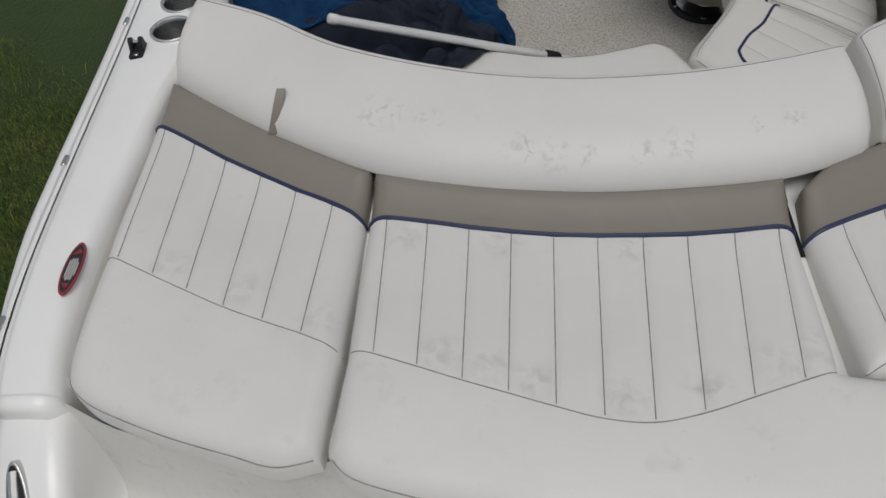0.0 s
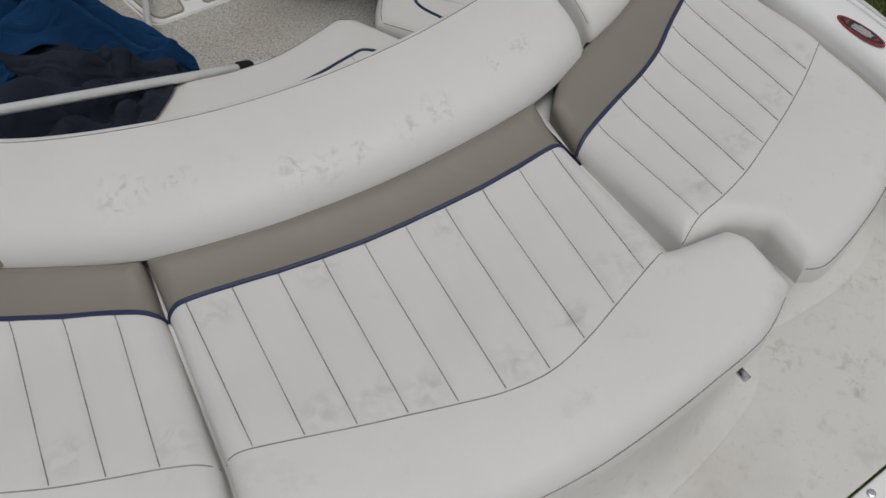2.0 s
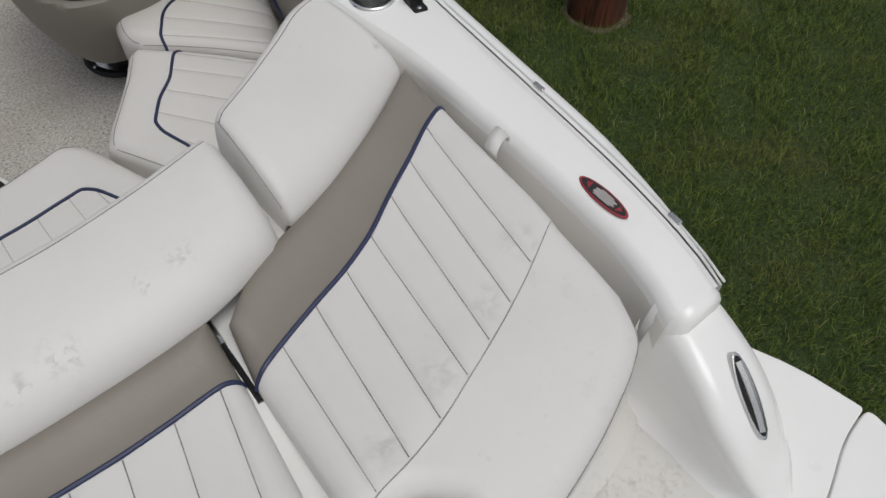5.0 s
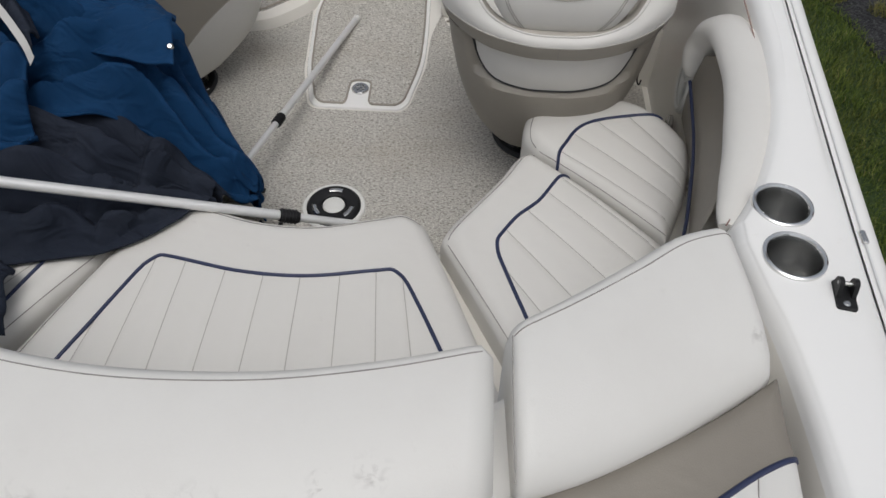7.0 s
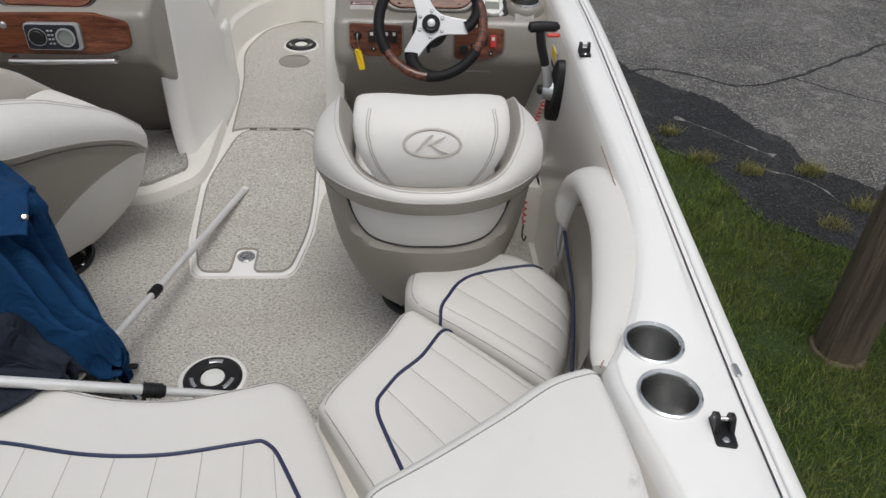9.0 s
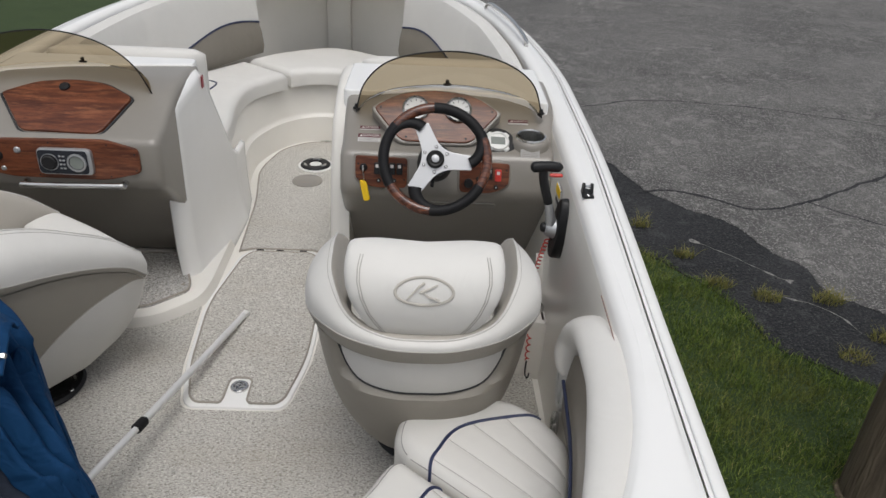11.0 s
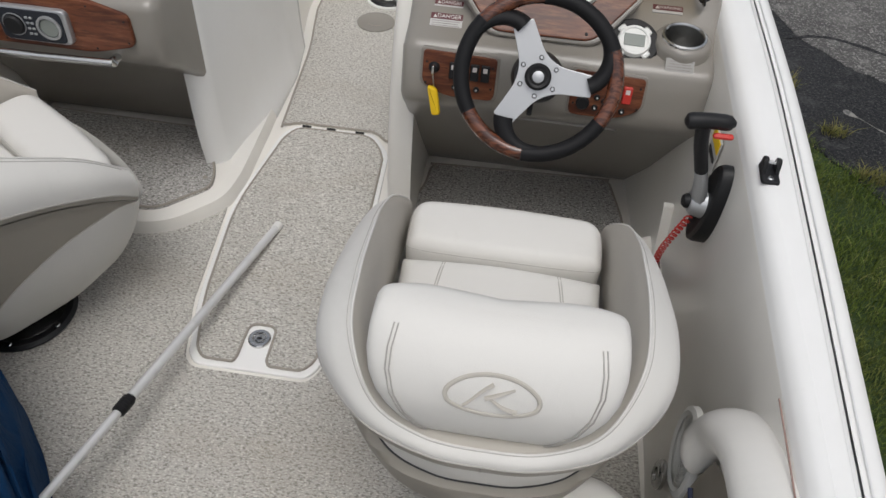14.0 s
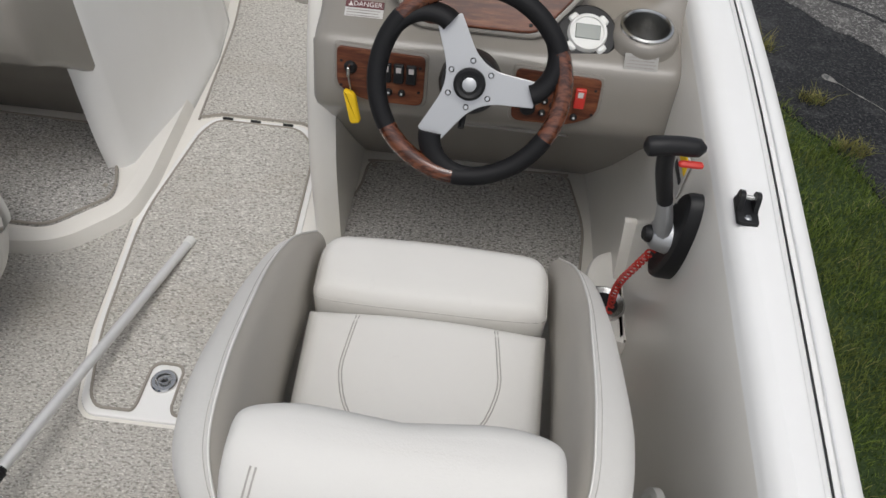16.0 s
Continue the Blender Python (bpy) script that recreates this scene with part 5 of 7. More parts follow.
sp = rounded([(3.43, -0.002, .01), (3.43, 0.30, .1), (3.50, 0.58, .1), (3.60, 0.745, .05), (3.70, 0.80, .05), (3.86, 0.845, .03), (4.03, 0.848, .03), (4.06, -0.002, .01)], 0.03, 6)
side_wall(0.262, 0.335, sp, helm, "white moulded console side")
part("top_deck", slab(rounded([(0.30, 3.66), (0.40, 3.655), (0.55, 3.69), (0.72, 3.70), (0.90, 3.665), (1.02, 3.60), (1.065, 3.58), (1.065, 4.04), (0.30, 4.04)], 0.03), 0.70, 0.849, 0.01), GEL, helm, "white deck ahead of the windscreen")

# gauge binnacle
gm = face_frame((0.650, 3.507, 0.815), (0, -0.707, 0.707), (0, 0.707, 0.707))
G = [(-0.226, 0.020, .02), (-0.14, 0.076, .06), (0.0, 0.096, .08), (0.14, 0.076, .06), (0.226, 0.014, .02), (0.124, -0.108, .03), (-0.124, -0.108, .03)]
part("binnacle", slab(rounded([(x * 1.06, y * 1.08, r) for x, y, r in G], 0.03, 6), -0.06, 0.006, 0.006, gm), DASH, helm, "taupe raised gauge binnacle")
gp = part("gauge_panel", slab(rounded(G, 0.03, 6), 0.0, 0.012, 0.003, gm), WOOD, helm, "glossy dark wood-look gauge panel")
for gx in (-0.074, 0.078):
    g = part("gauge", lathe([(0.047, 0.010), (0.049, 0.020), (0.045, 0.024), (0.041, 0.020), (0.041, 0.016)], 40, gm @ pose(gx, 0.018, 0)), STEEL, helm, "round gauge with steel bezel and white dial")
    part("dial", disc(gm @ pose(gx, 0.018, 0.008), 0.041, 0.007, 0.0005, 40), DIAL, g)
    for k in range(9):
        a = math.radians(225 - 270 * k / 8)
        part("tick", box(0, 0, 0, 0.0022, 0.009, 0.001, 0.0003, gm @ pose(gx + 0.033 * math.cos(a), 0.018 + 0.033 * math.sin(a), 0.0155, 0, 0, math.degrees(a) - 90)), DECAL_BLACK, g)
    part("needle", box(0, 0.012, 0, 0.003, 0.036, 0.0012, 0.0004, gm @ pose(gx, 0.018, 0.0165, 0, 0, 118)), RED, g)
    part("needle_hub", disc(gm @ pose(gx, 0.018, 0.0155), 0.007, 0.003), BLACK, g)
    part("print_bar", box(0, 0, 0, 0.026, 0.005, 0.001, 0.0003, gm @ pose(gx, 0.002, 0.0155)), THREAD, g)
for gx, gy in ((-0.200, 0.020), (0.200, 0.016), (-0.106, -0.092), (0.106, -0.092)):
    part("panel_screw", disc(gm @ pose(gx, gy, 0.012), 0.0045, 0.0015), BLACK, helm)

FACE_AFT, FACE_UP = (0, -0.965, 0.27), (0, 0.27, 0.965)


def switch_panel(cx, cz, w, h, label, flipx=1):
    y = 3.338 + (cz - 0.585) * 0.285
    m = face_frame((cx, y - 0.002, cz), FACE_AFT, FACE_UP)
    o = [(-w / 2, h / 2, .012), (w / 2, h / 2 - 0.006, .012), (w / 2, -h / 2 + (0 if flipx > 0 else 0.028), .02), (w * 0.18 * -flipx, -h / 2, .03), (-w / 2, -h / 2 + (0.028 if flipx > 0 else 0), .02)]
    part("panel_recess", slab(rounded([(x * 1.07, yy * 1.1, r) for x, yy, r in o], 0.02, 5), -0.01, 0.005, 0.004, m), DASH, helm)
    ob = part("switch_panel", slab(rounded(o, 0.02, 5), 0.0, 0.010, 0.002, m), WOOD, helm, label)
    for sx in (-1, 1):
        for sy in (-1, 1):
            part("panel_screw", disc(m @ pose(sx * (w / 2 - 0.010), sy * (h / 2 - 0.030), 0.0095), 0.004, 0.0015), BLACK, ob)
    return m, ob


def rocker(m, ob, x, y, mat, w=0.021, h=0.040):
    part("rocker_switch", box(x, y, 0.013, w, h, 0.012, 0.002, m), mat, ob, "rocker switch")
    part("switch_mark", box(x, y + h * 0.22, 0.0192, w * 0.5, h * 0.28, 0.0008, 0.0002, m), PRINT, ob)


ml, ol = switch_panel(0.462, 0.655, 0.182, 0.112, "wood-look switch panel with four black rockers and ignition", 1)
for k in range(4):
    rocker(ml, ol, -0.014 + 0.026 * k, 0.012, BLACK)
for k in range(3):
    part("breaker", lathe([(0, 0.018), (0.004, 0.018), (0.0075, 0.014), (0.0075, 0.009)], 16, ml @ pose(-0.008 + 0.027 * k, -0.030, 0)), BLACK, ol)
    part("breaker_tip", disc(ml @ pose(-0.008 + 0.027 * k, -0.030, 0.0178), 0.0032, 0.0015), DIAL, ol)
mr_, orr = switch_panel(0.825, 0.648, 0.175, 0.112, "wood-look switch panel with red rocker and power socket", -1)
rocker(mr_, orr, 0.048, 0.008, RED, 0.022, 0.042)
rocker(mr_, orr, 0.018, 0.014, BLACK)
part("power_socket", lathe([(0, 0.022), (0.013, 0.022), (0.0165, 0.018), (0.0165, 0.009)], 24, mr_ @ pose(-0.055, -0.022, 0)), BLACK, orr, "round black socket cap")
for px, py in ((-0.022, -0.006), (-0.024, -0.032), (0.042, -0.034), (-0.004, -0.014)):
    part("breaker", lathe([(0, 0.018), (0.004, 0.018), (0.0075, 0.014), (0.0075, 0.009)], 16, mr_ @ pose(px, py, 0)), BLACK, orr)
    part("breaker_tip", disc(mr_ @ pose(px, py, 0.0178), 0.0032, 0.0015), DIAL, orr)

key = thing("ignition_key", "yellow foam float hanging from the ignition key", "key")
part("ignition", lathe([(0, 0.02), (0.008, 0.02), (0.012, 0.016), (0.014, 0.010)], 20, ml @ pose(-0.062, 0.014, 0)), BLACK, key, "black ignition lock")
part("blade", box(-0.062, 0.014, 0.030, 0.006, 0.020, 0.022, 0.002, ml), STEEL, key)
part("chain", tube(spline([ml @ Vector(q) for q in [(-0.062, 0.004, 0.034), (-0.060, -0.012, 0.030), (-0.058, -0.030, 0.026)]], 10), 0.0018, 5), STEEL, key)
part("float", slab(rounded([(-0.075, -0.028, .010), (-0.050, -0.034, .012), (-0.036, -0.100, .008), (-0.058, -0.104, .008)], 0.01, 5), 0.018, 0.032, 0.005, ml), YELLOW, key, "yellow foam key float")

# warning labels on the dash, where the letters can be read
LABEL_W = material("white_label", (0.50, 0.49, 0.47), 0.45)
LABEL_G = material("grey_label", (0.33, 0.32, 0.30), 0.5)
LABEL_M = material("dark_label_band", (0.10, 0.02, 0.025), 0.45)


def words(text, m, size, mat, parent):
    cu = bpy.data.curves.new("words", "FONT")
    cu.body, cu.size, cu.extrude = text, size, 0.0002
    cu.align_x, cu.align_y = "CENTER", "CENTER"
    tmp = new("words", cu)
    bpy.context.view_layer.update()
    me = bpy.data.meshes.new_from_object(tmp.evaluated_get(bpy.context.evaluated_depsgraph_get()))
    bpy.data.objects.remove(tmp)
    me.transform(m)
    ob = part("lettering", me, mat, parent)
    return ob


def warning(name, cx, cy, cz, w, h, text, band, size, lines=0, n=(0, -0.48, 0.88)):
    m = face_frame((cx, cy, cz), n, (0, 0.88, 0.48))
    t = thing(name, "small white and dark printed warning label on the dash", "label", "dash labels")
    part("sheet", slab([(-w / 2, -h / 2), (w / 2, -h / 2), (w / 2, h / 2), (-w / 2, h / 2)], -0.002, 0.0010, 0.0002, m), LABEL_W, t)
    part("band", slab([(-w / 2, h / 2 - band), (w / 2, h / 2 - band), (w / 2, h / 2), (-w / 2, h / 2)], 0.0, 0.0015, 0.0002, m), LABEL_M, t)
    if text:
        words(text, m @ pose(0.006, h / 2 - band / 2, 0.0018), size, PRINT, t)
    part("warning_triangle", slab([(-w / 2 + 0.006, h / 2 - band * 0.8), (-w / 2 + 0.016, h / 2 - band * 0.8), (-w / 2 + 0.011, h / 2 - band * 0.2)], 0.0, 0.002, 0.0002, m), PRINT, t)
    for k in range(lines):
        y = h / 2 - band - 0.005 - 0.0062 * k
        part("print_bar", slab([(-w / 2 + 0.004, y - 0.0012), (w / 2 - 0.006 - 0.004 * (k % 2), y - 0.0012), (w / 2 - 0.006 - 0.004 * (k % 2), y + 0.0012), (-w / 2 + 0.004, y + 0.0012)], 0.0, 0.0014, 0.0002, m), THREAD, t)


warning("warning_label", 0.412, 3.506, 0.7585, 0.072, 0.018, "DANGER", 0.014, 0.013)
warning("warning_label", 0.412, 3.450, 0.7335, 0.080, 0.058, "DANGER", 0.017, 0.015, 5)
warning("warning_label", 0.952, 3.550, 0.785, 0.074, 0.022, "WARNING", 0.015, 0.012)
warning("warning_label", 0.700, 3.432, 0.7285, 0.075, 0.014, "WARNING", 0.008, 0.007)

# round digital display and cup on the right of the dash
cm = face_frame((0.872, 3.452, 0.735), (0.05, -0.55, 0.84), (0, 0.84, 0.55)) @ Matrix.Scale(1.22, 4)
clk = thing("digital_display", "round white and black digital remote display on the dash", "display")
part("base", lathe([(0, 0), (0.052, 0), (0.052, 0.008), (0.048, 0.012), (0, 0.012)], 40, cm), BLACK, clk)
part("bezel", lathe([(0.026, 0.012), (0.027, 0.020), (0.031, 0.021), (0.033, 0.017), (0.034, 0.010)], 40, cm), WHITE_P, clk)
for k in range(4):
    a = math.radians(45 + 90 * k)
    part("key_pad", box(0.0355, 0, 0.013, 0.012, 0.018, 0.008, 0.003, cm @ pose(0, 0, 0, 0, 0, math.degrees(a))), WHITE_P, clk)
part("screen", disc(cm @ pose(0, 0, 0.010), 0.029, 0.007, 0.001, 32), WHITE_P, clk)
part("lcd", box(0, 0.001, 0.0175, 0.042, 0.026, 0.002, 0.001, cm), GLASSY, clk)

hc = thing("dash_cup_holder", "stainless steel cup holder in the taupe dash", "cup holder", at=(0.992, 3.466, 0.741))
part("collar", lathe([(0.076, -0.07), (0.070, -0.010), (0.064, 0.002), (0.056, 0.006), (0.050, 0.007)], 36), DASH, hc, "raised taupe collar")
part("cup", lathe([(0.0, -0.085), (0.036, -0.085), (0.041, -0.080), (0.046, 0.006), (0.047, 0.010)], 36), CUP_STEEL, hc, "brushed steel cup")
part("lining", lathe([(0.046, 0.008), (0.049, 0.012), (0.054, 0.010), (0.056, 0.004)], 36), STEEL, hc, "steel rim")
hc.matrix_world = pose(0.992, 3.466, 0.757, 6, 0, 0)
wm = face_frame((0.985, 3.392, 0.722), (0, -0.75, 0.66), (0, 0.66, 0.75))
wl_ = thing("instruction_label", "grey printed instruction label below the cup holder", "label")
part("sheet", slab([(-0.034, -0.020), (0.034, -0.020), (0.034, 0.020), (-0.034, 0.020)], -0.002, 0.0016, 0.0002, wm), LABEL_G, wl_)
for k in range(5):
    part("print_bar", slab([(-0.030, 0.012 - 0.0065 * k), (0.030 - 0.004 * (k % 2), 0.012 - 0.0065 * k), (0.030 - 0.004 * (k % 2), 0.0145 - 0.0065 * k), (-0.030, 0.0145 - 0.0065 * k)], 0.001, 0.0020, 0.0001, wm), THREAD, wl_)


# ---- windscreens ----
def windscreen(base, lean, height, label):
    t = thing("windscreen", label, "windscreen", "windscreens")
    b = spline(base, 41)
    rows, rim = [], []
    for i in range(41):
        s = i / 40
        h = height * math.sin(math.pi * s) ** 0.85
        top = b[i] + np.array([0, lean * h / height, h])
        rows.append([tuple(b[i] * (1 - f) + top * f + np.array([0, 0.010 * math.sin(math.pi * f) * h / height, 0])) for f in np.linspace(0, 1, 8)])
        rim.append(rows[-1][-1])
    v, f = grid(rows)
    ob = part("screen", mesh_of(v, f), TINT, t, "bronze tinted acrylic screen")
    part("edge", tube(rim, 0.0028, 6), BLACK, t)
    part("foot", tube([tuple(p) for p in b], 0.004, 6), STEEL, t)
    for i in (1, 20, 39):
        x, y, z = b[i]
        tilt = pose(x, y, z, 0, 0, (-40, 0, 40)[(1, 20, 39).index(i)])
        c = part("bracket", box(0, -0.008, 0.006, 0.030, 0.014, 0.010, 0.003, tilt), BLACK, t, "small black screen bracket")
        part("knob", lathe([(0, 0.024), (0.006, 0.024), (0.008, 0.018), (0.005, 0.010)], 12, tilt @ pose(0, -0.008, 0)), BLACK, c)
    return t


windscreen([(0.358, 3.565, 0.800), (0.40, 3.630, 0.828), (0.50, 3.695, 0.850), (0.69, 3.735, 0.858), (0.86, 3.705, 0.855), (0.98, 3.635, 0.842), (1.035, 3.545, 0.808)], -0.27, 0.200, "bronze tinted curved helm windscreen with black brackets")
windscreen([(-1.16, 3.60, 0.80), (-1.08, 3.76, 0.82), (-0.95, 3.87, 0.835), (-0.76, 3.91, 0.840), (-0.58, 3.86, 0.835), (-0.46, 3.77, 0.82), (-0.395, 3.655, 0.775)], -0.26, 0.19, "bronze tinted curved passenger windscreen with black brackets")

# ---- steering wheel ----
wheel = thing("steering_wheel", "three-spoke steering wheel with black grips and wood-look inserts", "steering wheel")
wf = face_frame((0.648, 3.205, 0.770), (0, -0.848, 0.530), (0, 0.53, 0.848))
WHEEL_WOOD = material("striped_wheel_wood", (0.15, 0.048, 0.022), 0.22, spots=[((0.045, 0.014, 0.008), 14, 0.44, 0.58, 0.9)], coat=0.5, stretch=(2, 10, 5))
LEATHER = material("black_leather", (0.010, 0.010, 0.011), 0.55, spec=0.22, bump=0.3, bump_scale=350)
for a0, a1 in ((93, 141), (-30, 25), (212, 265)):
    arc = [wf @ Vector((0.170 * math.cos(math.radians(a)), 0.170 * math.sin(math.radians(a)), 0)) for a in np.linspace(a0, a1, 24)]
    part("wood_insert", tube(arc, 0.0172, 14), WHEEL_WOOD, wheel, "glossy wood-look rim insert")
for a0, a1, a2 in ((113, 141, 212), (-4, 25, 93), (236, 265, 330)):
    arc = [wf @ Vector((0.170 * math.cos(math.radians(a)), 0.170 * math.sin(math.radians(a)), 0)) for a in np.linspace(a1, a2, 30)]
    grip = part("grip", tube(arc, 0.0178, 14), LEATHER, wheel, "black leather-look grip")
    flare = []
    for f in np.linspace(0, 1, 16):
        a = math.radians(a0 + (a1 + 12 - a0) * f ** 1.25)
        r = 0.114 + 0.054 * math.sin(0.5 * math.pi * f)
        flare.append(wf @ Vector((r * math.cos(a), r * math.sin(a), -0.006 * (1 - f))))
    part("spoke_boot", tube(flare, np.linspace(0.0225, 0.0172, 16), 14, flat=0.8), LEATHER, grip, "black boot curling from grip to spoke")
SPOKE = material("satin_spoke_aluminium", (0.52, 0.525, 0.53), 0.36, 0.7, bump=0.05, bump_scale=300)
star = []
for a in (-4, 113, 236):
    c, q = math.cos(math.radians(a)), math.sin(math.radians(a))
    star += [(0.122 * c - y * q, 0.122 * q + y * c, 0.003) for y in (-0.0235, 0.0235)]
    g = math.radians(a + 59.5)
    star.append((0.036 * math.cos(g), 0.036 * math.sin(g), 0.075))
part("spokes", slab(rounded(star, 0.01, 9), -0.012, -0.004, 0.001, wf), SPOKE, wheel, "satin aluminium three-spoke plate")
hub = part("hub", lathe([(0.0, 0.016), (0.016, 0.016), (0.017, 0.013), (0.024, 0.015), (0.029, 0.010), (0.030, -0.010)], 32, wf), BLACK, wheel, "black hub with silver badge")
part("badge", lathe([(0, 0.017), (0.011, 0.017), (0.0145, 0.015), (0.015, 0.012)], 24, wf), ALU, hub)
for k in range(6):
    a = math.radians(60 * k + 27)
    part("hub_bolt", disc(wf @ pose(0.042 * math.cos(a), 0.042 * math.sin(a), -0.003), 0.0055, 0.004), STEEL, wheel)
part("column_cover", lathe([(0.0, -0.012), (0.052, -0.014), (0.058, -0.03), (0.060, -0.10)], 32, wf), BLACK, wheel, "round black column cover")
part("tilt_lever", tube([wf @ Vector((-0.005, -0.05, -0.05)), wf @ Vector((-0.008, -0.085, -0.030))], 0.006, 8), BLACK, wheel)

# ---- throttle on the starboard side ----
thr = thing("throttle_lever", "black and silver throttle lever on the starboard cockpit side", "throttle")
tm = face_frame((1.050, 3.020, 0.625), (-1, -0.05, 0.10), (0, 0, 1))
part("plate", slab([(0.046 * math.cos(a), 0.104 * math.sin(a)) for a in np.linspace(0, 2 * math.pi, 40, endpoint=False)], -0.02, 0.022, 0.012, tm), BLACK, thr, "oval black mounting plate")
part("boss", lathe([(0, 0.052), (0.020, 0.052), (0.028, 0.044), (0.034, 0.018)], 28, tm @ pose(0.0, 0.0, 0)), ALU, thr, "silver round boss")
part("boss_cap", lathe([(0, 0.064), (0.012, 0.064), (0.016, 0.058), (0.016, 0.045)], 24, tm @ pose(0.0, 0.0, 0)), BLACK, thr)
arm_p = spline([tm @ Vector(q) for q in [(0.0, 0.0, 0.032), (0.0, 0.05, 0.045), (-0.002, 0.10, 0.064), (-0.004, 0.15, 0.084), (-0.004, 0.195, 0.096)]], 20)
part("lever_foot", tube(arm_p[:9], np.linspace(0.027, 0.018, 9), 12, flat=0.7), ALU, thr, "silver lever foot")
part("lever", tube(arm_p[8:], np.linspace(0.0175, 0.0185, 12), 12, flat=0.8), BLACK, thr)
part("grip", tube(spline([(0.934, 3.010, 0.834), (0.96, 3.012, 0.838), (0.99, 3.016, 0.838), (1.032, 3.020, 0.834)], 14), [0.006, 0.0155, 0.017, 0.017, 0.0165, 0.0165, 0.016, 0.016, 0.016, 0.016, 0.016, 0.016, 0.015, 0.006], 12), BLACK, thr, "black T-shaped grip")
part("trim_button", box(1.012, 3.000, 0.816, 0.040, 0.012, 0.012, 0.004), RED, thr, "red trim button strip")
for k, ch in enumerate("FNR"):
    words(ch, tm @ pose(-0.026, 0.060 - 0.030 * k, 0.0226, 0, 0, 0), 0.014, PRINT, thr)
co = []
cp = spline([(1.010, 3.010, 0.590), (1.000, 3.03, 0.52), (0.995, 3.06, 0.44), (1.00, 3.09, 0.36), (1.010, 3.11, 0.28), (1.00, 3.06, 0.20), (0.985, 2.98, 0.13)], 240)
for i, q in enumerate(cp):
    a = i * 0.72
    co.append((q[0] + 0.007 * math.cos(a), q[1] + 0.007 * math.sin(a), q[2]))
lan = thing("lanyard", "red coiled engine-stop lanyard hanging from the throttle", "lanyard")
part("coil", tube(co, 0.0022, 5), RED, lan)
part("hook", tube(spline([(0.985, 2.98, 0.13), (0.982, 2.965, 0.09), (0.99, 2.955, 0.075), (0.996, 2.965, 0.09)], 12), 0.003, 6), BLACK, lan, "black end hook")

# side pocket step with a steel cup, vent, speaker
pk = thing("side_cup_holder", "ivory moulded side shelf with a steel cup beside the helm seat", "cup holder")
part("shelf", slab(rounded([(0.95, 3.06, .04), (1.06, 3.04, .02), (1.06, 3.33, .02), (0.985, 3.30, .04), (0.955, 3.20, .05)], 0.03), 0.0, 0.245, 0.02), LINER, pk)
part("cup", lathe([(0.030, 0.247), (0.036, 0.249), (0.044, 0.252), (0.048, 0.250), (0.049, 0.244)], 32, pose(1.005, 3.145, 0)), STEEL, pk)
# flat black disc: shade inside the cup put into colour, no hollow is cut
part("cup_well", disc(pose(1.005, 3.145, 0.2455), 0.037, 0.002), BLACK, pk)
part("fin", slab(rounded([(3.22, 0.24), (3.31, 0.24), (3.30, 0.38, .02), (3.285, 0.38, .01)], 0.01), 1.030, 1.062, 0.01, Matrix(((0, 0, 1, 0), (1, 0, 0, 0), (0, 1, 0, 0), (0, 0, 0, 1)))), LINER, pk)
vt = thing("courtesy_light", "small oval chrome courtesy light on the cockpit side", "light fitting")
vm = face_frame((1.030, 2.625, 0.170), (-1, 0, 0.05), (0, 0, 1))
part("bezel", lathe([(0.012, 0.004), (0.014, 0.010), (0.024, 0.010), (0.031, 0.004), (0.031, -0.004)], 28, vm @ Matrix.Diagonal((1, 1.35, 1, 1))), STEEL, vt)
part("lens", disc(vm, 0.014, 0.006), DASH, vt)
for s in (1, -1):
    spk = thing("speaker", "white round ribbed speaker on the cockpit side behind the backrest", "speaker", "cockpit speakers")
    m = face_frame((s * 1.022, 2.55, 0.40), (-s, 0.1, 0.05), (0, 0, 1))
    part("frame", lathe([(0.070, 0.012), (0.078, 0.016), (0.088, 0.012), (0.090, 0.0)], 40, m), WHITE_P, spk)
    part("cone", disc(m, 0.070, 0.006, 0.001, 40), WHITE_P, spk)
    for k in range(1, 9):
        part("rib", tube([m @ Vector((0.008 * k * math.cos(a), 0.008 * k * math.sin(a), 0.008)) for a in np.linspace(0, 2 * math.pi, 32, endpoint=False)], 0.0016, 5, True), WHITE_P, spk)
st = thing("side_sticker", "yellow and black warning sticker behind the throttle", "sticker")
part("sheet", box(1.058, 3.16, 0.665, 0.004, 0.075, 0.090, 0.001), LABEL_W, st)
part("band", box(1.056, 3.16, 0.692, 0.004, 0.072, 0.030, 0.001), YELLOW, st)
part("print_bar", box(1.0555, 3.16, 0.655, 0.004, 0.060, 0.012, 0.001), DECAL_BLACK, st)

# ---- port console ----
portc = thing("passenger_console", "ivory and taupe moulded passenger console with wood-look glove box", "console")
xp = sorted(set(list(np.linspace(-1.06, -0.36, 22)) + [-0.345, -0.335, -0.328, -0.322]))
PP = [(3.86, 0.05), (3.80, 0.06), (3.76, 0.09), (3.70, 0.24), (3.58, 0.40), (3.47, 0.49), (3.42, 0.525), (3.402, 0.545), (3.398, 0.575), (3.398, 0.695), (3.405, 0.712), (3.425, 0.722), (3.47, 0.733), (3.55, 0.770), (3.64, 0.812), (3.70, 0.830), (3.78, 0.838), (3.95, 0.838)]
dash_body(portc, xp, PP, DASH)["label"] = "taupe moulded console face"
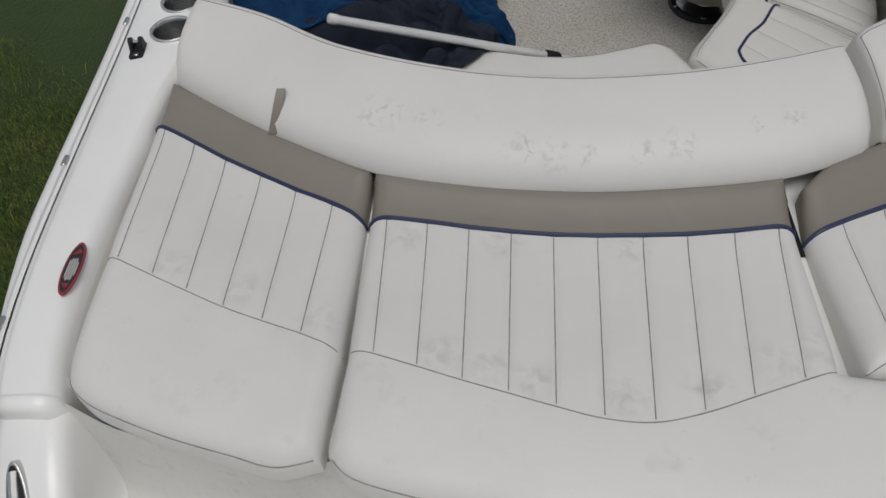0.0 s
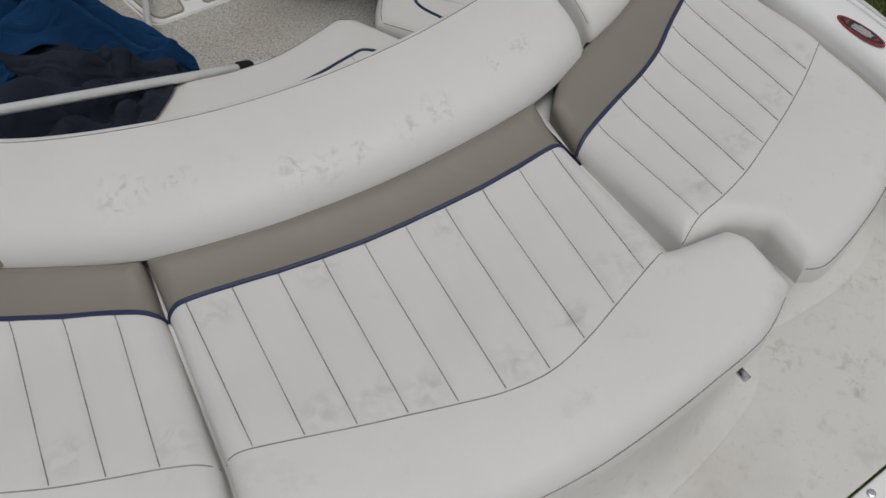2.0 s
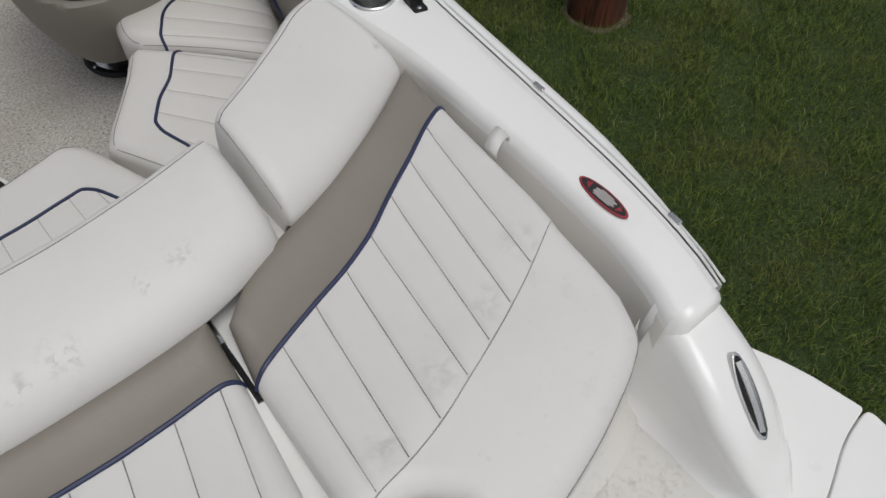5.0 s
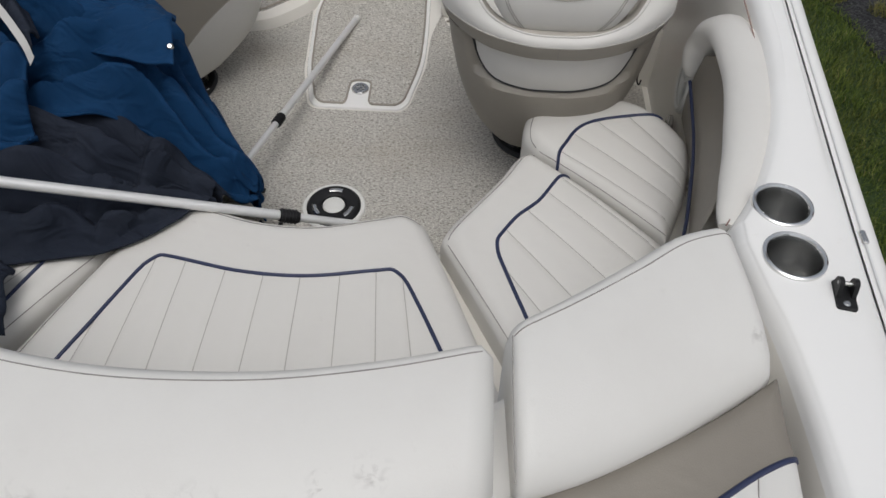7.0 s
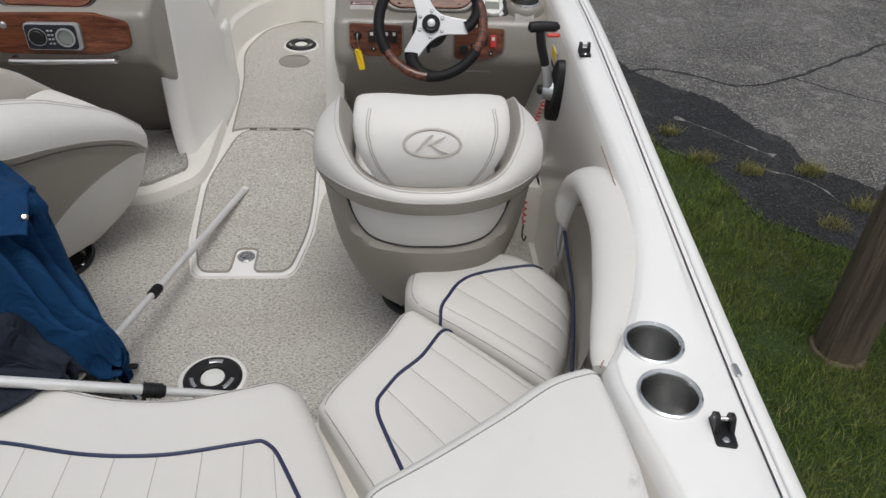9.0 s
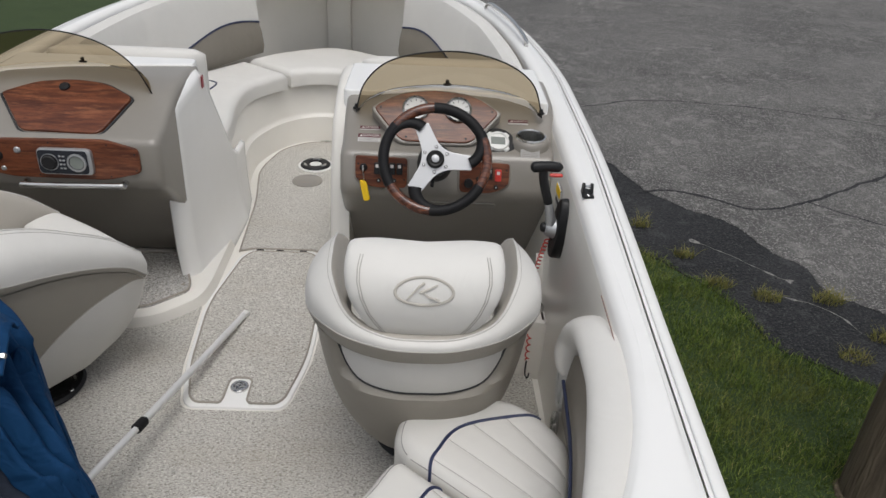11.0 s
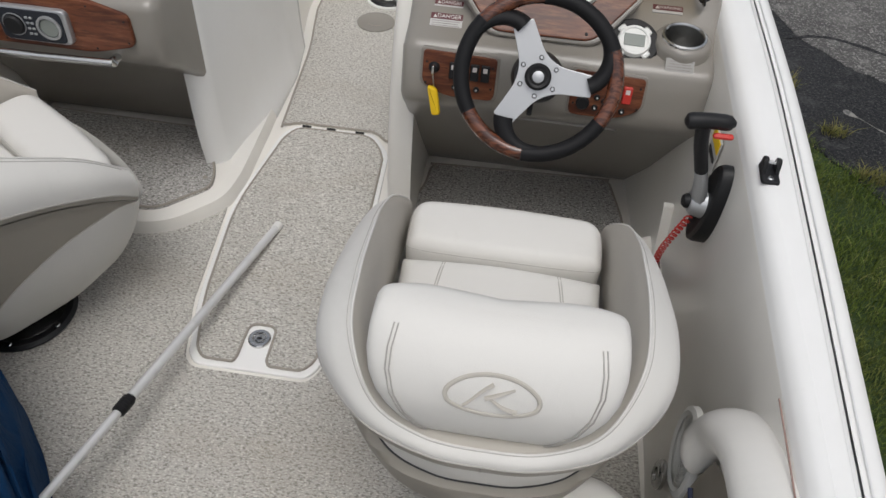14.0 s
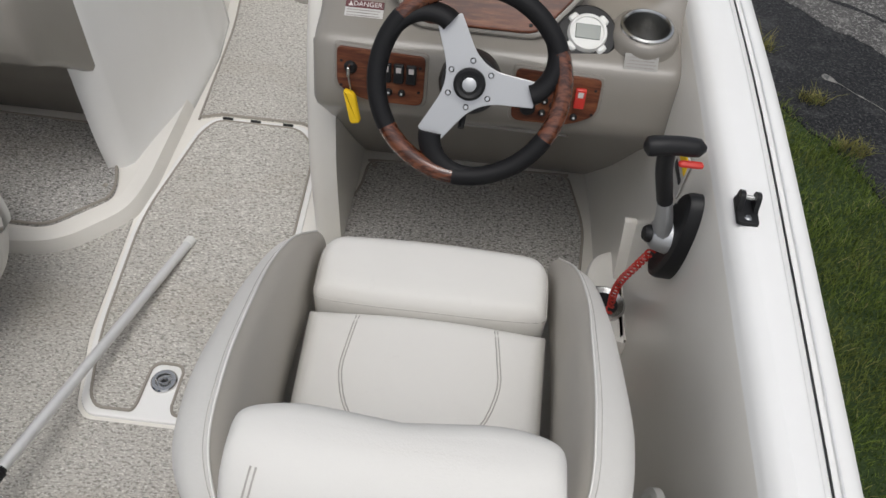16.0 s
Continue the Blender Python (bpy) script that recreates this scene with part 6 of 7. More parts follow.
def walkway_face(side_, name, parent, label):
    """Moulded panel beside the walkway: rounded aft edge, sloping top, flared foot."""
    rows = []
    for w in np.linspace(0, 1, 40):
        yb = 3.565 + 0.875 * w
        yt, zt = float(np.interp(w, [0, 0.36, 0.40, 0.74, 0.82, 1], [3.575, 3.895, 3.935, 4.19, 4.27, 4.44])), float(np.interp(w, [0, 0.14, 0.36, 0.40, 0.74, 0.82, 1], [0.782, 0.806, 0.835, 0.815, 0.385, 0.345, 0.33]))
        row = []
        for g in np.linspace(-0.01, 1, 26):
            y, z = yb + (yt - yb) * max(g, 0) ** 0.9, zt * g
            x = float(np.interp(y, [3.57, 3.87, 4.22, 4.44], [-0.322, -0.300, -0.272, -0.285]))
            x += 0.080 * math.exp(-(max(z, 0) / 0.10) ** 1.3) * min(1, 0.25 + 2.0 * w) * (1 - 0.85 * w)
            aft = max(0, 1 - (y - (3.565 + 0.010 * max(g, 0))) / 0.055)
            x -= 0.052 * aft ** 2.2 + 0.016 * max(0, (g - 0.955) / 0.045) ** 2
            row.append((side_ * x, y, z))
        rows.append(row)
    ob = part(name, mesh_of(*grid(rows)), GEL, parent, label, sharp=60)
    so = ob.modifiers.new("thickness", "SOLIDIFY")
    so.thickness, so.offset = 0.03, -side_ * 1.0
    return ob


inner_panel = walkway_face(1, "inner_panel", portc, "white moulded inner panel beside the walkway")
part("top_deck", slab(rounded([(-1.065, 3.70), (-1.0, 3.78), (-0.80, 3.86), (-0.62, 3.885), (-0.52, 3.90), (-0.42, 3.915), (-0.37, 3.92), (-0.332, 3.93), (-0.34, 4.02), (-1.065, 4.02)], 0.03), 0.70, 0.845, 0.01), GEL, portc, "white deck ahead of the windscreen")
m = face_frame((-0.700, 3.397, 0.640), (0, -1, 0.02), (0, 0, 1))
sp_ = part("stereo_panel", slab(rounded([(-0.18, 0.072, .03), (0.19, 0.077, .02), (0.308, 0.050, .02), (0.308, -0.040, .02), (0.19, -0.070, .03), (-0.14, -0.068, .03), (-0.240, -0.045, .03), (-0.262, 0.038, .03)], 0.02, 5), -0.01, 0.010, 0.003, m), WOOD, portc, "glossy dark wood-look panel")
su = part("marine_stereo", slab(rounded([(-0.042, -0.048, .02), (0.148, -0.048, .02), (0.148, 0.048, .02), (-0.042, 0.048, .02)], 0.02, 5), 0.005, 0.026, 0.005, m), ALU, portc, "silver-grey marine stereo with round screen")
part("face", slab(rounded([(-0.037, -0.043, .016), (0.134, -0.043, .016), (0.134, 0.043, .016), (-0.037, 0.043, .016)], 0.02, 5), 0.02, 0.0290, 0.001, m), SLATE, su)
part("knob_ring", lathe([(0.028, 0.027), (0.029, 0.031), (0.031, 0.031), (0.032, 0.027)], 28, m @ pose(0.002, 0, 0)), ALU, su)
part("knob", lathe([(0, 0.040), (0.022, 0.040), (0.026, 0.036), (0.027, 0.026)], 28, m @ pose(0.002, 0, 0)), BLACK, su)
part("screen_ring", lathe([(0.026, 0.027), (0.027, 0.034), (0.033, 0.033), (0.034, 0.027)], 28, m @ pose(0.096, 0, 0)), ALU, su)
part("screen", disc(m @ pose(0.096, 0, 0.026), 0.026, 0.004), GLASSY, su)
for kx in (0.041, 0.053):
    for ky in (-0.022, -0.007, 0.008, 0.023):
        part("button", box(kx, ky, 0.0300, 0.008, 0.006, 0.004, 0.001, m), ALU, su)
part("socket", lathe([(0, 0.02), (0.014, 0.02), (0.019, 0.012), (0.020, 0.005)], 24, m @ pose(-0.185, 0.012, 0)), BLACK, sp_)
part("small_switch", lathe([(0, 0.015), (0.006, 0.015), (0.009, 0.012), (0.010, 0.006)], 16, m @ pose(-0.172, -0.036, 0)), ALU, sp_)
for qx, qy in ((-0.24, 0.028), (0.0, 0.064), (0.20, 0.062), (0.293, 0.03), (0.293, -0.03), (0.2, -0.056), (-0.05, -0.056)):
    part("panel_screw", disc(m @ pose(qx, qy, 0.0095), 0.004, 0.0015), BLACK, sp_)
part("push_button", lathe([(0, 0.016), (0.008, 0.016), (0.012, 0.012), (0.013, 0.006)], 20, m @ pose(-0.112, 0.034, 0)), ALU, sp_)
part("grab_handle", tube(spline([m @ Vector(q) for q in [(-0.108, -0.086, -0.005), (-0.103, -0.088, 0.022), (-0.088, -0.089, 0.030), (0.215, -0.084, 0.030), (0.237, -0.084, 0.022), (0.243, -0.084, -0.005)]], 40), 0.0115, 12), STEEL, portc, "polished tubular grab handle")
gmz = face_frame((-0.742, 3.570, 0.7805), (0, -0.42, 0.907), (0, 0.907, 0.42))
door = part("glove_box_door", slab(rounded([(-0.200, 0.045, .02), (-0.09, 0.108, .04), (0.035, 0.126, .05), (0.16, 0.110, .04), (0.275, 0.040, .02), (0.205, -0.148, .03), (-0.070, -0.142, .03)], 0.03, 6), 0.0, 0.014, 0.004, gmz), WOOD, portc, "glossy wood-look glove box door")
part("gasket", tube(spline([gmz @ Vector((x, y, 0.003)) for x, y in rounded([(-0.206, 0.045, .02), (-0.092, 0.113, .04), (0.035, 0.131, .05), (0.162, 0.115, .04), (0.281, 0.040, .02), (0.209, -0.153, .03), (-0.074, -0.147, .03)], 0.03, 6)], 120, True), 0.004, 6, True), RUBBER, portc)
part("lock", lathe([(0, 0.024), (0.014, 0.024), (0.019, 0.020), (0.020, 0.010)], 24, gmz @ pose(0.02, 0.080, 0)), BLACK, door)
tagged(part("red_tag", box(-0.294, 3.900, 0.785, 0.003, 0.030, 0.050, 0.001), DECAL_RED), "small red printed tag on the inner panel", "label")


# ---- bow ----
bow = thing("bow_lounge", "ivory moulded bow seating base round the walkway", "bow seat base")
ring0 = [(0.30, 4.03), (0.295, 4.3), (0.325, 4.7), (0.31, 4.95), (0.23, 5.18), (0.08, 5.30), (-0.08, 5.30), (-0.23, 5.18), (-0.325, 4.95), (-0.335, 4.75), (-0.285, 4.4), (-0.275, 4.10), (-0.275, 3.98)]
r0 = spline(ring0, 60)
cen = np.array([0.0, 4.6])
walls = []
for p in r0:
    d = (p - cen) / np.linalg.norm(p - cen)
    walls.append([(p[0] + d[0] * o, p[1] + d[1] * o, z) for o, z in [(0.0, -0.002), (0.006, 0.05), (0.018, 0.145), (0.040, 0.158), (0.046, 0.17), (0.050, 0.33), (0.060, 0.352), (0.080, 0.36)]])
part("riser", mesh_of(*grid(walls)), LINER, bow, "ivory moulded riser with a step")
shelf = [[(w[-1][0], w[-1][1], 0.36) for w in walls], [(math.copysign(1, w[-1][0]) * max(float(WALL_IN(min(w[-1][1] * 1.0 + 0.25 * (w[-1][1] - 4.0), 6.1))), abs(w[-1][0])) + 0.0, w[-1][1] + 0.25 * (w[-1][1] - 4.0) + 0.0, 0.36) for w in walls]]
part("shelf", mesh_of(*grid([list(q) for q in zip(*shelf)])), LINER, bow)
part("stem", box(0, 6.175, 0.42, 0.16, 0.06, 1.02, 0.01), LINER, boat, "ivory moulded bow end")
part("foredeck", slab([(float(s * XI(y)), y) for s, ys in ((1, np.linspace(5.75, 6.19, 10)), (-1, np.linspace(6.19, 5.75, 10))) for y in ys], 0.80, 0.925, 0.01), GEL, boat, "white foredeck")


def bow_cushion(label, front, back, z, pipe=True):
    t = thing("bow_cushion", label, "cushion", "bow cushions")
    P = ruled(front, back)
    s = pad(t, P, lambda u, v: z, 0.35, 0.04, [("border", VINYL_CLEAN, const(0), const(0.5), ""), ("panel", VINYL_CLEAN, const(0.5), const(1), "")], [(u, 1) for u in (0.3, 0.5)] if pipe else [], nu=40, nv=10, puff=0.001, seam_mat=STITCH)
    if pipe:
        line_on(t, "piping", s, spline([(0.05, 0.42), (0.40, 0.42), (0.62, 0.40), (0.68, 0.43), (0.71, 0.52), (0.75, 0.95)], 40), 0.005, PIPING, "navy blue piping", 0.001)
    return t


bow_cushion("white vinyl port bow cushion with navy piping", [(-0.315, 4.10), (-0.33, 4.4), (-0.375, 4.75), (-0.345, 5.0), (-0.20, 5.22)], [(-0.92, 4.10), (-0.90, 4.4), (-0.84, 4.75), (-0.74, 5.08), (-0.50, 5.46)], 0.445)
bow_cushion("white vinyl starboard bow cushion with navy piping", [(0.335, 4.10), (0.345, 4.4), (0.375, 4.75), (0.345, 5.0), (0.20, 5.22)], [(0.92, 4.10), (0.90, 4.4), (0.84, 4.75), (0.74, 5.08), (0.50, 5.46)], 0.445)
bow_cushion("white vinyl bow point cushion", [(-0.185, 5.25), (-0.10, 5.305), (0, 5.325), (0.10, 5.305), (0.185, 5.25)], [(-0.48, 5.50), (-0.3, 5.70), (0, 5.85), (0.3, 5.70), (0.48, 5.50)], 0.445, False)
for s, w in ((1, "starboard"), (-1, "port")):
    t = thing("bow_side_cushion", "white and taupe bow side cushion along the " + w + " gunwale", "cushion", "bow side cushions")
    rows_w, rows_t, pip = [], [], []
    for f in np.linspace(0, 1, 30):
        y = 4.12 + 1.62 * f
        x = float(XI(y)) - 0.02
        zt = float(ZG(y)) - 0.02
        zm = 0.60 + 0.05 * math.sin(f * 9)
        rows_t.append([(s * (x - o), y - 0.4 * o * (f > 0.5), z) for o, z in [(0.0, zt), (0.035, zt + 0.012), (0.07, zt - 0.005), (0.09, zt - 0.06), (0.105, zm)]])
        rows_w.append([(s * (x - o), y - 0.4 * o * (f > 0.5), z) for o, z in [(0.105, zm), (0.12, zm - 0.06), (0.13, 0.48), (0.12, 0.43)]])
        pip.append(rows_w[-1][0])
    part("upper_band", mesh_of(*grid(rows_t)), VINYL_CLEAN, t)
    part("lower_panel", mesh_of(*grid(rows_w)), TAUPE, t, "taupe lower panel")
    part("piping", tube(pip, 0.006, 6), PIPING, t, "navy blue piping")
for x0, x1, w in ((-0.98, -0.325, "port"), (0.335, 1.0, "starboard")):
    rings = []
    for f in np.linspace(0, 1, 16):
        x = x0 + (x1 - x0) * f
        k = math.sqrt(max(1 - (2 * f - 1) ** 10, 0.02))
        rings.append([(x, 4.085 + 0.055 * k * math.copysign(abs(math.cos(a)) ** 0.6, math.cos(a)), 0.63 + 0.235 * (0.9 + 0.1 * k) * math.copysign(abs(math.sin(a)) ** 0.5, math.sin(a))) for a in np.linspace(0, 2 * math.pi, 28, endpoint=False)])
    tagged(part("console_backrest", loft(rings), VINYL_CLEAN, sharp=60), "white vinyl backrest roll ahead of the " + w + " console", "cushion", "console backrests")

grab = thing("bow_grab_rail", "polished steel grab rail on the bow gunwale", "grab rail")
part("rail", tube(spline([(1.07, 4.45, 0.842), (1.065, 4.47, 0.875), (1.02, 4.75, 0.90), (0.94, 5.05, 0.91), (0.915, 5.10, 0.878)], 24), 0.010, 8), STEEL, grab)

# ---- loose poles ----
def pole(name, a, b, c, r0, r1, label, cap):
    t = thing(name, label, "pole", "canopy support poles")
    a, b, c = (np.array(q) for q in (a, b, c))
    part("outer_tube", tube([a, a * 0.5 + b * 0.5, b], r0, 14), POLE, t)
    part("inner_tube", tube([b, b * 0.5 + c * 0.5, c], r1, 14), POLE, t)
    d = (b - a) / np.linalg.norm(b - a)
    part("lock_collar", tube([b - d * 0.026, b - d * 0.012, b, b + d * 0.012, b + d * 0.026], [r0 + 0.003, r0 + 0.005, r0 + 0.0045, r0 + 0.005, r0 + 0.002], 16), BLACK, t, "black twist-lock collar")
    for k in range(5):
        q = b + d * (-0.02 + 0.009 * k)
        part("grip_ring", tube([q - d * 0.002, q + d * 0.002], r0 + 0.0062, 16), BLACK, t)
    e = a if cap else c
    dd = -d if cap else d
    part("end_cap", tube([e - dd * 0.022, e, e + dd * 0.004], [r0 + 0.002, r0 + 0.002, r0 - 0.003] if cap else [r1 + 0.002, r1 + 0.002, r1 - 0.003], 14), WHITE_P, t, "off-white rubber end cap")
    return t, d


pl, d = pole("support_pole", (-0.651, 1.831, 0.617), (-0.030, 2.040, 0.312), (0.30, 2.151, 0.150), 0.0125, 0.0105, "grey aluminium telescopic canopy pole across the bench", True)
part("hook", tube(spline([(-0.050, 2.028, 0.300), (-0.060, 2.006, 0.288), (-0.085, 2.002, 0.292), (-0.100, 2.010, 0.304), (-0.095, 2.018, 0.312)], 16), 0.0055, 8), BLACK, pl, "black plastic hook")
pole("support_pole", (-0.335, 1.965, 0.218), (-0.211, 2.627, 0.122), (-0.070, 3.378, 0.020), 0.0105, 0.0125, "grey aluminium telescopic canopy pole lying on the floor hatch", False)

# ---- folded canvas cover ----
BLUE = material("blue_canvas", (0.004, 0.038, 0.108), 0.82, spots=[((0.0025, 0.025, 0.074), 5, 0.4, 0.7, 0.6), ((0.010, 0.070, 0.18), 40, 0.55, 0.75, 0.2)], bump=0.6, bump_scale=900, spec=0.2)
NAVY = material("charcoal_canvas_lining", (0.016, 0.021, 0.034), 0.85, spots=[((0.028, 0.034, 0.048), 6, 0.45, 0.7, 0.5)], bump=0.6, bump_scale=900, spec=0.2)


for mt in (BLUE, NAVY):
    wrinkle(mt, 7, 0.022, 1.6, (1.0, 1.8, 1.0))


def sheet(name, parent, nu, nv, fn, mat, label, thick=0.006):
    rows = [[fn(u, v) for v in np.linspace(0, 1, nv)] for u in np.linspace(0, 1, nu)]
    ob = part(name, mesh_of(*grid(rows)), mat, parent, label, sharp=80)
    so = ob.modifiers.new("thickness", "SOLIDIFY")
    so.thickness, so.offset = thick, -1
    return ob


cover = thing("boat_cover", "crumpled blue canvas boat cover with dark lining heaped to port", "boat cover")


def draped(top, low, bulge, wave, amp, seed, twist=0.0):
    """A cloth strip between two space curves, with folds that run along it and gather towards its end."""
    a, b = spline(top, 80), spline(low, 80)

    def fn(u, v):
        i = min(int(u * 79), 78)
        f = u * 79 - i
        p = a[i] * (1 - f) + a[i + 1] * f
        q = b[i] * (1 - f) + b[i + 1] * f
        r = p * (1 - v) + q * v
        w = np.linalg.norm(q - p)
        n = noise.noise((u * 2.6 + seed, v * 1.2, seed)) * 0.9 + 0.35 * noise.noise((u * 7, v * 3, seed + 4))
        ph = v * wave + n * 0.55 + twist * u
        ridge = (0.5 - 0.5 * math.cos(2 * math.pi * ph)) ** 1.35
        edge = min(1, min(v, 1 - v) * 6 + 0.15)
        h = bulge * math.sin(math.pi * min(max(v, 0), 1)) + edge * amp * (ridge - 0.5) * min(1, w / 0.25) + amp * 0.45 * noise.noise((r[0] * 6, r[1] * 6, seed + 9)) + amp * 0.10 * noise.noise((r[0] * 18, r[1] * 18, seed + 2))
        p2 = u * 3.4 + v * 2.3 + n * 0.8 + seed
        r2 = (0.5 - 0.5 * math.cos(2 * math.pi * p2)) ** 1.6
        h += edge * amp * 0.55 * (r2 - 0.55) * min(1, w / 0.25)
        z = r[2] + h
        k = min(max((r[0] + 0.651) / 0.951, 0), 1)
        off = abs(r[1] - (1.831 + 0.320 * k))
        if r[0] > -0.66 and off < 0.16:
            z = min(z, 0.617 - 0.467 * k - 0.022 + 1.2 * max(off - 0.05, 0))
        if r[1] < 1.98 and r[2] > 0.3:
            z = max(z, 0.403)
        return (r[0] + 0.10 * amp * math.sin(ph * 6.28), r[1] + 0.25 * amp * (ridge - 0.5), max(z, 0.012))
    return fn


sheet("canvas", cover, 130, 110, draped([(-1.05, 2.74, 0.60), (-0.86, 2.67, 0.605), (-0.66, 2.62, 0.60), (-0.49, 2.575, 0.585), (-0.40, 2.50, 0.52), (-0.36, 2.44, 0.43), (-0.29, 2.36, 0.35), (-0.20, 2.255, 0.275), (-0.150, 2.190, 0.235)],
      [(-1.03, 2.02, 0.55), (-0.80, 2.06, 0.55), (-0.62, 2.12, 0.545), (-0.50, 2.17, 0.52), (-0.42, 2.185, 0.47), (-0.34, 2.165, 0.42), (-0.27, 2.135, 0.35), (-0.20, 2.125, 0.275), (-0.155, 2.145, 0.225)], 0.055, 4.6, 0.120, 1.7, 0.9), BLUE, "blue canvas")
sheet("canvas_back", cover, 60, 40, draped([(-1.05, 2.75, 0.60), (-0.86, 2.68, 0.60), (-0.66, 2.63, 0.595), (-0.49, 2.585, 0.575), (-0.40, 2.515, 0.51), (-0.33, 2.42, 0.40), (-0.26, 2.33, 0.31), (-0.19, 2.26, 0.25)],
      [(-1.03, 2.78, 0.05), (-0.80, 2.76, 0.04), (-0.62, 2.70, 0.03), (-0.50, 2.64, 0.03), (-0.42, 2.56, 0.03), (-0.34, 2.46, 0.03), (-0.26, 2.36, 0.03), (-0.19, 2.28, 0.04)], 0.02, 2.0, 0.05, 5.1), BLUE, "blue canvas falling to the floor")
sheet("lining_fold", cover, 110, 90, draped([(-1.02, 2.05, 0.53), (-0.80, 2.10, 0.53), (-0.60, 2.16, 0.515), (-0.48, 2.19, 0.49), (-0.40, 2.18, 0.45), (-0.33, 2.155, 0.40), (-0.26, 2.12, 0.345), (-0.20, 2.08, 0.32)],
      [(-1.02, 1.70, 0.40), (-0.80, 1.72, 0.40), (-0.62, 1.77, 0.40), (-0.50, 1.80, 0.40), (-0.42, 1.815, 0.40), (-0.345, 1.855, 0.40), (-0.27, 1.925, 0.40), (-0.215, 1.985, 0.36)], 0.055, 3.4, 0.085, 7.3, -0.8), NAVY, "charcoal inner lining")
sheet("pocket_flap", cover, 60, 50, draped([(-1.03, 2.50, 0.71), (-0.87, 2.39, 0.71), (-0.74, 2.29, 0.695), (-0.62, 2.18, 0.65)], [(-1.03, 1.88, 0.57), (-0.86, 1.88, 0.565), (-0.70, 1.93, 0.545), (-0.58, 2.02, 0.54)], 0.045, 2.4, 0.055, 3.9), BLUE, "thick folded canvas panel")
sheet("snap_flap", cover, 50, 36, draped([(-0.74, 2.52, 0.655), (-0.60, 2.50, 0.66), (-0.46, 2.46, 0.655), (-0.345, 2.41, 0.64)], [(-0.70, 2.31, 0.60), (-0.56, 2.30, 0.61), (-0.42, 2.26, 0.61), (-0.30, 2.235, 0.62)], 0.025, 1.2, 0.03, 6.4), BLUE, "canvas flap with a snap")
sheet("hanging_tail", cover, 40, 24, draped([(-0.72, 1.80, 0.42), (-0.64, 1.78, 0.43), (-0.56, 1.74, 0.425)], [(-0.78, 1.50, 0.56), (-0.66, 1.50, 0.50), (-0.50, 1.56, 0.43)], 0.03, 1.5, 0.03, 2.2), NAVY, "dark tail of the cover")
sheet("collar", cover, 50, 40, draped([(-1.06, 2.74, 0.68), (-0.92, 2.62, 0.70), (-0.78, 2.48, 0.69), (-0.62, 2.26, 0.66)], [(-1.02, 2.50, 0.72), (-0.88, 2.40, 0.72), (-0.74, 2.30, 0.70), (-0.62, 2.19, 0.66)], 0.03, 1.3, 0.03, 8.8), NAVY, "charcoal turned-back collar")
part("white_strip", mesh_of(*grid([[(x, y - 0.012, z + 0.004), (x, y + 0.014, z + 0.010)] for x, y, z in spline([(-1.00, 2.50, 0.735), (-0.86, 2.40, 0.735), (-0.73, 2.30, 0.72), (-0.63, 2.20, 0.69), (-0.60, 2.16, 0.66)], 20)])), LABEL_W, cover, "white webbing strip")
snap = part("snap", lathe([(0, 0.007), (0.005, 0.0065), (0.0085, 0.003), (0.009, 0.0)], 16, pose(-0.318, 2.275, 0.642, 30, 20, 0)), STEEL, cover)
part("buckle", box(-0.245, 2.395, 0.03, 0.05, 0.022, 0.008, 0.003, None), BLACK, cover, "black strap buckle")

# ---- ground: lawn, pavement, posts ----
GRASS_SOIL = material("lawn_soil", (0.034, 0.058, 0.014), 0.95, spots=[((0.022, 0.042, 0.009), 3, 0.4, 0.7, 0.7), ((0.09, 0.075, 0.035), 1.2, 0.62, 0.85, 0.5)], bump=1, bump_scale=40, fine=0.02)
ground = tagged(part("ground", slab([(-150, -150), (150, -150), (150, 150), (-150, 150)], -1.2, -0.9, 0.01), GRASS_SOIL), "mown green lawn under and around the boat", "lawn", kind="structure")


def asphalt(name, colour, dark, pale):
    return material(name, colour, 0.9, spots=[(dark, 0.6, 0.42, 0.60, 0.9), (pale, 1.9, 0.55, 0.75, 0.30), (pale, 75, 0.54, 0.60, 0.85), (dark, 55, 0.55, 0.61, 0.85), (pale, 34, 0.58, 0.64, 0.55), (pale, 6, 0.56, 0.66, 0.35)], bump=1.0, bump_scale=48, fine=0.03, spec=0.25)


OLD = asphalt("old_grey_asphalt", (0.140, 0.136, 0.130), (0.080, 0.078, 0.076), (0.36, 0.35, 0.33))
NEW = asphalt("dark_asphalt_patch", (0.032, 0.033, 0.035), (0.016, 0.017, 0.019), (0.085, 0.085, 0.085))
rng = np.random.default_rng(7)


def ragged(pts, n, amp, seed):
    p = spline(pts, n)
    return [(x + amp * noise.noise((x * 3, y * 3, seed)) + 0.4 * amp * noise.noise((x * 11, y * 11, seed)), y + amp * noise.noise((y * 3, x * 3, seed + 5)) + 0.4 * amp * noise.noise((y * 11, x * 11, seed))) for x, y in p]


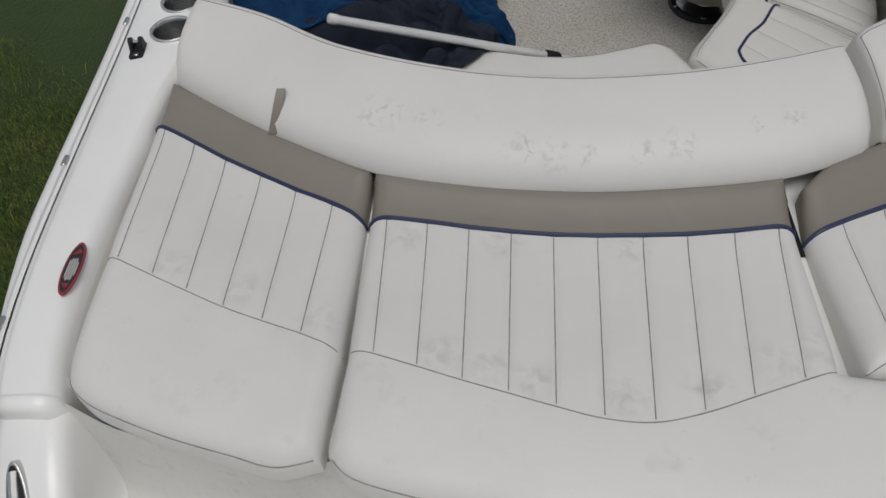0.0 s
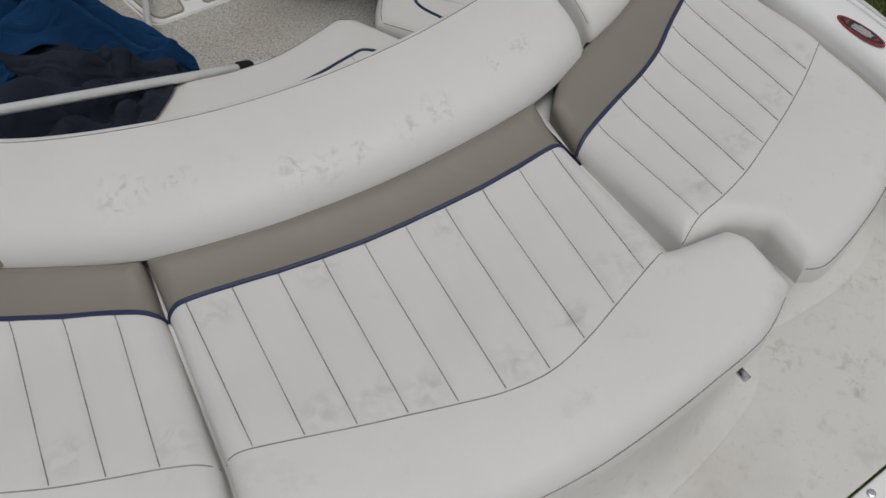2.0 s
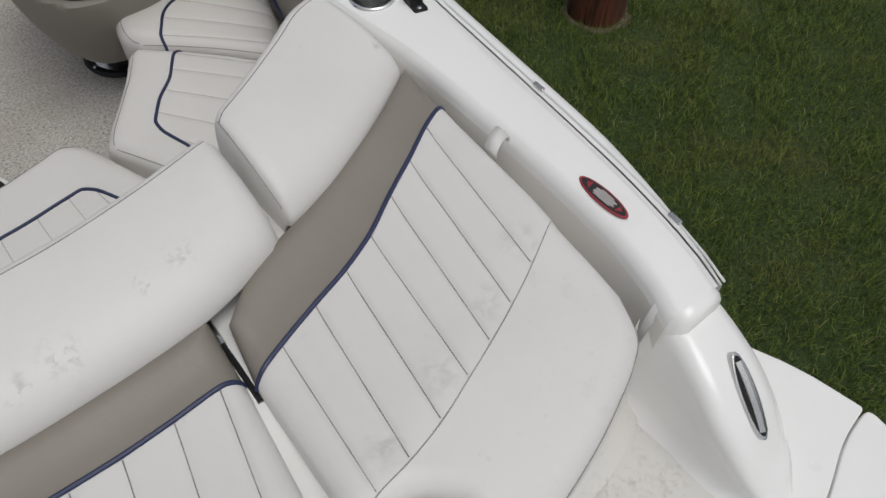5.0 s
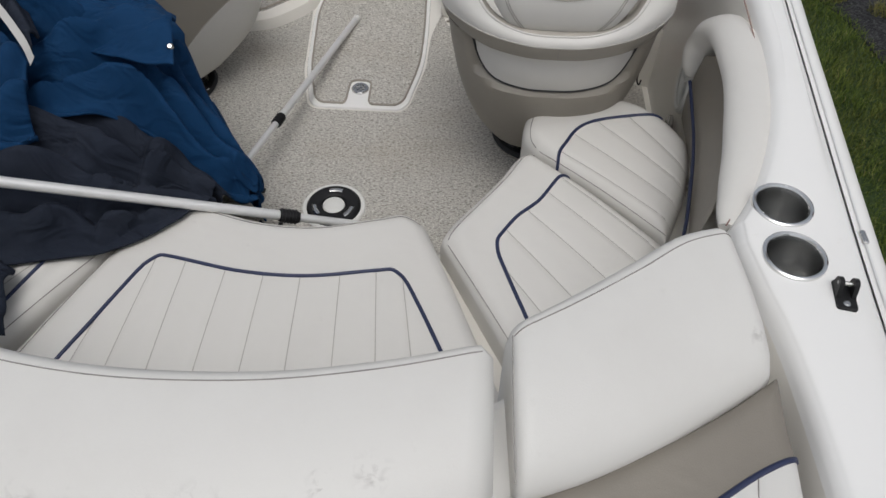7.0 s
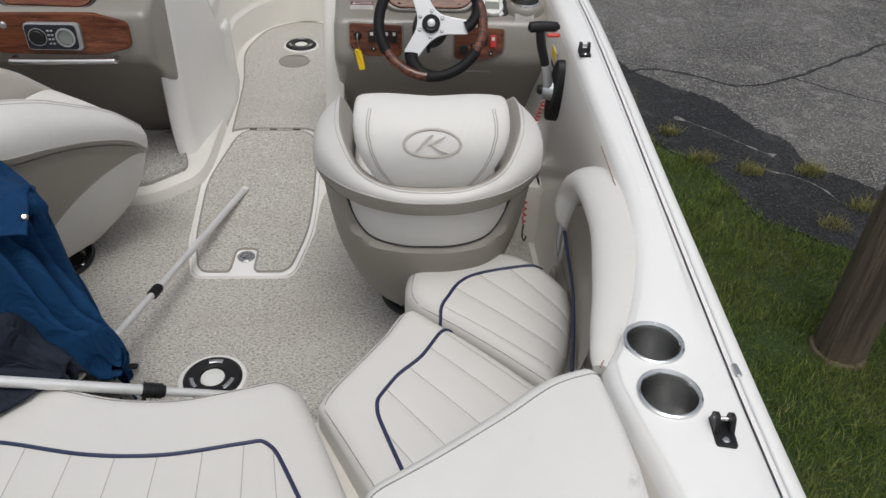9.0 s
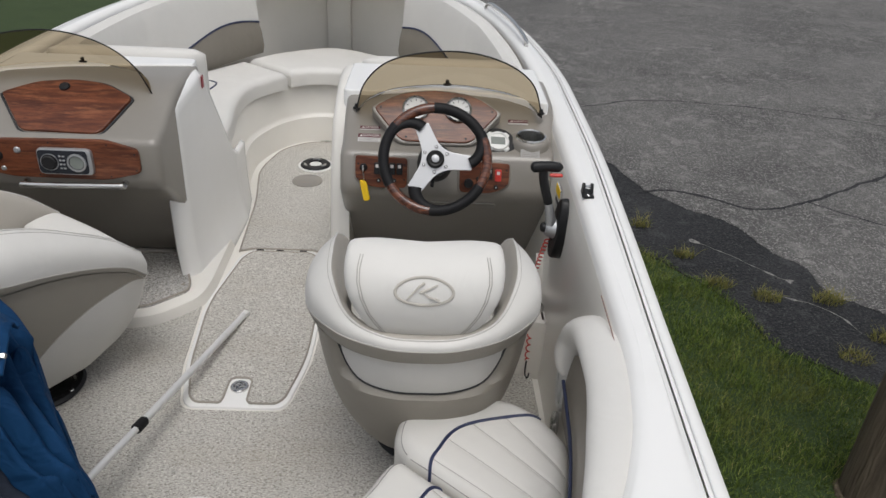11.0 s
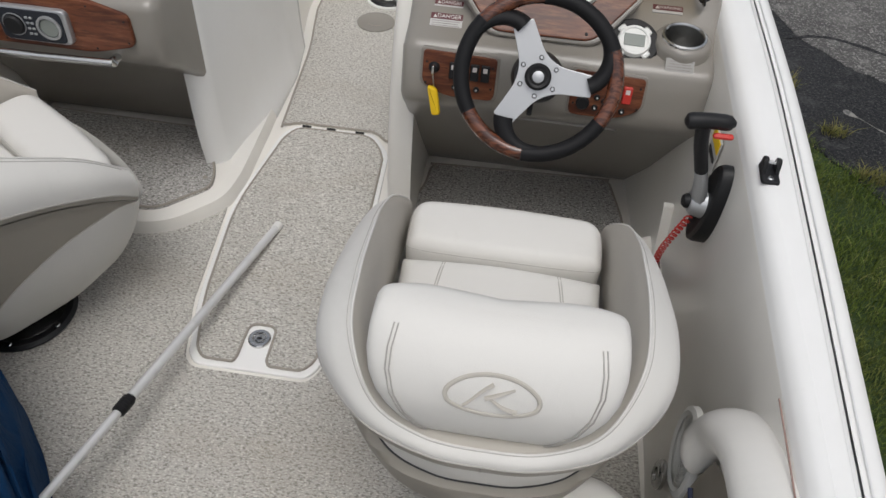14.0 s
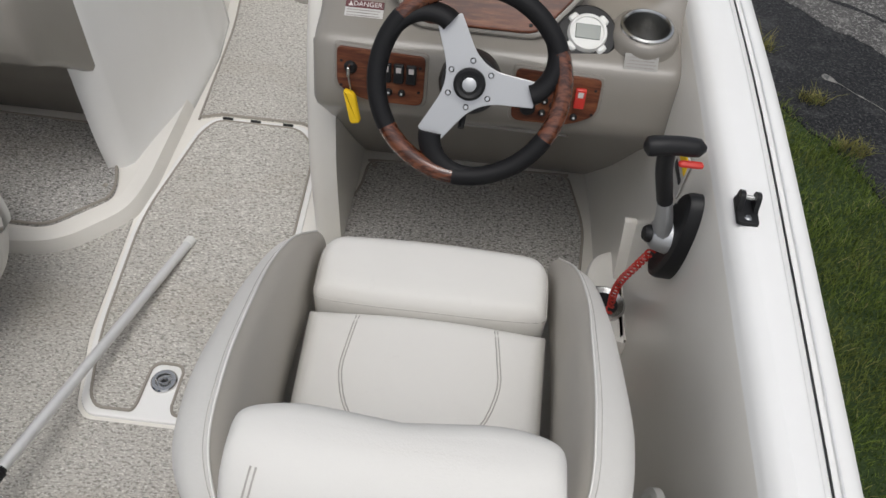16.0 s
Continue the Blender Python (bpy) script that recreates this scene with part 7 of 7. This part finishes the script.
EDGE = [(1.2, 9.0), (1.55, 7.4), (1.95, 6.2), (2.10, 5.85), (2.40, 5.38), (2.62, 5.00), (2.74, 4.62), (2.90, 4.40), (3.08, 4.19), (3.32, 4.05), (3.70, 3.62), (4.05, 3.12), (4.40, 2.50), (5.2, 1.2), (7.0, -2.0), (9.0, -6.0)]
MID = [(1.7, 12.0), (1.95, 9.0), (2.25, 7.5), (2.60, 6.55), (3.05, 6.10), (3.40, 5.15), (3.70, 4.85), (4.15, 4.20), (4.9, 3.2), (6.0, 1.4), (8.0, -2.0), (10.0, -6.0)]
e1, e2 = ragged(EDGE, 160, 0.07, 2.0), ragged(MID, 140, 0.10, 9.0)
tagged(part("dark_pavement", slab(list(e1) + [(60, -40), (60, 90), (-8, 90), (0.2, 14)], -1.0, -0.892, 0.004), NEW), "dark patched asphalt strip beside the lawn", "pavement", kind="structure")
tagged(part("pavement", slab(list(e2) + [(60, -40), (60, 90), (-6, 90), (1.0, 16)], -1.0, -0.886, 0.004), OLD), "old grey cracked asphalt yard", "pavement", kind="structure")


# sealed crack lines crossing the yard
def crack(pts, w, seed):
    p = ragged(pts, 60, 0.03, seed)
    rows = []
    for i, (x, y) in enumerate(p):
        q = np.array(p[min(i + 1, 59)]) - np.array(p[max(i - 1, 0)])
        q = np.array([-q[1], q[0]]) / (np.linalg.norm(q) + 1e-9) * w * (0.6 + 0.8 * abs(noise.noise((x * 6, y * 6, seed))))
        rows.append([(x - q[0], y - q[1], -0.8855), (x, y, -0.8835), (x + q[0], y + q[1], -0.8855)])
    return part("tar_seal", mesh_of(*grid(rows)), NEW, bpy.data.objects["pavement"], "dark tar crack seal")


crack([(2.26, 6.62), (2.6, 6.72), (2.89, 6.66), (3.28, 6.40), (3.84, 6.58), (4.5, 7.0), (5.4, 7.6)], 0.022, 1.0)
crack([(3.84, 6.58), (4.4, 6.1), (5.2, 5.9), (6.0, 5.2)], 0.012, 3.0)
crack([(2.3, 8.9), (3.2, 9.2), (4.6, 9.0), (6.5, 8.2)], 0.014, 5.0)
PALE = material("pale_broken_asphalt", (0.26, 0.25, 0.23), 0.95, spots=[((0.10, 0.10, 0.10), 40, 0.45, 0.6, 0.9)], bump=1, bump_scale=60, fine=0.01)
for k, pts in enumerate(([(2.62, 5.85), (2.85, 5.62), (3.02, 5.40), (3.16, 5.28)], [(2.95, 5.10), (3.18, 4.98), (3.30, 4.80), (3.34, 4.68)])):
    rim = ragged(pts, 60, 0.03, 11.0 + k)
    rows = []
    for i, (x, y) in enumerate(rim):
        w = 0.001 + 0.034 * max(0, noise.noise((x * 9, y * 9, 4.0)))
        rows.append([(x - w, y - w, -0.8915), (x, y, -0.8885), (x + w, y + w, -0.8915)])
    part("broken_edge", mesh_of(*grid(rows)), PALE, bpy.data.objects["dark_pavement"], "pale broken asphalt edge")


# grass blades
def blades(name, areas, per_m2, h, w, cols, label, keep, fade=0.0):
    V, F, k = [], [], 0
    for x0, x1, y0, y1 in areas:
        n = int((x1 - x0) * (y1 - y0) * per_m2)
        xs_, ys_ = rng.uniform(x0, x1, n), rng.uniform(y0, y1, n)
        for x, y in zip(xs_, ys_):
            if not keep(x, y):
                continue
            gap = min(x - x0, x1 - x, y - y0, y1 - y) + 0.5 * noise.noise((x * 1.3, y * 1.3, 5.0))
            if fade and gap < fade and rng.uniform() > max(gap, 0) / fade:
                continue
            clump = noise.noise((x * 4.0, y * 4.0, 0.0))
            hh = h * rng.uniform(0.45, 1.3) * (1 + 0.9 * clump)
            a = rng.uniform(0, 2 * math.pi)
            lean = rng.uniform(0.1, 1.5) * hh
            b = a + rng.uniform(-0.8, 0.8) + 1.5
            dx, dy = math.cos(a) * w / 2, math.sin(a) * w / 2
            lx, ly = math.cos(b) * lean, math.sin(b) * lean
            V += [(x - dx, y - dy, -0.902), (x + dx, y + dy, -0.902), (x + lx * 0.4 + dx * 0.7, y + ly * 0.4 + dy * 0.7, -0.90 + hh * 0.62), (x + lx * 0.4 - dx * 0.7, y + ly * 0.4 - dy * 0.7, -0.90 + hh * 0.62), (x + lx, y + ly, -0.90 + hh)]
            F += [(k, k + 1, k + 2, k + 3), (k + 3, k + 2, k + 4)]
            k += 5
    me = bpy.data.meshes.new(name)
    me.from_pydata(V, [], F)
    me.materials.append(cols)
    return tagged(new(name, me), label, "grass", kind="stuff")


def grass_material(name, a, b, c):
    mt = material(name, a, 0.75, spec=0.2)
    nt = mt.node_tree
    bs = nt.nodes["Principled BSDF"]
    ge = nt.nodes.new("ShaderNodeNewGeometry")
    ra = nt.nodes.new("ShaderNodeValToRGB")
    ra.color_ramp.elements[0].color, ra.color_ramp.elements[1].color = (*a, 1), (*b, 1)
    e = ra.color_ramp.elements.new(0.93)
    e.color = (*b, 1)
    ra.color_ramp.elements[2].color = (*c, 1)
    nt.links.new(ge.outputs["Random Per Island"], ra.inputs[0])
    tx = nt.nodes.new("ShaderNodeTexNoise")
    tx.inputs["Scale"].default_value, tx.inputs["Detail"].default_value = 2.4, 8
    nt.links.new(nt.nodes["Texture Coordinate"].outputs["Object"], tx.inputs["Vector"])
    mr = nt.nodes.new("ShaderNodeMapRange")
    mr.inputs[1].default_value, mr.inputs[2].default_value, mr.inputs[4].default_value = 0.5, 0.72, 0.55
    nt.links.new(tx.outputs[0], mr.inputs[0])
    mx = nt.nodes.new("ShaderNodeMix")
    mx.data_type = "RGBA"
    nt.links.new(mr.outputs[0], mx.inputs["Factor"])
    nt.links.new(ra.outputs[0], mx.inputs[6])
    mx.inputs[7].default_value = (0.20, 0.19, 0.055, 1)
    nt.links.new(mx.outputs[2], bs.inputs["Base Color"])
    return mt


LAWN = grass_material("green_grass", (0.026, 0.052, 0.009), (0.165, 0.222, 0.042), (0.34, 0.30, 0.12))
DRY = grass_material("dry_weeds", (0.12, 0.13, 0.03), (0.25, 0.22, 0.08), (0.30, 0.25, 0.12))
ex, ey = np.array([p[0] for p in e1]), np.array([p[1] for p in e1])
order = np.argsort(-ey)


def on_lawn(x, y):
    return x < float(np.interp(-y, -ey[order], ex[order])) + 0.03


blades("lawn_grass", [(0.9, 5.0, -0.6, 7.6), (-3.6, -0.9, -0.4, 4.0)], 9500, 0.036, 0.0036, LAWN, "short mown green lawn grass with dry patches", on_lawn, 0.8)
for cx, cy, r in ((2.90, 5.06, 0.10), (2.62, 5.20, 0.09), (3.30, 5.05, 0.10), (2.50, 5.60, 0.08), (3.45, 4.62, 0.09), (2.30, 6.05, 0.07), (3.6, 4.35, 0.11), (3.18, 4.42, 0.10)):
    tagged(blades("weed_tuft", [(cx - r, cx + r, cy - r * 0.7, cy + r * 0.7)], 9000, 0.06, 0.005, DRY, "", lambda x, y: math.hypot(x - cx, (y - cy) * 1.4) < r), "yellowish weed tuft growing from the cracked asphalt", "weed", "weed tufts")


def post(x, y, r, h, colour, dark, lean, label, name="wooden_post"):
    mt = material(label.split()[0] + "_post_wood", colour, 0.85, spots=[(dark, 3, 0.42, 0.62, 0.85), (dark, 14, 0.55, 0.7, 0.8)], bump=1.0, bump_scale=14, fine=0.02, stretch=(4, 4, 0.35))
    rows = []
    n = 40
    for i in range(n):
        a = 2 * math.pi * i / n
        row = []
        for z in np.linspace(0, 1, 26):
            rr = r * (1.06 - 0.14 * z) + 0.010 * noise.noise((math.cos(a) * 3, math.sin(a) * 3, z * 1.5 + r * 50)) + 0.004 * noise.noise((math.cos(a) * 14, math.sin(a) * 14, z * 2))
            row.append((x + lean[0] * z * h + rr * math.cos(a), y + lean[1] * z * h + rr * math.sin(a), -0.93 + h * z))
        rows.append(row)
    v, f = grid(rows, True)
    f = list(f) + [tuple(i * 26 + 25 for i in range(n))]
    return tagged(part(name, mesh_of(v, f), mt, sharp=60), label, "post", "posts in the lawn")


post(2.705, 3.375, 0.112, 3.2, (0.16, 0.125, 0.090), (0.055, 0.042, 0.030), (0.02, 0.015), "weathered grey wooden utility post standing in the lawn")
post(3.100, 2.735, 0.152, 3.6, (0.115, 0.034, 0.014), (0.016, 0.007, 0.005), (0.012, 0.0), "reddish-brown treated wooden post standing in the lawn")
SOIL = material("bare_soil", (0.16, 0.125, 0.085), 0.95, spots=[((0.08, 0.06, 0.04), 14, 0.45, 0.65, 0.8)], bump=1, bump_scale=60, fine=0.02)
for cx, cy, r in ((3.100, 2.735, 0.195), (2.705, 3.375, 0.135)):
    o = [(cx + r * (1 + 0.18 * noise.noise((math.cos(a) * 2, math.sin(a) * 2, cx))) * math.cos(a), cy + r * (1 + 0.18 * noise.noise((math.cos(a) * 2, math.sin(a) * 2, cx))) * math.sin(a)) for a in np.linspace(0, 2 * math.pi, 36, endpoint=False)]
    tagged(part("soil_ring", slab(o, -0.93, -0.885, 0.012), SOIL), "bare soil ring at the post's foot", "soil", "soil rings")
